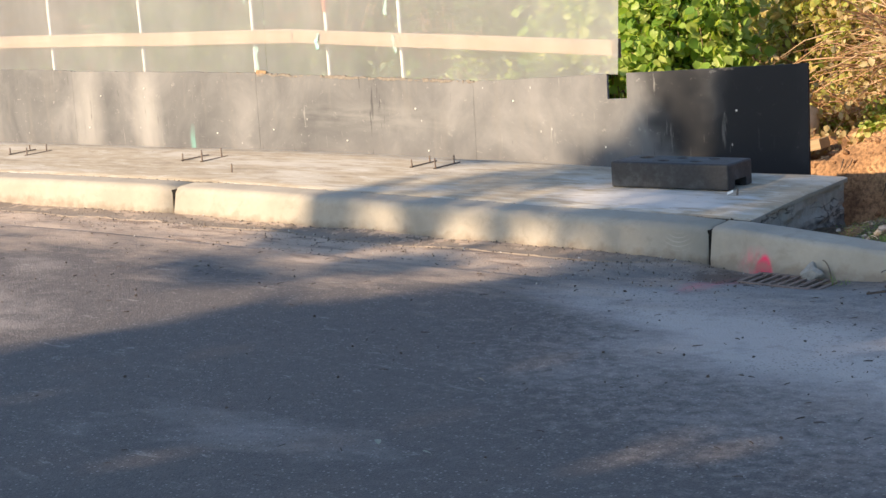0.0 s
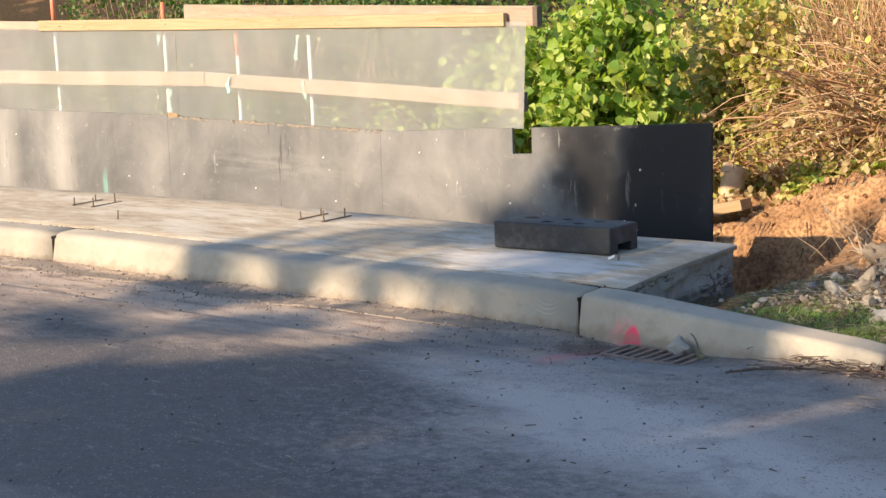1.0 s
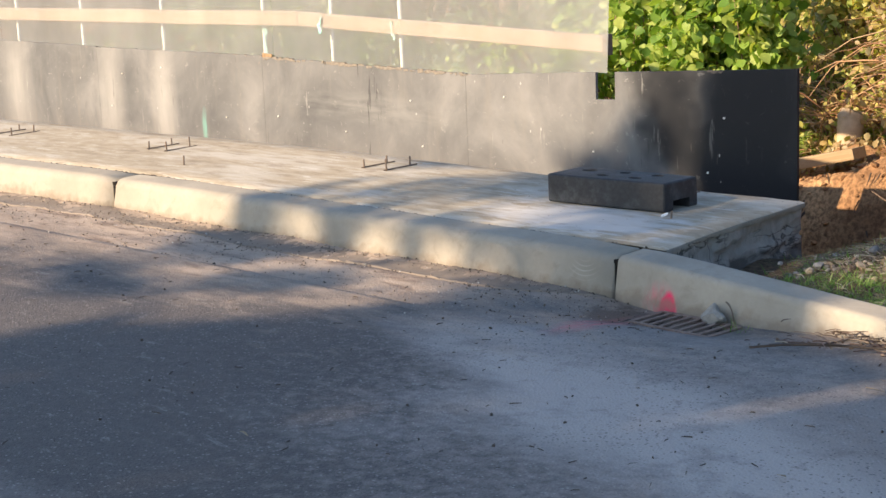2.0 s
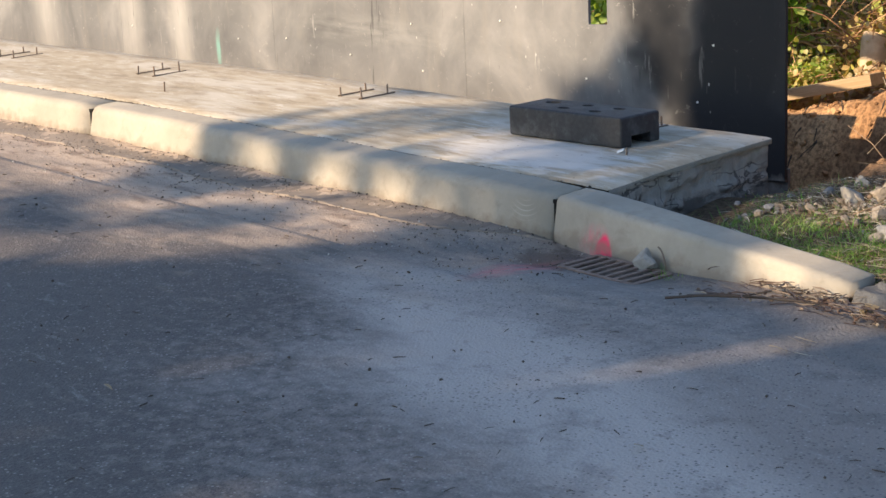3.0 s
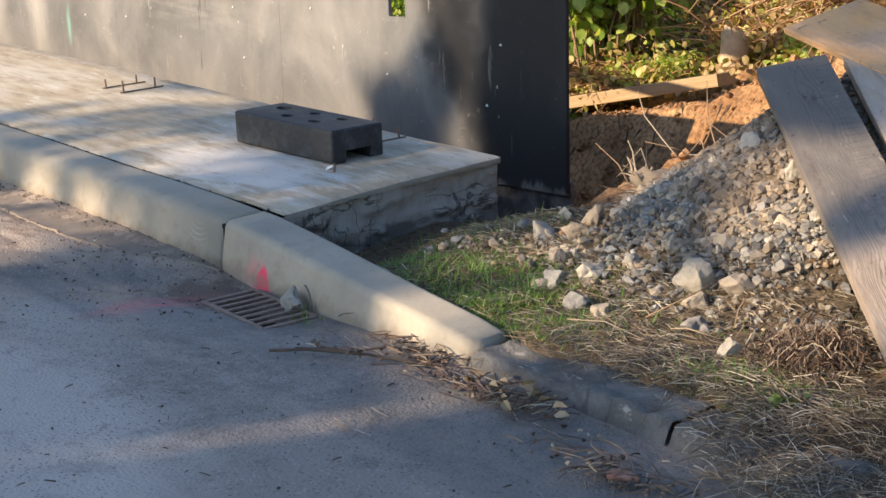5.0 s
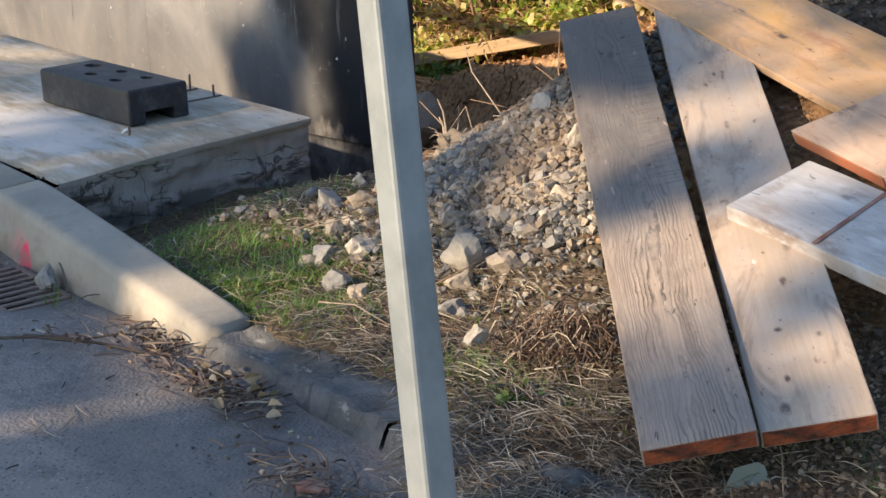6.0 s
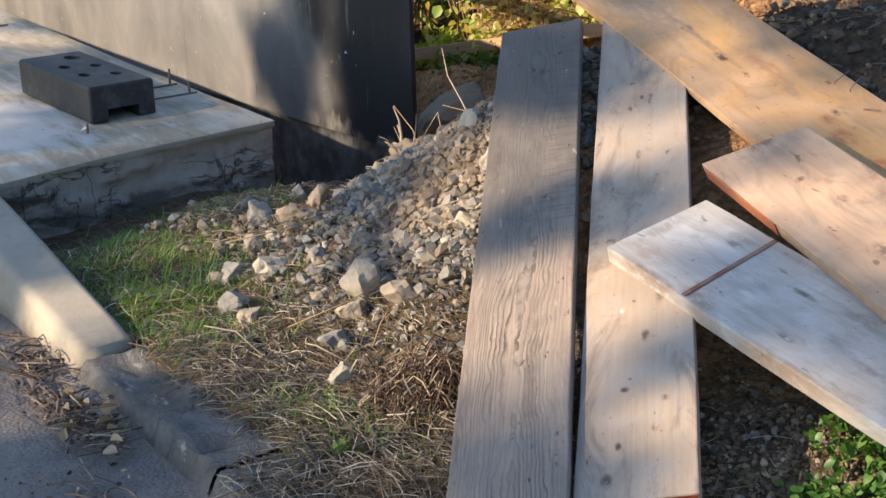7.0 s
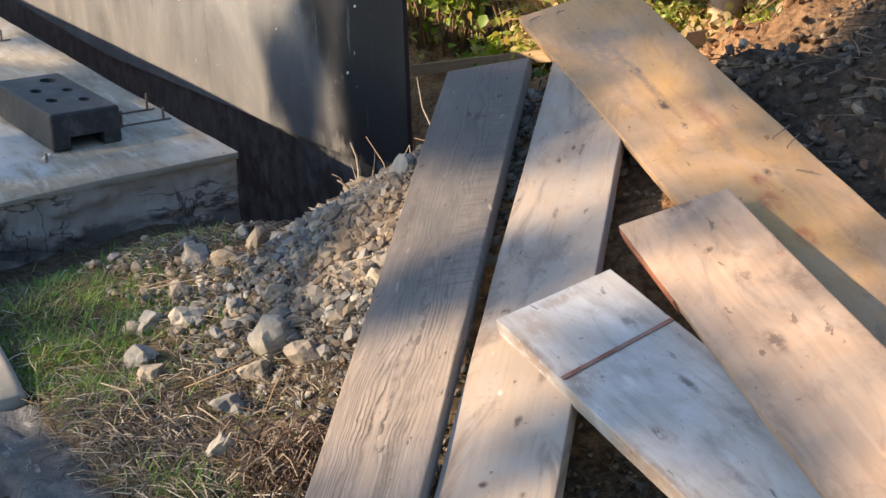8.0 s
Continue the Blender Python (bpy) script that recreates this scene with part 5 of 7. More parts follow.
# ---- rubber block ----
def rubber_block():
    """A ballast block with through holes, carved underneath for the fork slot."""
    L, W, H = 0.66, 0.24, 0.128
    b = thing("ballast_block", pose(-0.930, 0.655, 0.168, 0, -0.9, 0.8) , "black recycled-rubber fence block with moulded holes", "fence block")
    holes = [(0.115, 0.165, 0.040, 0.030), (0.265, 0.075, 0.034, 0.020), (0.315, 0.172, 0.030, 0.019), (0.445, 0.075, 0.034, 0.020), (0.495, 0.172, 0.032, 0.020)]
    bm = box(L, W, H, 0.014, (L / 2, W / 2, H / 2), 0, 3)
    me = bm_mesh("body", bm, M["rubber"], False)
    body = part("body", me, None, b)
    cutters = []
    def cut(vs, fs, name):
        bm = bmesh.new()
        pts = [bm.verts.new(p) for p in vs]
        for q in fs:
            bm.faces.new([pts[i] for i in q])
        c = bpy.data.objects.new(name, bm_mesh(name, bm, M["rubber"]))
        scene.collection.objects.link(c)
        c.parent = b
        cutters.append(c)
        return c
    v, f = [], []
    for hx, hy, ra, rb in holes:
        k = len(v)
        for z in (H - 0.055, H + 0.02):
            v += [(hx + ra * math.cos(2 * math.pi * j / 16), hy + rb * math.sin(2 * math.pi * j / 16), z) for j in range(16)]
        f += [(k + j, k + (j + 1) % 16, k + 16 + (j + 1) % 16, k + 16 + j) for j in range(16)]
        f += [tuple(range(k, k + 16))[::-1], tuple(range(k + 16, k + 32))]
    def block_cut(x0, x1, y0, y1, z0, z1):
        k = len(v)
        v.extend([(x, y, z) for z in (z0, z1) for x, y in ((x0, y0), (x1, y0), (x1, y1), (x0, y1))])
        f.extend([(k + 3, k + 2, k + 1, k), (k + 4, k + 5, k + 6, k + 7)] + [(k + j, k + (j + 1) % 4, k + 4 + (j + 1) % 4, k + 4 + j) for j in range(4)])
    block_cut(L - 0.16, L + 0.05, 0.062, 0.178, -0.02, 0.046)
    block_cut(-0.05, 0.16, 0.062, 0.178, -0.02, 0.046)
    c = cut(v, f, "cutter")
    mod = body.modifiers.new("holes", "BOOLEAN")
    mod.object, mod.solver = c, "EXACT"
    dg = bpy.context.evaluated_depsgraph_get()
    dg.update()
    done = bpy.data.meshes.new_from_object(body.evaluated_get(dg))
    body.modifiers.clear()
    body.data = done
    for c in cutters:
        bpy.data.objects.remove(c)
    return b


rubber_block()


# scraps left on the slab
bm = box(0.03, 0.022, 0.004, 0.001, cuts=3)
for v in bm.verts:
    v.co.z += 0.010 * noise.noise(v.co * 30)
scrap = part("paper_scrap", bm, M["paper"], None, "", False, pose(-0.245, 0.632, slab_z(-0.24, 0.6) + 0.008, 12, -8, 25))
tagged(scrap, "crumpled white paper scrap beside the rubber block", "paper scrap")


# ---- storm grate ----
def storm_grate():
    g = thing("storm_grate", pose(0.462, -0.150, -0.043, 0, 0.5, -1.5), "rusty cast-iron storm drain grate at the kerb", "drain grate")
    L, W = 0.36, 0.19
    bm = bmesh.new()
    for sx, sy, cx, cy in ((L, 0.016, 0, -W / 2), (L, 0.016, 0, W / 2), (0.018, W, -L / 2, 0), (0.018, W, L / 2, 0)):
        got = bmesh.ops.create_cube(bm, size=1.0)["verts"]
        for v in got:
            v.co = Vector((v.co.x * sx + cx, v.co.y * sy + cy, v.co.z * 0.024))
    part("frame", bm, M["iron"], g)
    for i in range(7):
        x = -L / 2 + L * (i + 1) / 8
        part("bar", box(0.0135, W - 0.012, 0.008, 0.002), M["iron"], g, "", False, pose(x, 0, 0.010, 0, 3, 0))
    # near-black plate: the darkness under the bars put into its colour
    bm = box(L - 0.02, W - 0.02, 0.004, 0)
    part("sump", bm, M["void"], g, "black plate standing for the dark gully under the bars", False, pose(0, 0, -0.070))
    return g


storm_grate()

# broken stone and iron hoop standing at the kerb face
vs, fs = rock_shape(69, 1.0, 3, 0.8, 0.93, 0.10)
st = new("loose_stone", mesh_of("loose_stone", [Vector((v.x * 0.10, v.y * 0.145, v.z * 0.07)) for v in vs], fs, M["rock"]))
st.matrix_basis = pose(0.520, -0.072, -0.010, 78, 8, 8)
tagged(st, "grey broken stone propped on the kerb by the grate", "stone")
pts = [(0.045 * math.cos(a), 0.0, 0.085 * math.sin(a)) for a in np.linspace(-0.2, math.pi * 0.45, 12)]
v, f = tube(pts, 0.003, 6)
hoop = new("iron_hoop", mesh_of("iron_hoop", v, f, M["steel_rod"], True))
hoop.matrix_basis = pose(0.560, -0.042, -0.040, 0, 0, -2)
tagged(hoop, "bent rusty iron strap on the kerb face", "iron strap")


# ---- galvanised post ----
def sign_post():
    base, top = Vector((3.96, -1.24, -0.02)), Vector((3.745, -1.18, 1.30))
    way = (top - base).normalized()
    m = Matrix.Translation(base) @ way.to_track_quat("Z", "Y").to_matrix().to_4x4() @ pose(0, 0, 0, 0, 0, 14)
    p = thing("steel_post", m, "galvanised steel post leaning at the roadside", "post")
    w, r, t = 0.036, 0.006, 0.003
    ring = []
    for cx, cy, a0 in ((1, 1, 0), (-1, 1, 90), (-1, -1, 180), (1, -1, 270)):
        for i in range(4):
            a = radians(a0 + 30 * i)
            ring.append((cx * (w / 2 - r) + r * math.cos(a), cy * (w / 2 - r) + r * math.sin(a)))
    n = len(ring)
    vs = [(x, y, z) for z in (0.0, 2.4) for x, y in ring] + [(x * 0.85, y * 0.85, z) for z in (0.0, 2.4) for x, y in ring]
    fs = [(i, (i + 1) % n, n + (i + 1) % n, n + i) for i in range(n)]
    fs += [(2 * n + i, 3 * n + i, 3 * n + (i + 1) % n, 2 * n + (i + 1) % n) for i in range(n)]
    fs += [(n + i, n + (i + 1) % n, 3 * n + (i + 1) % n, 3 * n + i) for i in range(n)]
    part("tube", mesh_of("tube", vs, fs, M["zinc"]), None, p)
    part("cap", box(0.04, 0.04, 0.012, 0.003), M["zinc"], p, "", False, pose(0, 0, 2.406))
    return p


sign_post()


# ---- planks ----
def plank(name, origin, along, across, length, width, thick, mat, label, ends=None, seed=0, warp=0.004, skew=0.0):
    """A board with its near left top corner at origin, running along, its width across; ends: paint on the near end."""
    x = Vector(along).normalized()
    y = (Vector(across) - x * Vector(across).dot(x)).normalized()
    z = x.cross(y)
    if z.z < 0:
        z = -z
    m = Matrix((x, y, z)).transposed().to_4x4()
    m.translation = Vector(origin)
    ob = thing(name, m, label, "plank", "planks on the heap")
    bm = box(length, width, thick, 0.0035, (length / 2, width / 2, -thick / 2), cuts=18, segments=2)
    for v in bm.verts:
        p = v.co
        if skew:
            v.co.x += skew * p.y / width * max(0.0, 1 - p.x / 0.4)
        v.co.y += 0.0022 * noise.noise(Vector((p.x * 5, seed, 0 if p.y < width / 2 else 4)))
        v.co.z += warp * noise.noise(Vector((p.x * 1.3, p.y * 2, seed + 7))) + 0.0012 * noise.noise(Vector((p.x * 9, p.y * 22, seed)))
    part("board", bm, mat, ob)
    if ends:
        part("painted_end", box(0.0035, width - 0.008, thick - 0.007, 0, (0.0, width / 2, -thick / 2)), ends, ob, "orange-red painted end grain")
    return ob


plank("plank", (2.783, 0.102, 0.143), (-1.638, 1.278, 0.475), (0.155, 0.170, 0.040), 2.13, 0.229, 0.042, M["plank_grey"],
      "weathered grey plank with raised grain and orange painted end", M["end_paint"], 1)
plank("plank", (2.915, 0.298, 0.167), (-1.563, 1.282, 0.472), (0.147, 0.172, 0.038), 2.13, 0.230, 0.042, M["plank_pale"],
      "pale dusty plank with dark knots and orange painted end", M["end_paint"], 2)
plankO = plank("form_board", (0.985, 1.700, 0.700), (1.213, -0.330, -0.170), (0.10, 0.30, 0.08), 2.35, 0.325, 0.024, M["plank_amber"],
               "amber plywood form board with red smears and bent nails", None, 3)
plankS = plank("plank", (2.176, 1.236, 0.482), (0.944, -0.325, -0.046), (0.07, 0.20, 0.103), 1.9, 0.238, 0.040, M["plank_pink"],
               "stained pinkish plank with a red painted edge", None, 4, 0.003, 0.10)
plankW = plank("plank", (2.330, 0.832, 0.398), (0.965, -0.073, -0.105), (-0.02, 0.26, 0.068), 1.9, 0.272, 0.042, M["plank_white"],
               "whitish lime-stained plank with a brown line across", None, 5)
part("cross_line", box(0.012, 0.266, 0.0012), M["red_line"], plankW, "brown stained line across", False, pose(0.266, 0.136, 0.0014, 0, 0, 6))
part("red_edge", box(0.40, 0.003, 0.030, 0, (0.22, -0.0028, -0.019)), M["red_edge"], plankS, "orange-red painted edge")
for x, y, a, L in ((1.17, 0.281, 1.9, 0.055), (1.23, 0.290, 2.1, 0.050), (1.34, 0.264, 0.4, 0.050), (0.06, 0.02, 1.2, 0.03), (0.07, 0.10, 0.9, 0.025)):
    v, f = tube([(x, y, -0.01), (x, y, 0.005), (x + L * math.cos(a), y + L * math.sin(a), 0.012)], 0.0013, 5)
    part("nail", mesh_of("nail", v, f, M["steel_rod"]), None, plankO, "bent dark nail")

# timber across the trench bank, and a second beyond the heap
def timber(x0, y0, z0, x1, y1, z1, w, t, mat, label):
    a, b = Vector((x0, y0, z0)), Vector((x1, y1, z1))
    d = (b - a)
    bm = box(d.length, w, t, 0.004, cuts=8)
    ob = part("timber", bm, mat, None, "", False, Matrix.Translation((a + b) / 2) @ d.to_track_quat("X", "Z").to_matrix().to_4x4())
    return tagged(ob, label, "timber", "loose timbers on the bank")


timber(-4.3, 4.14, -0.765, -1.52, 4.18, -0.107, 0.15, 0.070, M["rail_yellow"], "yellow sawn timber lying across the bank")
timber(-0.3, 4.1, 0.22, 0.55, 4.15, 0.30, 0.10, 0.04, M["rail"], "pale timber offcut half buried in the bank")
# stump post
v, f = tube([(0, 0, -0.3), (0.005, 0, 0.08), (0.0, 0.0, 0.155), (0.0, 0.005, 0.163)], [0.088, 0.085, 0.083, 0.076], 14)
stump = new("wooden_stub", mesh_of("wooden_stub", v, f, M["stub"], True))
stump.matrix_basis = pose(-1.90, 4.66, -0.10, 0, 3, 0)
tagged(stump, "short sawn round wooden post stub in the bank", "post stub")

# ---- gravel heap ----
heap = thing("gravel_heap", pose(0, 0, 0), "heap of grey crushed gravel and broken stone", "gravel heap")
rng = random.Random(21)
stone_meshes = []
for i in range(10):
    vs, fs = rock_shape(700 + i, 0.75, 1, 0.5)
    stone_meshes.append(mesh_of("stone", vs, fs, M["stone"]))


def heap_weight(x, y):
    behind = ((x - 2.783) * 1.278 + (y - 0.102) * 1.638) / 2.077
    return (1.0 if behind < 0.06 else 0.12) * ss(0.0, 0.16, heap_height(x, y)) * ss(2.2, 1.8, y) * ss(2.0, 1.65, x + 0.5 * max(0.0, y - 1.35))


fine = Heap()
count = 0
while count < 15000:
    x, y = rng.uniform(0.22, 3.3), rng.uniform(0.45, 2.3)
    w = heap_weight(x, y)
    under = math.exp(-((x - 2.85) / 0.35) ** 2 - ((y - 0.75) / 0.25) ** 2)
    spill = 0.10 * math.exp(-((x - 1.5) / 0.7) ** 2 - ((y - 0.62) / 0.16) ** 2)
    if rng.random() > max(w, under * 0.012, spill):
        continue
    s = rng.choice((0.012, 0.016, 0.022, 0.028, 0.034, 0.042)) * rng.uniform(0.8, 1.25)
    strew(fine, x, y, land(x, y) + s * rng.uniform(-0.1, 0.35), s, rng, smalls)
    count += 1
part("gravel", fine.mesh("gravel", M["gravel"]), None, heap, "mixed grey and tan gravel")["kind"] = "stuff"
placed = 0
while placed < 300:
    x, y = rng.uniform(0.45, 2.1), rng.uniform(0.5, 1.7)
    if rng.random() > (heap_weight(x, y) + 0.06) * (1.0 if y < 1.15 else 0.4):
        continue
    s = rng.uniform(0.030, 0.056) * (1.3 if y < 1.0 or x < 0.9 else 1.05)
    z = land(x, y)
    ob = part("stone", rng.choice(stone_meshes), None, heap, "", False, Matrix.Translation((x, y, z + s * 0.22)) @ Euler((rng.uniform(-0.5, 0.5), rng.uniform(-0.5, 0.5), rng.uniform(0, 6.3))).to_matrix().to_4x4() @ Matrix.Diagonal((s, s, s, 1)))
    placed += 1
# bark, rootlets and crumbs of earth tipped with the stone
dross = Heap()
left = 1500
while left:
    x, y = rng.uniform(0.5, 2.2), rng.uniform(0.45, 1.9)
    if rng.random() > heap_weight(x, y) + 0.10 or noise.noise(Vector((x * 2.6, y * 2.6, 3))) < rng.uniform(-0.35, 0.45):
        continue
    strew(dross, x, y, land(x, y) + 0.014, rng.choice((0.008, 0.012, 0.018, 0.026)), rng, smalls)
    left -= 1
part("dross", dross.mesh("dross", M["crumb"]), None, heap, "brown bark and earth crumbs among the stones")["kind"] = "stuff"
# larger rocks at the foot of the heap
rocks = [(1.60, 0.63, 0.15), (1.73, 0.66, 0.11), (1.66, 0.56, 0.09), (1.14, 0.49, 0.10), (1.13, 0.44, 0.06), (1.24, 0.55, 0.095), (1.35, 0.39, 0.09), (1.46, 0.37, 0.08), (1.76, 0.46, 0.085), (1.985, 0.35, 0.10), (1.62, 1.02, 0.10),
         (0.88, 0.90, 0.095), (0.91, 0.80, 0.10), (1.41, 0.73, 0.075), (1.36, 1.13, 0.10), (0.80, 0.74, 0.11), (0.72, 0.92, 0.07), (1.02, 0.62, 0.07), (-2.58, 3.62, 0.56), (1.72, 0.86, 0.08), (1.30, 0.66, 0.065)]
for i, (x, y, s) in enumerate(rocks):
    vs, fs = rock_shape(140 + i, 0.85, 3, 0.6, 0.84, 0.09)
    r = new("rock", mesh_of("rock", [v * s * 0.92 for v in vs], fs, M["rock"]))
    r.matrix_basis = pose(x, y, land(x, y) + s * (0.12 if s < 0.3 else 0.22), (0, 55, -40, 80)[i % 4], 25 * (i % 3), 47 * i)
    tagged(r, "pale angular rock at the foot of the gravel heap" if s < 0.3 else "big grey boulder in the trench", "rock", "rocks by the heap")


# ---- grass, straw and litter ----
def blade(x, y, z, length, width, lean, turn, curl):
    c, s = math.cos(turn), math.sin(turn)
    vs = []
    for i in range(4):
        t = i / 3
        out = length * (math.sin(lean) * t + curl * t * t)
        up = length * math.cos(lean) * t * (1 - 0.35 * curl * t)
        w = width * (1 - t * 0.92)
        vs += [(x + c * out - s * w, y + s * out + c * w, z + up), (x + c * out + s * w, y + s * out - c * w, z + up)]
    return vs, [(0, 1, 3, 2), (2, 3, 5, 4), (4, 5, 7, 6)]


rng = random.Random(31)
green = Heap()
clumps = [(0.95, 0.33, 0.32, 2300), (1.25, 0.20, 0.18, 2200), (0.50, 0.50, 0.26, 1100), (1.35, 0.42, 0.30, 1800), (2.20, 0.20, 0.14, 600), (2.15, 0.02, 0.18, 120), (3.15, 0.60, 0.20, 700), (3.3, 0.35, 0.35, 500), (0.35, 0.95, 0.18, 180), (1.8, 0.40, 0.45, 500), (2.3, 0.25, 0.35, 250), (0.8, 0.70, 0.3, 500)]
for cx, cy, r, n in clumps:
    for _ in range(int(n * 1.7)):
        x, y = rng.gauss(cx, r * 0.6), rng.gauss(cy, r * 0.55)
        if y < 0.085 - 0.3 * ss(2.1, 2.7, x) or x < 0.13 or noise.noise(Vector((x * 6.5, y * 6.5, 5))) < rng.uniform(-0.45, 0.25):
            continue
        v, f = blade(x, y, land(x, y) - 0.005, rng.uniform(0.014, 0.040), rng.uniform(0.0010, 0.0024), rng.uniform(0.2, 1.2), rng.uniform(0, 6.3), rng.uniform(0, 0.7))
        green.add(v, f)
for cx, cy, rx, ry, n in ((2.15, 0.22, 0.16, 0.08, 420), (1.15, 0.34, 0.30, 0.14, 1100), (0.80, 0.42, 0.25, 0.14, 700), (0.55, 0.72, 0.22, 0.18, 350), (3.35, 0.45, 0.14, 0.14, 520), (1.7, 0.3, 0.2, 0.1, 120), (2.45, 0.22, 0.10, 0.07, 160)):
    for _ in range(n):
        x, y = rng.gauss(cx, rx), rng.gauss(cy, ry)
        if y < 0.085 - 0.3 * ss(2.1, 2.7, x) or x < 0.13 or noise.noise(Vector((x * 4.1, y * 4.1, 15))) < rng.uniform(-0.3, 0.3):
            continue
        v, f = blade(x, y, land(x, y) + 0.004, rng.uniform(0.02, 0.06), rng.uniform(0.0012, 0.0026), rng.uniform(0.5, 1.3), rng.uniform(0, 6.3), rng.uniform(0, 0.5))
        green.add(v, f)
for _ in range(16):                                   # a tuft by the grate
    v, f = blade(rng.gauss(0.655, 0.025), rng.gauss(-0.10, 0.02), -0.045, rng.uniform(0.03, 0.07), rng.uniform(0.0012, 0.0025), rng.uniform(0.1, 0.8), rng.uniform(0, 6.3), rng.uniform(0, 0.7))
    green.add(v, f)
tagged(new("grass", green.mesh("grass", M["grass"])), "short patchy green grass on the verge", "grass", kind="stuff")

straw = Heap()


def stalk(heap, x, y, z, length, r, rng, lift=0.02, way=None):
    a = rng.uniform(0, 6.3) if way is None else rng.gauss(way, 0.35)
    bend = rng.gauss(0, 0.14)
    pts = []
    for i in range(4):
        t = i / 3 - 0.5
        px, py = x + length * t * math.cos(a + bend * t), y + length * t * math.sin(a + bend * t)
        pts.append((px, py, z + lift * (1 - 4 * t * t) * rng.uniform(0.3, 1)))
    v, f = tube(pts, [r, r, r * 0.9, r * 0.5], 3, False)
    heap.add(v, f)


def verge_edge(x):
    return 0.10 - 0.02 * ss(1.4, 1.6, x) - 0.42 * ss(2.0, 2.6, x)


# a flat mat of stalks, thick along the kerb and the plank ends, thin over the grass and the heap
for cx, cy, rx, ry, n, long in ((1.95, 0.24, 0.42, 0.14, 3000, 0.17), (2.55, -0.02, 0.30, 0.16, 2600, 0.18), (3.15, 0.06, 0.30, 0.20, 1900, 0.15), (3.05, 0.45, 0.22, 0.20, 700, 0.10), (1.70, 0.50, 0.35, 0.14, 900, 0.15), (2.2, 0.35, 0.25, 0.14, 900, 0.14), (0.75, 0.72, 0.25, 0.13, 420, 0.16), (1.05, 0.30, 0.35, 0.14, 420, 0.14), (1.1, 1.0, 0.45, 0.30, 130, 0.20), (0.62, 0.98, 0.20, 0.13, 620, 0.15), (0.95, 0.72, 0.22, 0.09, 420, 0.14), (1.85, 0.66, 0.22, 0.10, 900, 0.15), (1.55, 0.50, 0.25, 0.08, 520, 0.14)):
    for _ in range(n):
        x, y = rng.gauss(cx, rx), rng.gauss(cy, ry)
        if y < verge_edge(x) - 0.02 or x < 0.16 or y > 1.5 or noise.noise(Vector((x * 3.3, y * 3.3, 25))) < rng.uniform(-0.75, 0.0):
            continue
        stalk(straw, x, y, max(land(x, y), 0.045 if y < 0.1 else -1) + rng.uniform(0.001, 0.014), rng.uniform(0.02, long * 0.8), rng.uniform(0.0005, 0.0015), rng, rng.choice((0.002, 0.005, 0.012)), -0.3 if rng.random() < 0.3 else None)
# crumbs of bark and soil between the planks
crumbs = Heap()
for _ in range(4600):
    x, y = rng.gauss(2.92, 0.28), rng.gauss(0.66, 0.24)
    if y < 0.1 or x < 2.2:
        continue
    strew(crumbs, x, y, land(x, y) + 0.002, rng.choice((0.008, 0.012, 0.018, 0.024)), rng, smalls)
tagged(new("bark_crumbs", crumbs.mesh("bark_crumbs", M["crumb"])), "brown bark and soil crumbs between the planks", "mulch", kind="stuff")
# a tussock of dead roots by the planks
tussock = Heap()
for _ in range(620):
    x, y = rng.gauss(2.17, 0.07), rng.gauss(0.44, 0.05)
    stalk(tussock, x, y, land(x, y) + abs(rng.gauss(0, 0.035)), rng.uniform(0.03, 0.09), rng.uniform(0.001, 0.0022), rng, 0.035)
tagged(new("dead_tussock", tussock.mesh("dead_tussock", M["drift"])), "dark matted tussock of dead roots beside the plank", "tussock", kind="stuff")
for _ in range(9):                                    # a few stalks trodden into the road
    stalk(straw, rng.gauss(1.59, 0.06), rng.gauss(-0.53, 0.035), 0.008, rng.uniform(0.05, 0.15), rng.uniform(0.001, 0.002), rng, 0.002, -0.4)
tagged(new("straw", straw.mesh("straw", M["straw"])), "dry brown straw and thatch strewn over the verge", "straw", kind="stuff")

drift = Heap()
for _ in range(55):
    t = rng.random()
    x, y = 0.95 + 1.35 * t + rng.gauss(0, 0.04), -0.17 - 0.12 * t + rng.gauss(0, 0.028)
    stalk(drift, x, y, 0.010 + rng.uniform(0, 0.010), rng.uniform(0.04, 0.14), rng.uniform(0.001, 0.002), rng, 0.003, -0.1)
for cx, cy, rx, ry, n, way in ((2.25, -0.30, 0.12, 0.04, 90, None), (1.08, -0.28, 0.10, 0.02, 16, 0.15), (1.25, -0.12, 0.09, 0.03, 70, None), (1.50, -0.17, 0.16, 0.03, 60, -0.1), (1.70, -0.17, 0.13, 0.035, 110, None)):
    for _ in range(n):
        x, y = rng.gauss(cx, rx), rng.gauss(cy, ry)
        stalk(drift, x, y, 0.010 + rng.uniform(0, 0.022), rng.uniform(0.02, 0.10), rng.uniform(0.0009, 0.0028), rng, 0.005, way)
        if rng.random() < 0.8:
            strew(drift, rng.gauss(cx, rx), rng.gauss(cy, ry), 0.012, rng.uniform(0.008, 0.022), rng, smalls)
branch = thing("dead_branch", pose(0, 0, 0), "dark thin dead branch lying along the gutter", "branch")
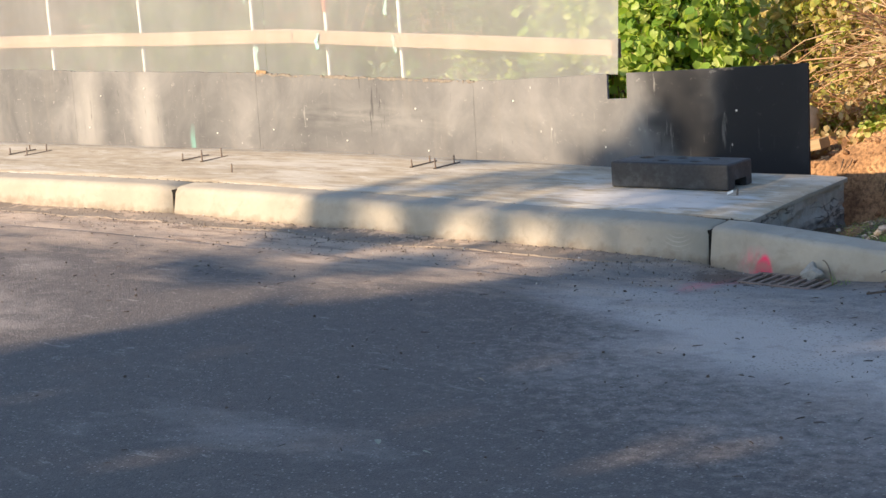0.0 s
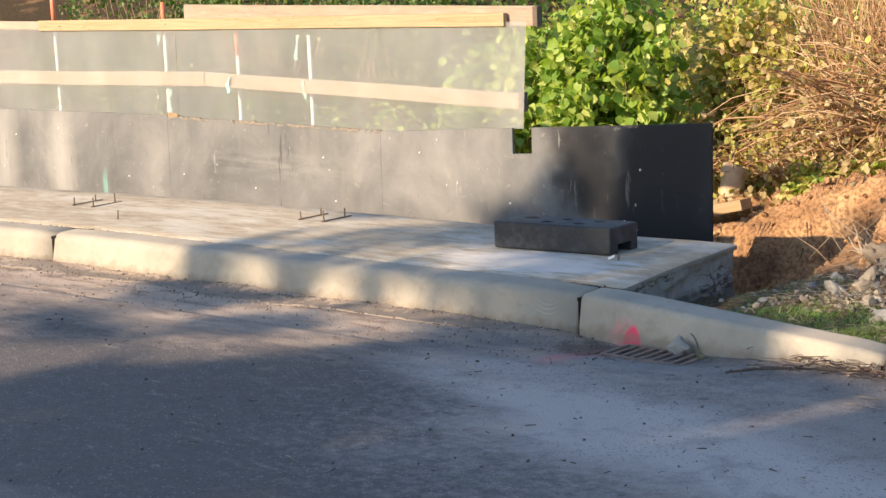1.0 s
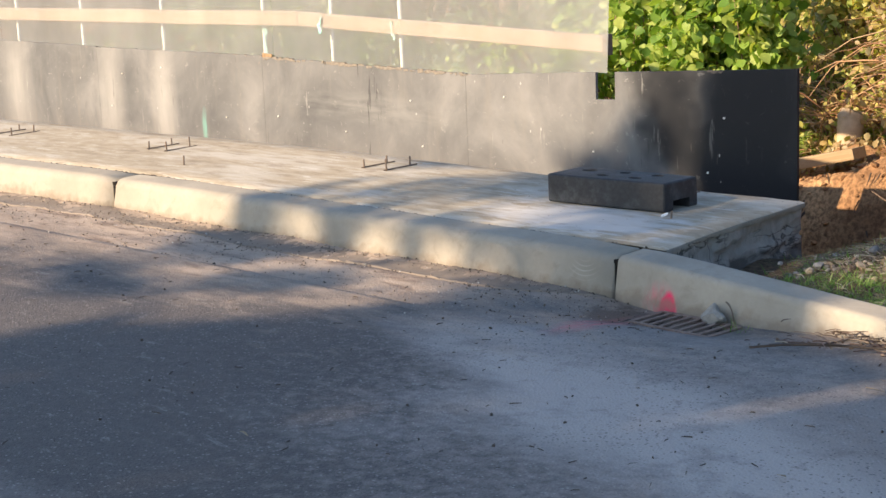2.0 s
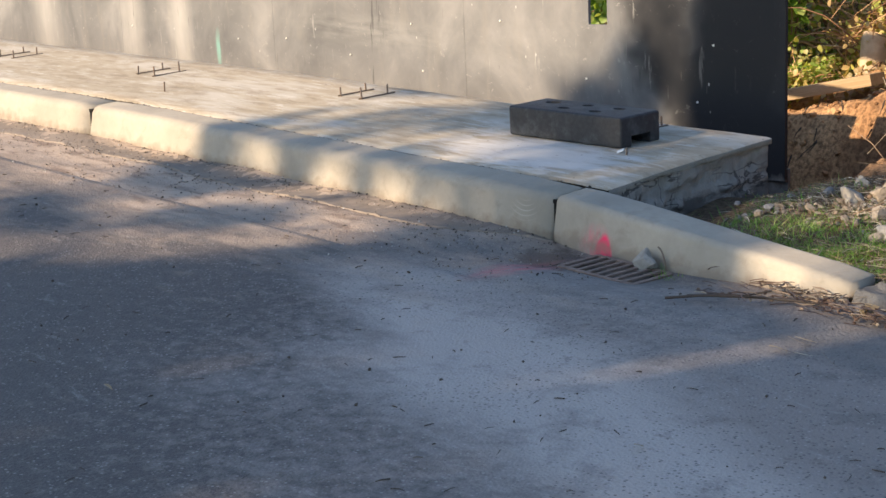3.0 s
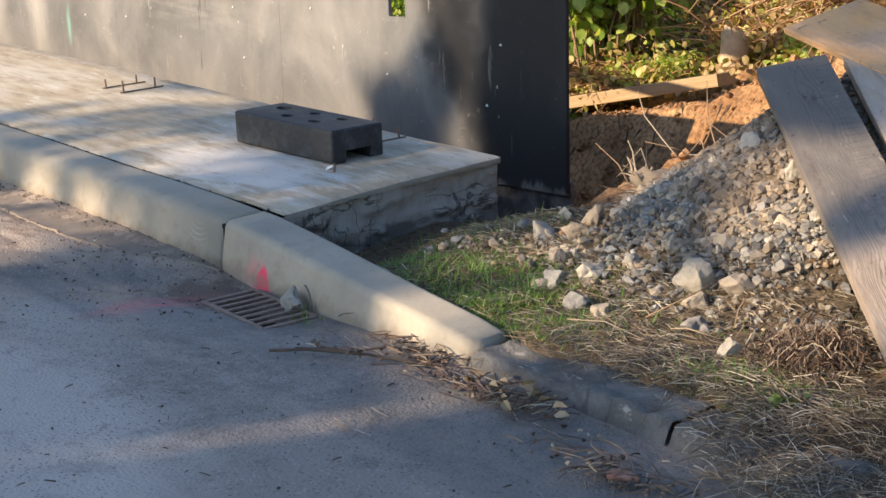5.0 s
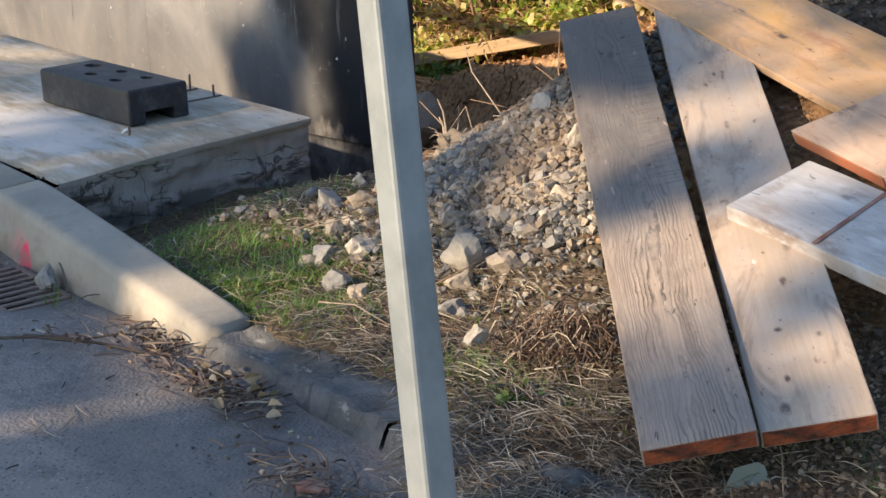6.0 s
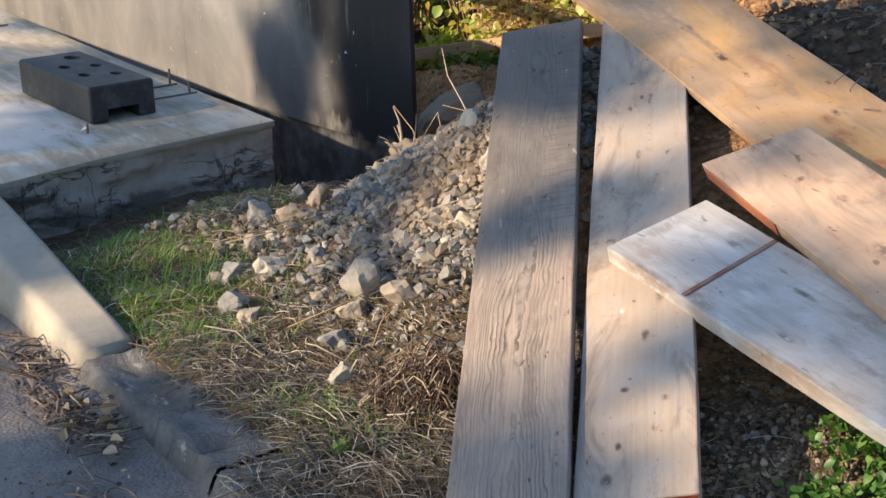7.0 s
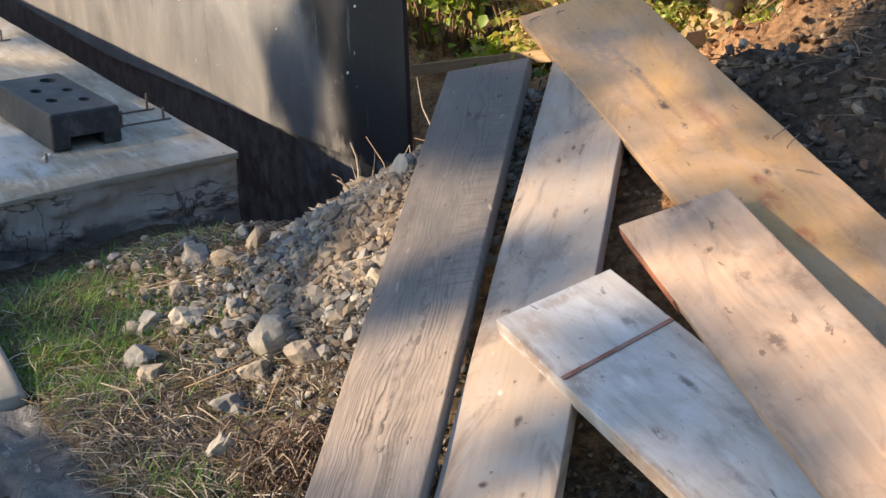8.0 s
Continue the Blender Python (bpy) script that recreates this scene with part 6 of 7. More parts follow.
for pts, r in (([(0.94, -0.42, 0.012), (1.02, -0.345, 0.018), (1.10, -0.305, 0.022), (1.17, -0.245, 0.018), (1.28, -0.21, 0.02), (1.40, -0.150, 0.014)], 0.0045), ([(0.97, -0.35, 0.012), (1.10, -0.29, 0.024), (1.24, -0.22, 0.02)], 0.003), ([(1.13, -0.275, 0.02), (1.18, -0.18, 0.028), (1.26, -0.12, 0.02)], 0.003)):
    v, f = tube(pts, [r] * (len(pts) - 1) + [r * 0.5], 6)
    part("twig", mesh_of("twig", v, f, M["dark_twig"], True), None, branch)
tagged(new("twig_drift", drift.mesh("twig_drift", M["drift"])), "dark reddish twigs and needles drifted along the gutter", "twigs", kind="stuff")

specks = Heap()
for _ in range(520):
    x, y = rng.uniform(-4.5, 3.6), -0.2 - abs(rng.gauss(0, 1.6))
    if rng.random() < 0.6:
        stalk(specks, x, y, road_z(x, y) + 0.003, rng.uniform(0.012, 0.040), rng.uniform(0.0010, 0.0026), rng, 0.002)
    else:
        strew(specks, x, y, road_z(x, y) + 0.003, rng.uniform(0.006, 0.018), rng, smalls)
tagged(new("road_litter", specks.mesh("road_litter", M["dark_twig"])), "small dark twigs and grit scattered over the asphalt", "litter", kind="stuff")


def leaf_shape(size, fold=0.35, width=0.75):
    """A pointed leaf folded along its midrib, lying along x."""
    prof = [(0.0, 0.08), (0.30, 0.48), (0.66, 0.42), (1.0, 0.02)]
    vs, fs = [], []
    for t, w in prof:
        droop = -0.22 * t * t * size
        vs.append((t * size, 0, droop))
        vs.append((t * size, w * width * size, droop + fold * w * size * 0.5))
        vs.append((t * size, -w * width * size, droop + fold * w * size * 0.5))
    for i in range(len(prof) - 1):
        a = i * 3
        fs += [(a, a + 3, a + 4, a + 1), (a, a + 2, a + 5, a + 3)]
    return [Vector(v) for v in vs], fs


def add_leaf(heap, at, size, rng, tilt=0.9, face=None, fold=0.35, width=0.75):
    vs, fs = leaf_shape(size, fold, width)
    q = Euler((rng.gauss(0, tilt), rng.gauss(0.3, tilt), rng.uniform(0, 6.3))).to_matrix()
    at = Vector(at)
    heap.add([q @ v + at for v in vs], fs)


for i, (x, y) in enumerate(((1.58, -0.15), (1.63, -0.19), (1.76, -0.16), (1.80, -0.13), (1.53, -0.18), (1.68, -0.12), (1.74, -0.23), (1.86, -0.17), (1.60, -0.10), (1.72, -0.20), (1.66, -0.16), (1.55, -0.13), (1.64, -0.13), (1.70, -0.10), (1.8, -0.10), (1.5, -0.14), (2.88, 0.345), (1.9, -0.2), (0.491, -2.808), (0.687, -2.834), (0.335, -2.112), (1.768, -1.454))):
    h1 = Heap()
    add_leaf(h1, (0, 0, 0.004 if i > 17 else 0.02), 0.13 if i == 16 else 0.030 if i > 17 else 0.042, rng, 0.12 if i > 17 else 0.6, fold=0.35 if i > 15 else 1.1, width=0.75 if i > 15 else 0.6)
    lf = new("fallen_leaf", h1.mesh("fallen_leaf", M["leaf_grey"] if i in (16, 18, 19) else M["leaf_brown"]))
    lf.matrix_basis = Matrix.Translation((x, y, 0.012 if i != 16 else land(x, y) + 0.01))
    tagged(lf, "grey-green fallen leaf under the plank ends" if i == 16 else "pale withered leaf lying flat on the asphalt" if i > 17 else "curled brown fallen leaf on the gutter", "leaf", "fallen leaves")
chip = new("brick_chip", mesh_of("brick_chip", [Vector((v.x * 0.13, v.y * 0.06, v.z * 0.025)) for v in rock_shape(90)[0]], rock_shape(90)[1], M["red_line"]))
chip.matrix_basis = pose(2.27, -0.33, 0.026, 8, 0, 25)
tagged(chip, "small red-brown chip in the gutter litter", "chip")

# pale rootlets curling over the mulch by the plank ends, and a wire loop in the gutter
rng = random.Random(58)
for i in range(16):
    x, y, a = rng.uniform(2.85, 3.35), rng.uniform(0.06, 0.34), rng.uniform(0, 6.3)
    pts, turn = [], rng.gauss(0, 0.55)
    for k in range(8):
        pts.append((x, y, land(x, y) + 0.008 + 0.025 * math.sin(k * 0.45) * rng.uniform(0.3, 1)))
        x, y, a = x + 0.028 * math.cos(a), y + 0.028 * math.sin(a), a + turn * rng.uniform(0.3, 1.3)
    v, f = tube(pts, [0.0022, 0.0022, 0.002, 0.002, 0.0018, 0.0015, 0.0012, 0.0008], 5)
    tagged(new("rootlet", mesh_of("rootlet", v, f, M["bone"], True)), "pale curling rootlet on the mulch by the planks", "root", "rootlets")
loop = [(2.17 + 0.055 * math.cos(a), -0.27 + 0.03 * math.sin(a), 0.02 + 0.03 * math.sin(a * 0.5)) for a in np.linspace(0.3, 5.2, 14)]
v, f = tube(loop, 0.0022, 5)
tagged(new("wire_loop", mesh_of("wire_loop", v, f, M["steel_rod"], True)), "dark bent wire loop in the gutter litter", "wire")


# ---- roots and branches ----
def root_tangle():
    at = Vector((0.71, 1.35, land(0.71, 1.35) + 0.01))
    t = thing("root_tangle", Matrix.Translation(at), "torn-out root stock with bleached roots on the heap", "roots")
    rng = random.Random(77)
    vs, fs = rock_shape(61, 0.8, 3, 0.6, 0.6, 0.2)
    part("root_stock", mesh_of("root_stock", [Vector((v.x * 0.20, v.y * 0.14, v.z * 0.15)) for v in vs], fs, M["clod"], True), None, t, "earthy brown root stock", False, pose(0.03, -0.02, 0.035, 10, 20, 30))
    for i in range(22):
        stout = i < 6
        a, e = rng.uniform(2.6, 4.2) if stout else rng.uniform(2.2, 5.4), rng.uniform(0.0, 0.35) if stout else rng.uniform(-0.1, 0.65)
        L = rng.uniform(0.15, 0.25) if stout else rng.uniform(0.05, 0.16)
        r = rng.uniform(1.2, 1.7) if stout else rng.uniform(0.5, 1.0)
        pts, p = [], Vector((rng.gauss(0.01, 0.05), rng.gauss(0, 0.05), 0.03))
        for k in range(6):
            pts.append(p.copy())
            p += Vector((math.cos(a) * math.cos(e), math.sin(a) * math.cos(e), math.sin(e))) * L / 5
            a += rng.gauss(0, 0.36)
            e += rng.gauss(0, 0.26)
        v, f = tube(pts, [q * r for q in (0.0055, 0.0048, 0.004, 0.0032, 0.0024, 0.0012)], 5)
        part("root", mesh_of("root", v, f, M["bone"], True), None, t)
    return t


root_tangle()
rng = random.Random(8)
stick_pts = [[(0.47, 1.72, 0.16), (0.36, 1.75, 0.21), (0.26, 1.76, 0.28), (0.21, 1.77, 0.37)], [(0.3, 2.2, -0.1), (-0.1, 2.5, 0.12), (-0.2, 2.6, 0.25)]]
stick_pts += [[(1.02, 0.53, 0.125), (1.08, 0.66, 0.150), (1.12, 0.80, 0.185)], [(0.98, 0.52, 0.118), (1.00, 0.62, 0.132), (1.02, 0.72, 0.15)],
              [(1.73, 0.39, 0.085), (1.80, 0.38, 0.105), (1.90, 0.40, 0.095)], [(1.62, 0.40, 0.09), (1.66, 0.52, 0.13), (1.69, 0.63, 0.17)],
              [(1.46, 0.25, 0.08), (1.58, 0.28, 0.095), (1.74, 0.27, 0.085)], [(1.55, 0.83, 0.28), (1.52, 0.92, 0.34), (1.50, 1.0, 0.385)],
              [(1.66, 0.82, 0.33), (1.74, 0.86, 0.365)], [(1.86, 0.50, 0.09), (1.85, 0.53, 0.14), (1.87, 0.55, 0.19)]]
for i in range(9):
    x, y = rng.uniform(0.30, 0.62), rng.uniform(1.55, 2.3)
    z, a = land(x, y), rng.uniform(2.2, 4.4)
    stick_pts.append([(x, y, z), (x + 0.10 * math.cos(a), y + 0.10 * math.sin(a), z + rng.uniform(0.03, 0.10)), (x + 0.22 * math.cos(a + 0.2), y + 0.22 * math.sin(a + 0.2), z + rng.uniform(-0.04, 0.14))])
for i, pts in enumerate(stick_pts):
    v, f = tube(pts, [0.0030 if i < 2 else 0.0020] * (len(pts) - 1) + [0.0012], 5)
    tagged(new("dead_stick", mesh_of("dead_stick", v, f, M["bone" if i % 2 == 0 else "twig"], True)), "thin bare dead stick poking out of the earth", "stick", "dead sticks")


# ---- plants ----
def shrub(name, x, y, z, spread, height, n_stem, leaves, size, leaf, stem, seed, label, category, tilt=0.8, shell=0.5, width=0.75, group="plants on the bank", side=None):
    rng = random.Random(seed)
    s = thing(name, pose(x, y, z), label, category, group)
    stems, crown = Heap(), Heap()
    tips = []
    for _ in range(n_stem):
        a = rng.uniform(0, 6.3)
        r = spread * math.sqrt(rng.random())
        top = Vector((r * math.cos(a), r * math.sin(a) * 0.8, height * rng.uniform(0.55, 1.0) * (1 - 0.35 * (r / spread) ** 2)))
        foot = Vector((top.x * 0.45 + rng.gauss(0, 0.05), top.y * 0.45 + rng.gauss(0, 0.05), -0.05))
        pts = [foot.lerp(top, t) + Vector((rng.gauss(0, 0.03), rng.gauss(0, 0.03), 0.10 * height * math.sin(t * 3.1))) for t in (0, 0.25, 0.5, 0.75, 1)]
        v, f = tube(pts, [q * min(1.0, 0.15 + height) for q in (0.009, 0.008, 0.006, 0.004, 0.002)], 4)
        stems.add(v, f)
        tips.append(pts)
    part("brushwood", stems.mesh("brushwood", stem, True), None, s)["kind"] = "stuff"
    for _ in range(leaves):
        pts = rng.choice(tips)
        t = 1 - abs(rng.gauss(0, 0.32))
        t = min(max(t, 0.02), 1) * 4
        i = min(int(t), 3)
        p = pts[i].lerp(pts[i + 1], t - i)
        jit = min(0.075, spread * 0.14)
        p = p + Vector((rng.gauss(0, jit), rng.gauss(0, jit), rng.gauss(0, jit * 0.7)))
        add_leaf(crown, p, size * rng.uniform(0.6, 1.25), rng, tilt, width=width)
    part("foliage", crown.mesh("foliage", leaf, True), None, s)["kind"] = "stuff"
    return s


def brambles(x, y, z, w, d, height, n, seed, mat, label, leaves=0, leaf=None):
    """Arching dry canes, with a few leaves left on them."""
    rng = random.Random(seed)
    s = thing("bramble", pose(x, y, z), label, "bramble", "plants on the bank")
    canes, crown = Heap(), Heap()
    for _ in range(n):
        a, L = rng.uniform(0, 6.3), rng.uniform(0.25, 0.8) * height
        p = Vector((rng.uniform(-w, w), rng.uniform(-d, d), 0))
        e, pts = rng.uniform(0.6, 1.5), []
        r = rng.uniform(0.0026, 0.0065)
        for k in range(7):
            pts.append(p.copy())
            p = p + Vector((math.cos(a) * math.cos(e), math.sin(a) * math.cos(e), math.sin(e))) * L / 4.5
            e -= rng.uniform(0.1, 0.42)
            a += rng.gauss(0, 0.5)
            if leaves and rng.random() < leaves:
                add_leaf(crown, p + Vector((rng.gauss(0, 0.03), rng.gauss(0, 0.03), rng.gauss(0, 0.03))), rng.uniform(0.03, 0.065), rng, 0.9)
        v, f = tube(pts, [r] * 5 + [r * 0.7, r * 0.4], 4, False)
        canes.add(v, f)
    part("cane_tangle", canes.mesh("cane_tangle", mat, True), None, s)["kind"] = "stuff"
    if crown.v:
        part("foliage", crown.mesh("foliage", leaf, True), None, s)["kind"] = "stuff"
    return s


# the tall leafy bush right behind the film's end, and its neighbours along the bank
shrub("leafy_bush", -2.86, 4.6, land(-2.86, 4.6), 0.50, 1.95, 80, 5600, 0.080, M["leaf"], M["twig"], 1, "bright green broad-leaved bush in full leaf", "bush", width=0.95)
shrub("leafy_bush", -3.65, 4.7, land(-3.65, 4.7), 0.65, 2.0, 40, 2600, 0.075, M["leaf"], M["twig"], 2, "bright green broad-leaved bush behind the film", "bush", width=0.95)
shrub("leafy_bush", -2.15, 5.35, land(-2.15, 5.35), 0.45, 1.75, 40, 2200, 0.062, M["leaf_yellow"], M["twig"], 3, "yellow-green broad-leaved bush turning to autumn", "bush", width=0.9)
for i, (x, y, sp, h, n, mat) in enumerate(((-1.85, 5.3, 0.6, 1.0, 900, "leaf_yellow"), (-0.9, 5.6, 0.6, 0.8, 800, "leaf_yellow"), (-4.9, 4.6, 0.8, 1.3, 1300, "leaf"), (-6.2, 5.0, 0.8, 1.2, 1100, "leaf_dark"),
                                            (-7.6, 5.4, 0.9, 1.3, 1100, "leaf_dark"), (-9.2, 6.0, 1.0, 1.4, 1100, "leaf_dark"), (-11.0, 6.8, 1.1, 1.5, 1000, "leaf_dark"), (-3.0, 6.2, 0.9, 1.2, 1100, "leaf_yellow"), (-1.6, 6.9, 1.0, 1.1, 1000, "leaf"), (-1.2, 5.0, 0.45, 0.55, 900, "leaf_yellow"), (-0.2, 5.5, 0.5, 0.7, 900, "leaf_yellow"), (0.6, 6.1, 0.7, 1.0, 900, "leaf_yellow"), (-0.5, 6.4, 0.8, 1.0, 900, "leaf"), (-1.5, 5.6, 0.5, 1.1, 1100, "leaf_yellow"), (-0.7, 5.3, 0.5, 0.9, 1000, "leaf_yellow"), (0.2, 5.9, 0.6, 1.2, 1100, "leaf_yellow"), (1.3, 5.6, 0.8, 1.1, 1000, "leaf_yellow"), (-4.2, 7.2, 1.1, 1.5, 1100, "leaf_yellow"), (-2.4, 7.6, 1.1, 1.6, 1100, "leaf"), (-0.8, 7.6, 1.1, 1.5, 1100, "leaf_yellow"), (0.9, 7.4, 1.1, 1.4, 1000, "leaf"), (-5.6, 6.6, 1.0, 1.4, 1000, "leaf_dark"), (-7.4, 7.6, 1.2, 1.6, 1000, "leaf_dark"), (-9.8, 8.4, 1.4, 1.8, 1000, "leaf_dark"), (-12.6, 8.8, 1.5, 1.8, 900, "leaf_dark"))):
    shrub("undergrowth_bush", x, y, land(x, y), sp, h, 34, n * 2, 0.058, M[mat], M["twig"], 20 + i, "yellowing undergrowth bush on the bank" if mat == "leaf_yellow" else "dense green undergrowth bush on the bank", "bush")
for i, (x, y, w, d, h, n, lv) in enumerate(((-2.75, 4.65, 0.55, 0.25, 0.55, 900, 0.12), (-1.15, 4.78, 0.40, 0.2, 0.45, 500, 0.12), (-1.5, 5.15, 0.8, 0.25, 0.6, 1100, 0.10), (-0.5, 5.0, 0.7, 0.4, 1.2, 1400, 0.10), (0.3, 5.4, 0.7, 0.5, 1.4, 1200, 0.08), (-1.0, 5.9, 0.9, 0.5, 1.4, 1200, 0.14),
                                             (-2.3, 5.2, 0.6, 0.4, 0.9, 260, 0.12), (0.9, 4.9, 0.6, 0.4, 0.7, 260, 0.03))):
    brambles(x, y, land(x, y), w, d, h, n, 50 + i, M["cane"], "tangle of dry reddish-brown bramble canes", lv * 3, M["leaf_dry"] if i % 2 else M["leaf_yellow"])
for i, (x, y, sp, h, n, mat) in enumerate(((-1.15, 4.95, 0.35, 0.55, 1300, "leaf_yellow"), (-0.85, 4.95, 0.4, 0.8, 1500, "leaf"), (-1.15, 5.3, 0.45, 1.0, 1500, "leaf_yellow"), (-0.4, 5.15, 0.4, 0.75, 1300, "leaf_yellow"))):
    shrub("undergrowth_bush", x, y, land(x, y), sp, h, 30, n, 0.040, M[mat], M["twig"], 220 + i, "small-leaved yellow-green undergrowth among the brambles", "bush")
def cane_stand(x, y, w, d, height, n, seed):
    """Upright dead stalks, crossing and leaning a little."""
    rng = random.Random(seed)
    s = thing("dead_stalks", pose(x, y, land(x, y)), "stand of tall dead reddish-brown stalks on the bank", "dead stalks", "plants on the bank")
    canes = Heap()
    for _ in range(n):
        p = Vector((rng.uniform(-w, w), rng.uniform(-d, d), -0.05))
        lean, a = abs(rng.gauss(0, 0.22)), rng.uniform(0, 6.3)
        L, r, pts = height * rng.uniform(0.45, 1.1), rng.uniform(0.0025, 0.0055), []
        for k in range(6):
            pts.append(p.copy())
            p = p + Vector((math.cos(a) * math.sin(lean), math.sin(a) * math.sin(lean), math.cos(lean))) * L / 5
            lean += rng.gauss(0.06, 0.09)
            a += rng.gauss(0, 0.3)
        v, f = tube(pts, [r, r, r * 0.9, r * 0.8, r * 0.6, r * 0.35], 4, False)
        canes.add(v, f)
    part("stalks", canes.mesh("stalks", M["cane"], True), None, s)["kind"] = "stuff"
    return s


for i, (x, y, w, d, h, n) in enumerate(((-0.95, 5.25, 0.35, 0.3, 1.6, 260), (-0.25, 5.1, 0.40, 0.3, 1.8, 380), (-1.55, 5.45, 0.35, 0.25, 1.1, 160), (0.45, 5.3, 0.4, 0.35, 1.7, 260), (-1.2, 6.4, 0.9, 0.3, 1.9, 420), (0.4, 6.4, 0.9, 0.3, 1.9, 420))):
    cane_stand(x, y, w, d, h, n, 500 + i)
fallen = Heap()
rng = random.Random(66)
for _ in range(5000):
    x, y = rng.uniform(-3.5, 2.2), 4.2 + abs(rng.gauss(0, 1.3))
    add_leaf(fallen, (x, y, land(x, y) + abs(rng.gauss(0.02, 0.03))), rng.uniform(0.03, 0.06), rng, 0.7)
tagged(new("leaf_litter", fallen.mesh("leaf_litter", M["leaf_dry"], True)), "brown fallen leaves littering the bank", "leaf litter", kind="stuff")
for i, (x, y, w, n) in enumerate(((-2.75, 4.45, 0.35, 300), (-0.75, 4.55, 0.35, 300), (-0.3, 4.6, 0.5, 320))):
    brambles(x, y, land(x, y), w, 0.14, 0.42, n, 150 + i, M["cane"], "low tangle of dead canes with brown leaves", 0.35, M["leaf_dry"])
cover = Heap()
rng = random.Random(67)
for _ in range(16000):
    x, y = rng.uniform(-14, 4), rng.uniform(5.2, 12.5)
    add_leaf(cover, (x, y, land(x, y) + abs(rng.gauss(0.10, 0.12))), rng.uniform(0.06, 0.11), rng, 0.8)
tagged(new("ground_cover", cover.mesh("ground_cover", M["leaf_dark"], True)), "low leafy ground cover over the slope", "ground cover", kind="stuff")
# ivy creeping over the bank
ivy = Heap()
rng = random.Random(60)
for _ in range(16000):
    x, y = rng.uniform(-4.2, 1.4), 4.25 + abs(rng.gauss(0, 0.9))
    if noise.noise(Vector((x * 1.1, y * 1.1, 8))) < -0.12 or (-2.15 < x < -1.3 and y < 4.8):
        continue
    add_leaf(ivy, (x, y, land(x, y) + abs(rng.gauss(0.05, 0.07))), rng.uniform(0.03, 0.07), rng, 0.6, width=0.85)
for _ in range(11000):
    x, y = rng.uniform(-2.9, 0.3), 4.30 + abs(rng.gauss(0, 0.35))
    if -2.12 < x < -1.35 and y < 4.75:
        continue
    add_leaf(ivy, (x, y, land(x, y) + abs(rng.gauss(0.08, 0.09))), rng.uniform(0.022, 0.045), rng, 0.5, width=0.85)
tagged(new("ivy", ivy.mesh("ivy", M["leaf_ivy"], True)), "ivy and low green leaves creeping over the bank", "ivy", kind="stuff")
litter = Heap()
for _ in range(9500):
    x, y = rng.uniform(0.95, 4.2), 1.55 + abs(rng.gauss(0, 1.1))
    k = rng.random()
    if k < 0.25:
        stalk(litter, x, y, land(x, y) + 0.006, rng.uniform(0.03, 0.16), rng.uniform(0.0008, 0.0022), rng, 0.008)
    else:
        strew(litter, x, y, land(x, y) + 0.004, rng.choice((0.008, 0.012, 0.018, 0.026, 0.038, 0.05)), rng, smalls)
sticks = Heap()
for _ in range(110):
    x, y = rng.uniform(1.2, 3.2), rng.uniform(1.9, 3.0)
    stalk(sticks, x, y, land(x, y) + 0.025, rng.uniform(0.08, 0.30), rng.uniform(0.0010, 0.0022), rng, 0.004)
tagged(new("stick_litter", sticks.mesh("stick_litter", M["twig"])), "brown dry sticks scattered over the dark mulch", "sticks", kind="stuff")
tagged(new("bark_mulch", litter.mesh("bark_mulch", M["mulch"])), "dark mulch of bark, twigs and clods on the bank", "mulch", kind="stuff")
clods = Heap()
for _ in range(4200):
    x, y = rng.uniform(-3.0, 1.2), rng.uniform(1.25, 4.2)
    strew(clods, x, y, land(x, y) + 0.003, rng.choice((0.012, 0.02, 0.03, 0.05, 0.075)) * rng.uniform(0.7, 1.2), rng, pebbles)
tagged(new("earth_clods", clods.mesh("earth_clods", M["soil"])), "crumbly orange earth clods on the trench sides", "clods", kind="stuff")
# torn rootlets hanging from the cut face of the trench
fringe = Heap()
for _ in range(40):
    x = rng.uniform(-2.6, -0.1)
    y = rng.uniform(3.66, 3.98)
    p = Vector((x, y - 0.03, land(x, y) + 0.02))
    pts, dx, L = [], rng.gauss(0, 0.35), rng.uniform(0.05, 0.17)
    for i in range(5):
        pts.append(p.copy())
        p += Vector((dx, -0.25, -0.75)) * (L / 4)
        dx += rng.gauss(0, 0.3)
    v, f = tube(pts, [q * rng.uniform(0.7, 1.4) for q in (0.0045, 0.004, 0.0032, 0.0024, 0.0012)], 5)
    fringe.add([Vector(q) for q in v], f)
tagged(new("hanging_rootlets", fringe.mesh("hanging_rootlets", M["dark_twig"])), "dark torn rootlets hanging from the trench side", "roots", kind="stuff")
# nettle-like weed beside the white plank
for i, (x, y, sp, h, n) in enumerate(((3.06, 0.92, 0.10, 0.10, 330), (3.20, 0.80, 0.12, 0.12, 420), (3.08, 0.74, 0.08, 0.06, 160), (3.34, 0.68, 0.14, 0.12, 300))):
    shrub("weed", x, y, land(x, y), sp, h, 16, n, 0.022, M["leaf_weed"], M["grass"], 91 + i, "young green weed with small toothed leaves on the gravel", "weed", 0.6, group="weeds")
for i, (x, y) in enumerate(((-3.0, 3.92), (-2.62, 3.93))):
    shrub("bank_weed", x, y, land(x, y), 0.16, 0.07, 10, 150, 0.040, M["leaf_dark"], M["grass"], 120 + i, "dark green leafy weed on the trench edge", "weed", 0.7, group="weeds")
shrub("weed", 2.28, 0.20, land(2.28, 0.20), 0.07, 0.05, 6, 26, 0.022, M["leaf_dark"], M["grass"], 98, "small green weed in the straw", "weed", 0.5, group="weeds")


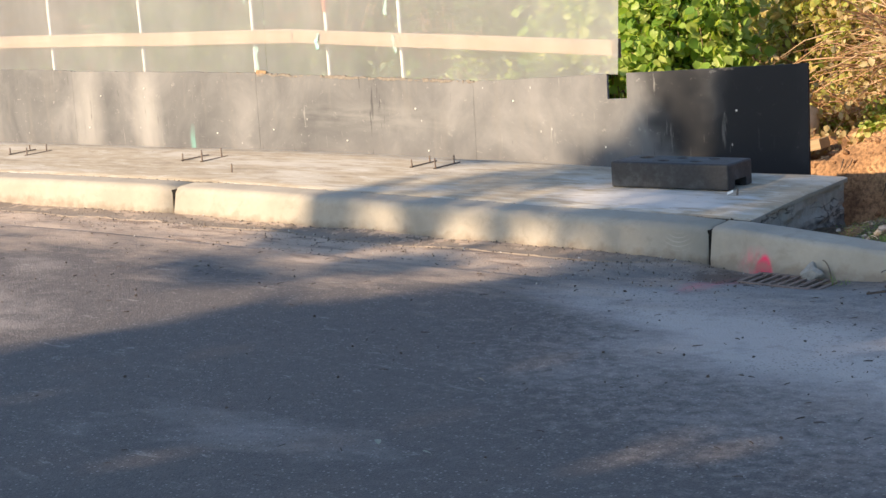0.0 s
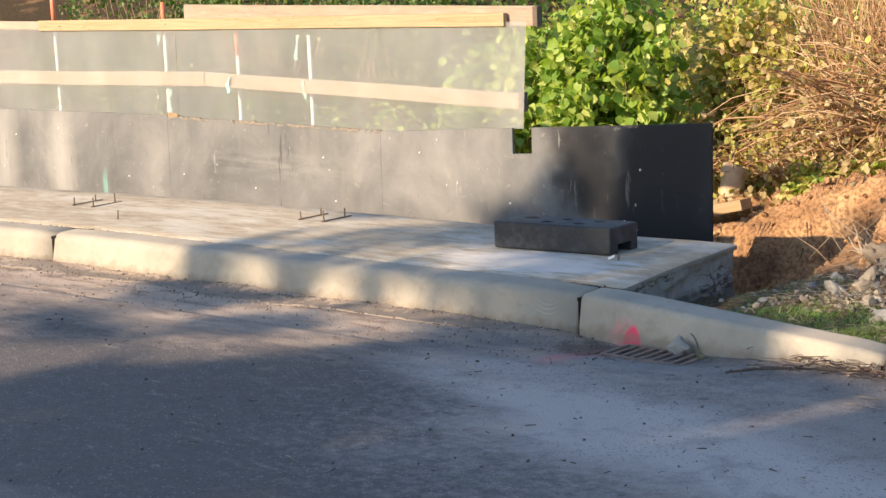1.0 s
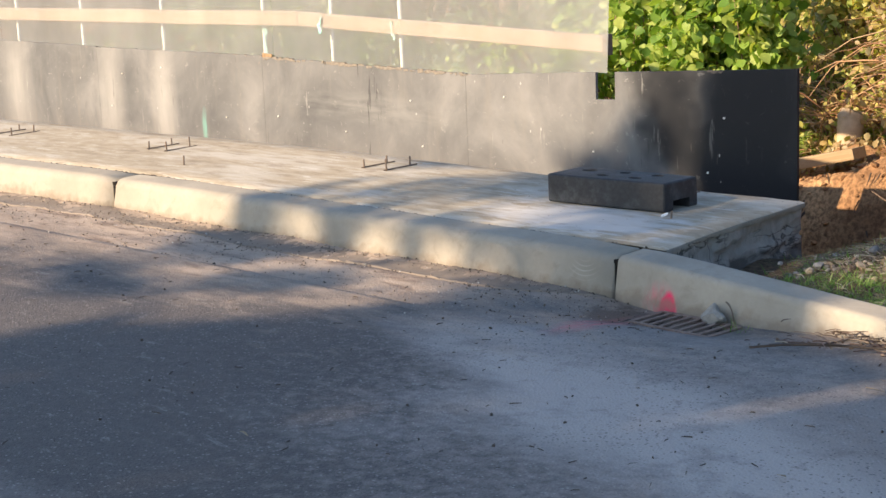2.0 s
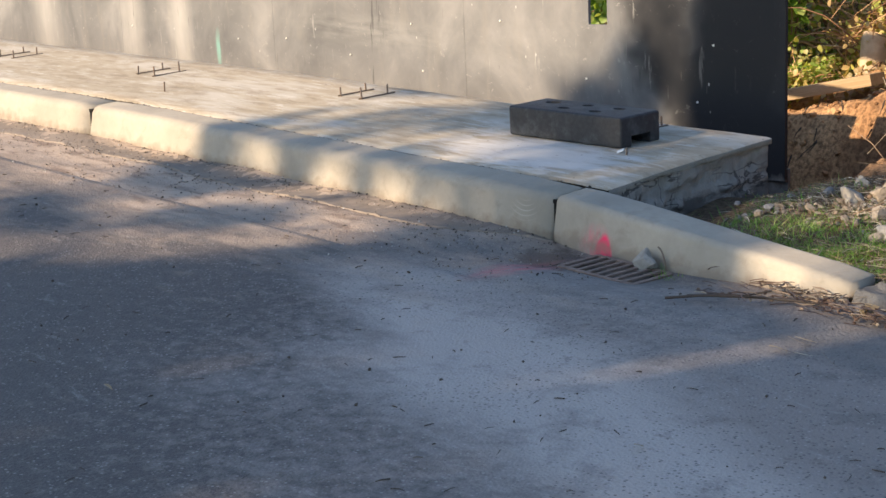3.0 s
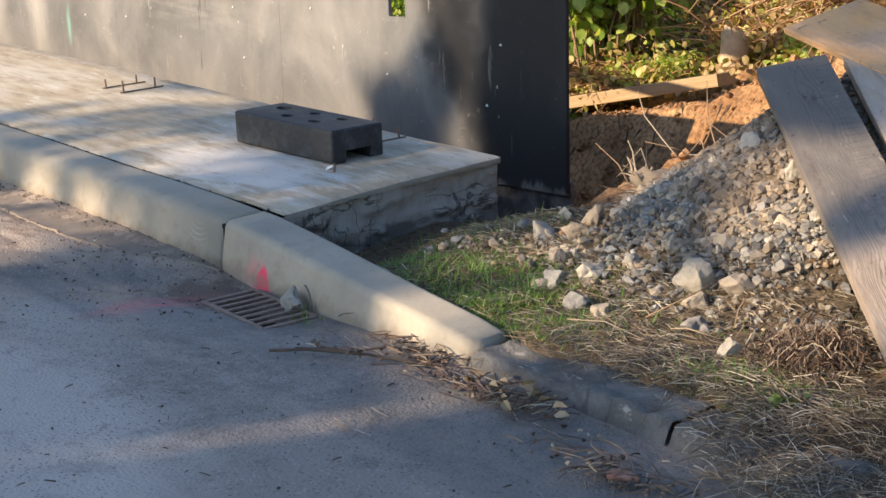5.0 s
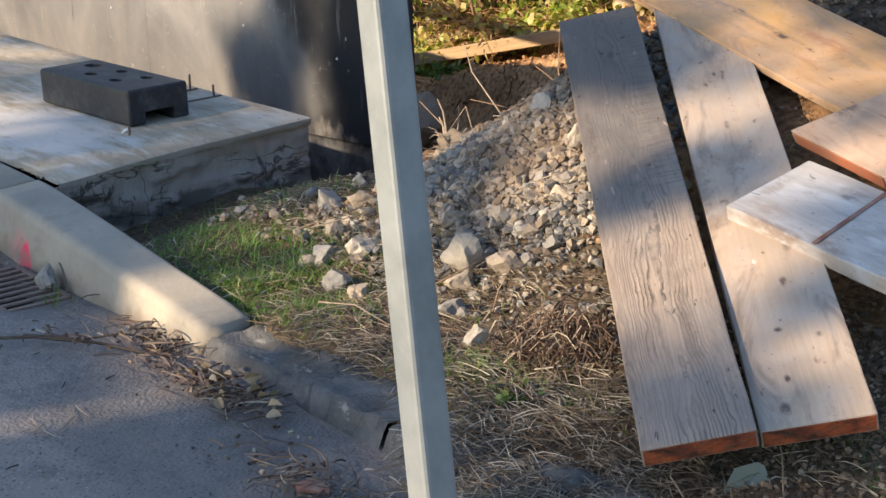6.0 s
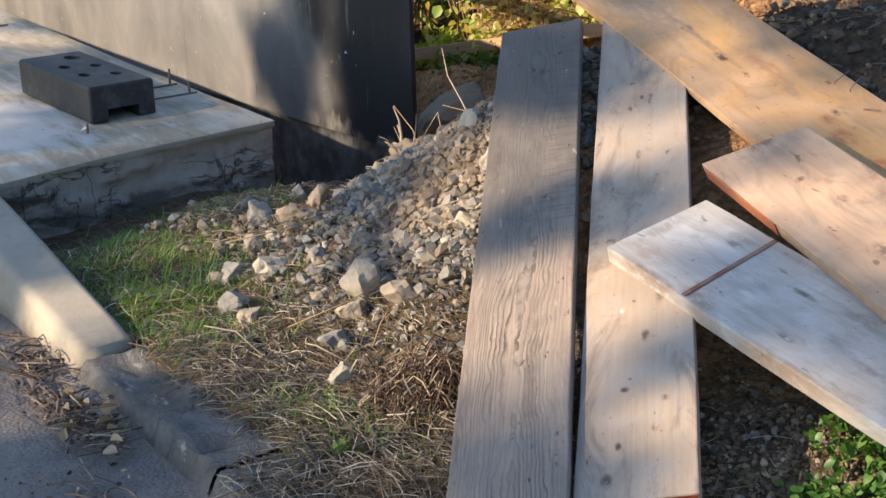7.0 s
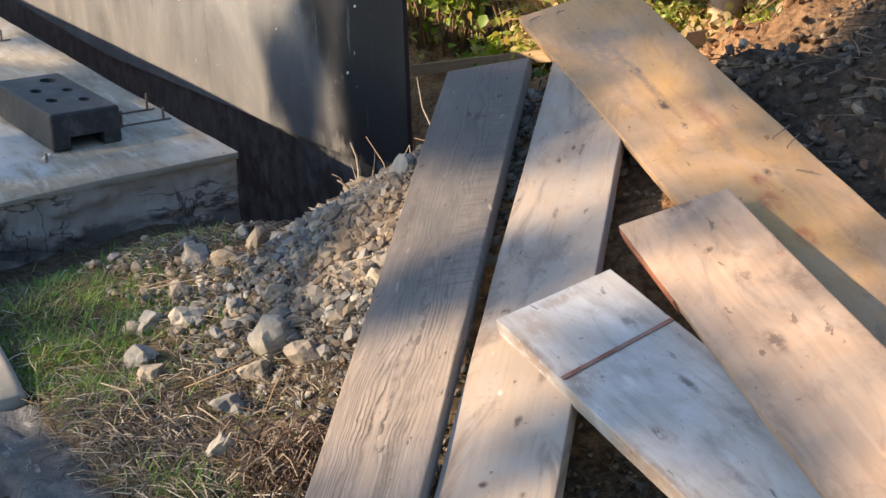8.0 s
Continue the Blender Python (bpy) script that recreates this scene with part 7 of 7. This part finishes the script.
# ---- unseen tree added across the road, its leaves set to cast the dapples ----
SIDE = Vector((SUN_HEADING.y, -SUN_HEADING.x, 0))
LIFT = SIDE.cross(sun_way).normalized()
if LIFT.z < 0:
    LIFT = -LIFT


def in_crown(u, v, back):
    """A place in the added crown: u along it, v up, back away from the kerb."""
    return SIDE * u + LIFT * v - sun_way * back


def sunny(u, v):
    """A thin upright gap left in the lower crown to let sun onto the road."""
    return abs(u - 1.60 - 0.05 * v) < 0.08 and -0.36 < v < 0.12


def shade_trees():
    t = thing("unseen_shade_tree", pose(0, 0, 0), "unseen leafy tree added across the road to cast the dappled shade", "tree")
    rng = random.Random(404)
    crown = Heap()
    # boughs of leaves, each set to shade a chosen patch: centre along and up, half width, half height, leaves
    boughs = [(-1.78, -0.43, 0.30, 0.09, 240), (-2.13, -0.22, 0.13, 0.16, 260), (-1.55, -0.14, 0.09, 0.14, 160), (-1.10, -0.07, 0.05, 0.10, 60), (0.25, 0.08, 0.26, 0.12, 260),
              (-1.70, -0.09, 0.18, 0.045, 38), (-1.40, -0.04, 0.18, 0.045, 38), (-1.10, 0.01, 0.18, 0.045, 38), (-0.80, 0.06, 0.18, 0.045, 38), (-0.55, 0.10, 0.12, 0.05, 80), (-0.08, 0.0, 0.42, 0.22, 520), (-0.40, 0.34, 0.36, 0.14, 160), (-0.82, 0.46, 0.24, 0.11, 180), (0.75, 0.72, 0.22, 0.08, 90), (0.12, 0.55, 0.34, 0.20, 190), (-1.7, 0.22, 0.35, 0.025, 60), (-1.2, 0.36, 0.45, 0.03, 80),
              (-1.52, 1.10, 0.25, 0.24, 1200), (-2.46, 0.52, 0.19, 0.15, 750), (-2.24, 0.81, 0.11, 0.14, 420), (-1.50, 0.74, 0.25, 0.34, 1900),
              (-1.50, -0.74, 0.34, 0.06, 210), (-0.98, -0.46, 0.16, 0.07, 160), (0.45, 1.58, 0.33, 0.13, 170), (0.74, 1.20, 0.26, 0.10, 240), (2.6, 0.64, 0.30, 0.06, 50), (0.85, 1.80, 0.30, 0.13, 420), (1.25, 1.72, 0.30, 0.11, 330), (0.45, 1.92, 0.22, 0.10, 250), (2.75, 0.48, 0.42, 0.07, 80), (2.05, 0.42, 0.32, 0.08, 30), (0.05, 0.10, 0.28, 0.06, 260), (-0.74, 0.00, 0.04, 0.08, 40), (-1.90, 0.08, 0.30, 0.05, 40), (0.92, 1.30, 0.24, 0.11, 330), (1.69, 1.06, 0.10, 0.13, 210), (1.74, 1.39, 0.12, 0.035, 80), (2.18, 1.15, 0.15, 0.05, 130), (2.30, 0.98, 0.07, 0.05, 70), (2.56, 1.19, 0.40, 0.07, 380), (0.84, 0.84, 0.24, 0.10, 120), (1.15, 0.72, 0.20, 0.06, 60), (0.30, 0.17, 0.34, 0.08, 380), (0.62, 0.20, 0.16, 0.06, 190), (-0.32, 0.56, 0.24, 0.06, 70), (2.56, 0.77, 0.18, 0.05, 70), (2.30, 0.66, 0.20, 0.04, 35),
              (2.3, 1.50, 0.40, 0.05, 90), (0.9, 0.40, 0.25, 0.07, 25), (1.8, 0.28, 0.35, 0.10, 150), (1.3, 2.15, 0.42, 0.38, 1500), (1.3, 2.65, 0.5, 0.3, 1000), (1.95, 2.3, 0.4, 0.45, 1500), (2.8, 2.35, 0.5, 0.5, 1300),
              (2.7, 0.2, 0.5, 0.18, 330), (3.6, 0.4, 0.5, 0.4, 420)]
    for u, v, ru, rv, n in boughs:
        for _ in range(n):
            p = in_crown(u + rng.gauss(0, ru * 0.62), v + rng.gauss(0, rv * 0.62), 16.0 + rng.gauss(0, 0.5))
            add_leaf(crown, p, rng.uniform(0.07, 0.13), rng, 1.2, width=0.8)
    # the thick lower crown, filled in to keep the near road in shade
    for _ in range(19000):
        u, v = rng.uniform(-0.85, 5.6), rng.uniform(-3.6, 0.15)
        if ((u - 1.9) / 3.2) ** 2 + ((v + 0.6) / 2.75) ** 2 > 1 + 0.55 * noise.noise(Vector((u * 1.1, v * 1.1, 6))):
            continue
        left = -0.62 + 0.34 * ss(-0.85, -0.55, v) + 0.08 * noise.noise(Vector((0, v * 2.2, 1)))
        top = -0.30 + (0.10 - 0.07 * ss(0.4, 0.8, u)) * noise.noise(Vector((u * 1.7, 0, 2))) + 0.36 * ss(0.2, 0.6, u) + 0.08 * ss(1.6, 2.0, u)
        if u < left or v > top or sunny(u, v):
            continue
        add_leaf(crown, in_crown(u, v, 16.0 + rng.gauss(0, 0.6)), rng.uniform(0.10, 0.17), rng, 1.2, width=0.85)
    for _ in range(5200):
        u = rng.uniform(0.15, 4.2)
        top = -0.30 + 0.35 * ss(0.2, 0.6, u) + 0.08 * ss(1.6, 2.0, u)
        v = top - abs(rng.gauss(0, 0.22))
        if sunny(u, v):
            continue
        add_leaf(crown, in_crown(u, v, 16.0 + rng.gauss(0, 0.5)), rng.uniform(0.08, 0.13), rng, 1.2, width=0.85)
    part("crown", crown.mesh("crown", M["leaf_dark"], True), None, t)["kind"] = "stuff"
    foot = in_crown(1.6, -1.5, 16.5)
    foot.z = -0.05
    fork = in_crown(1.6, -1.6, 16.5)
    v, f = tube([foot, foot.lerp(fork, 0.5) + Vector((0.05, 0, 0)), fork], [0.24, 0.19, 0.14], 12)
    part("trunk", mesh_of("trunk", v, f, M["bark"], True), None, t)
    for u, vv in ((-1.7, 0.9), (-1.8, -0.3), (0.1, 0.4), (-0.3, -0.1), (1.0, 1.2), (2.4, 0.8), (3.4, 0.3), (1.8, 2.0), (4.2, -1.0), (0.2, -1.2)):
        tip = in_crown(u, vv, 16.0)
        mid = fork.lerp(tip, 0.5) + Vector((0, 0, -0.12))
        v, f = tube([fork, mid, tip], [0.045, 0.028, 0.008], 7)
        part("limb", mesh_of("limb", v, f, M["bark"], True), None, t)
    return t


shade_trees()
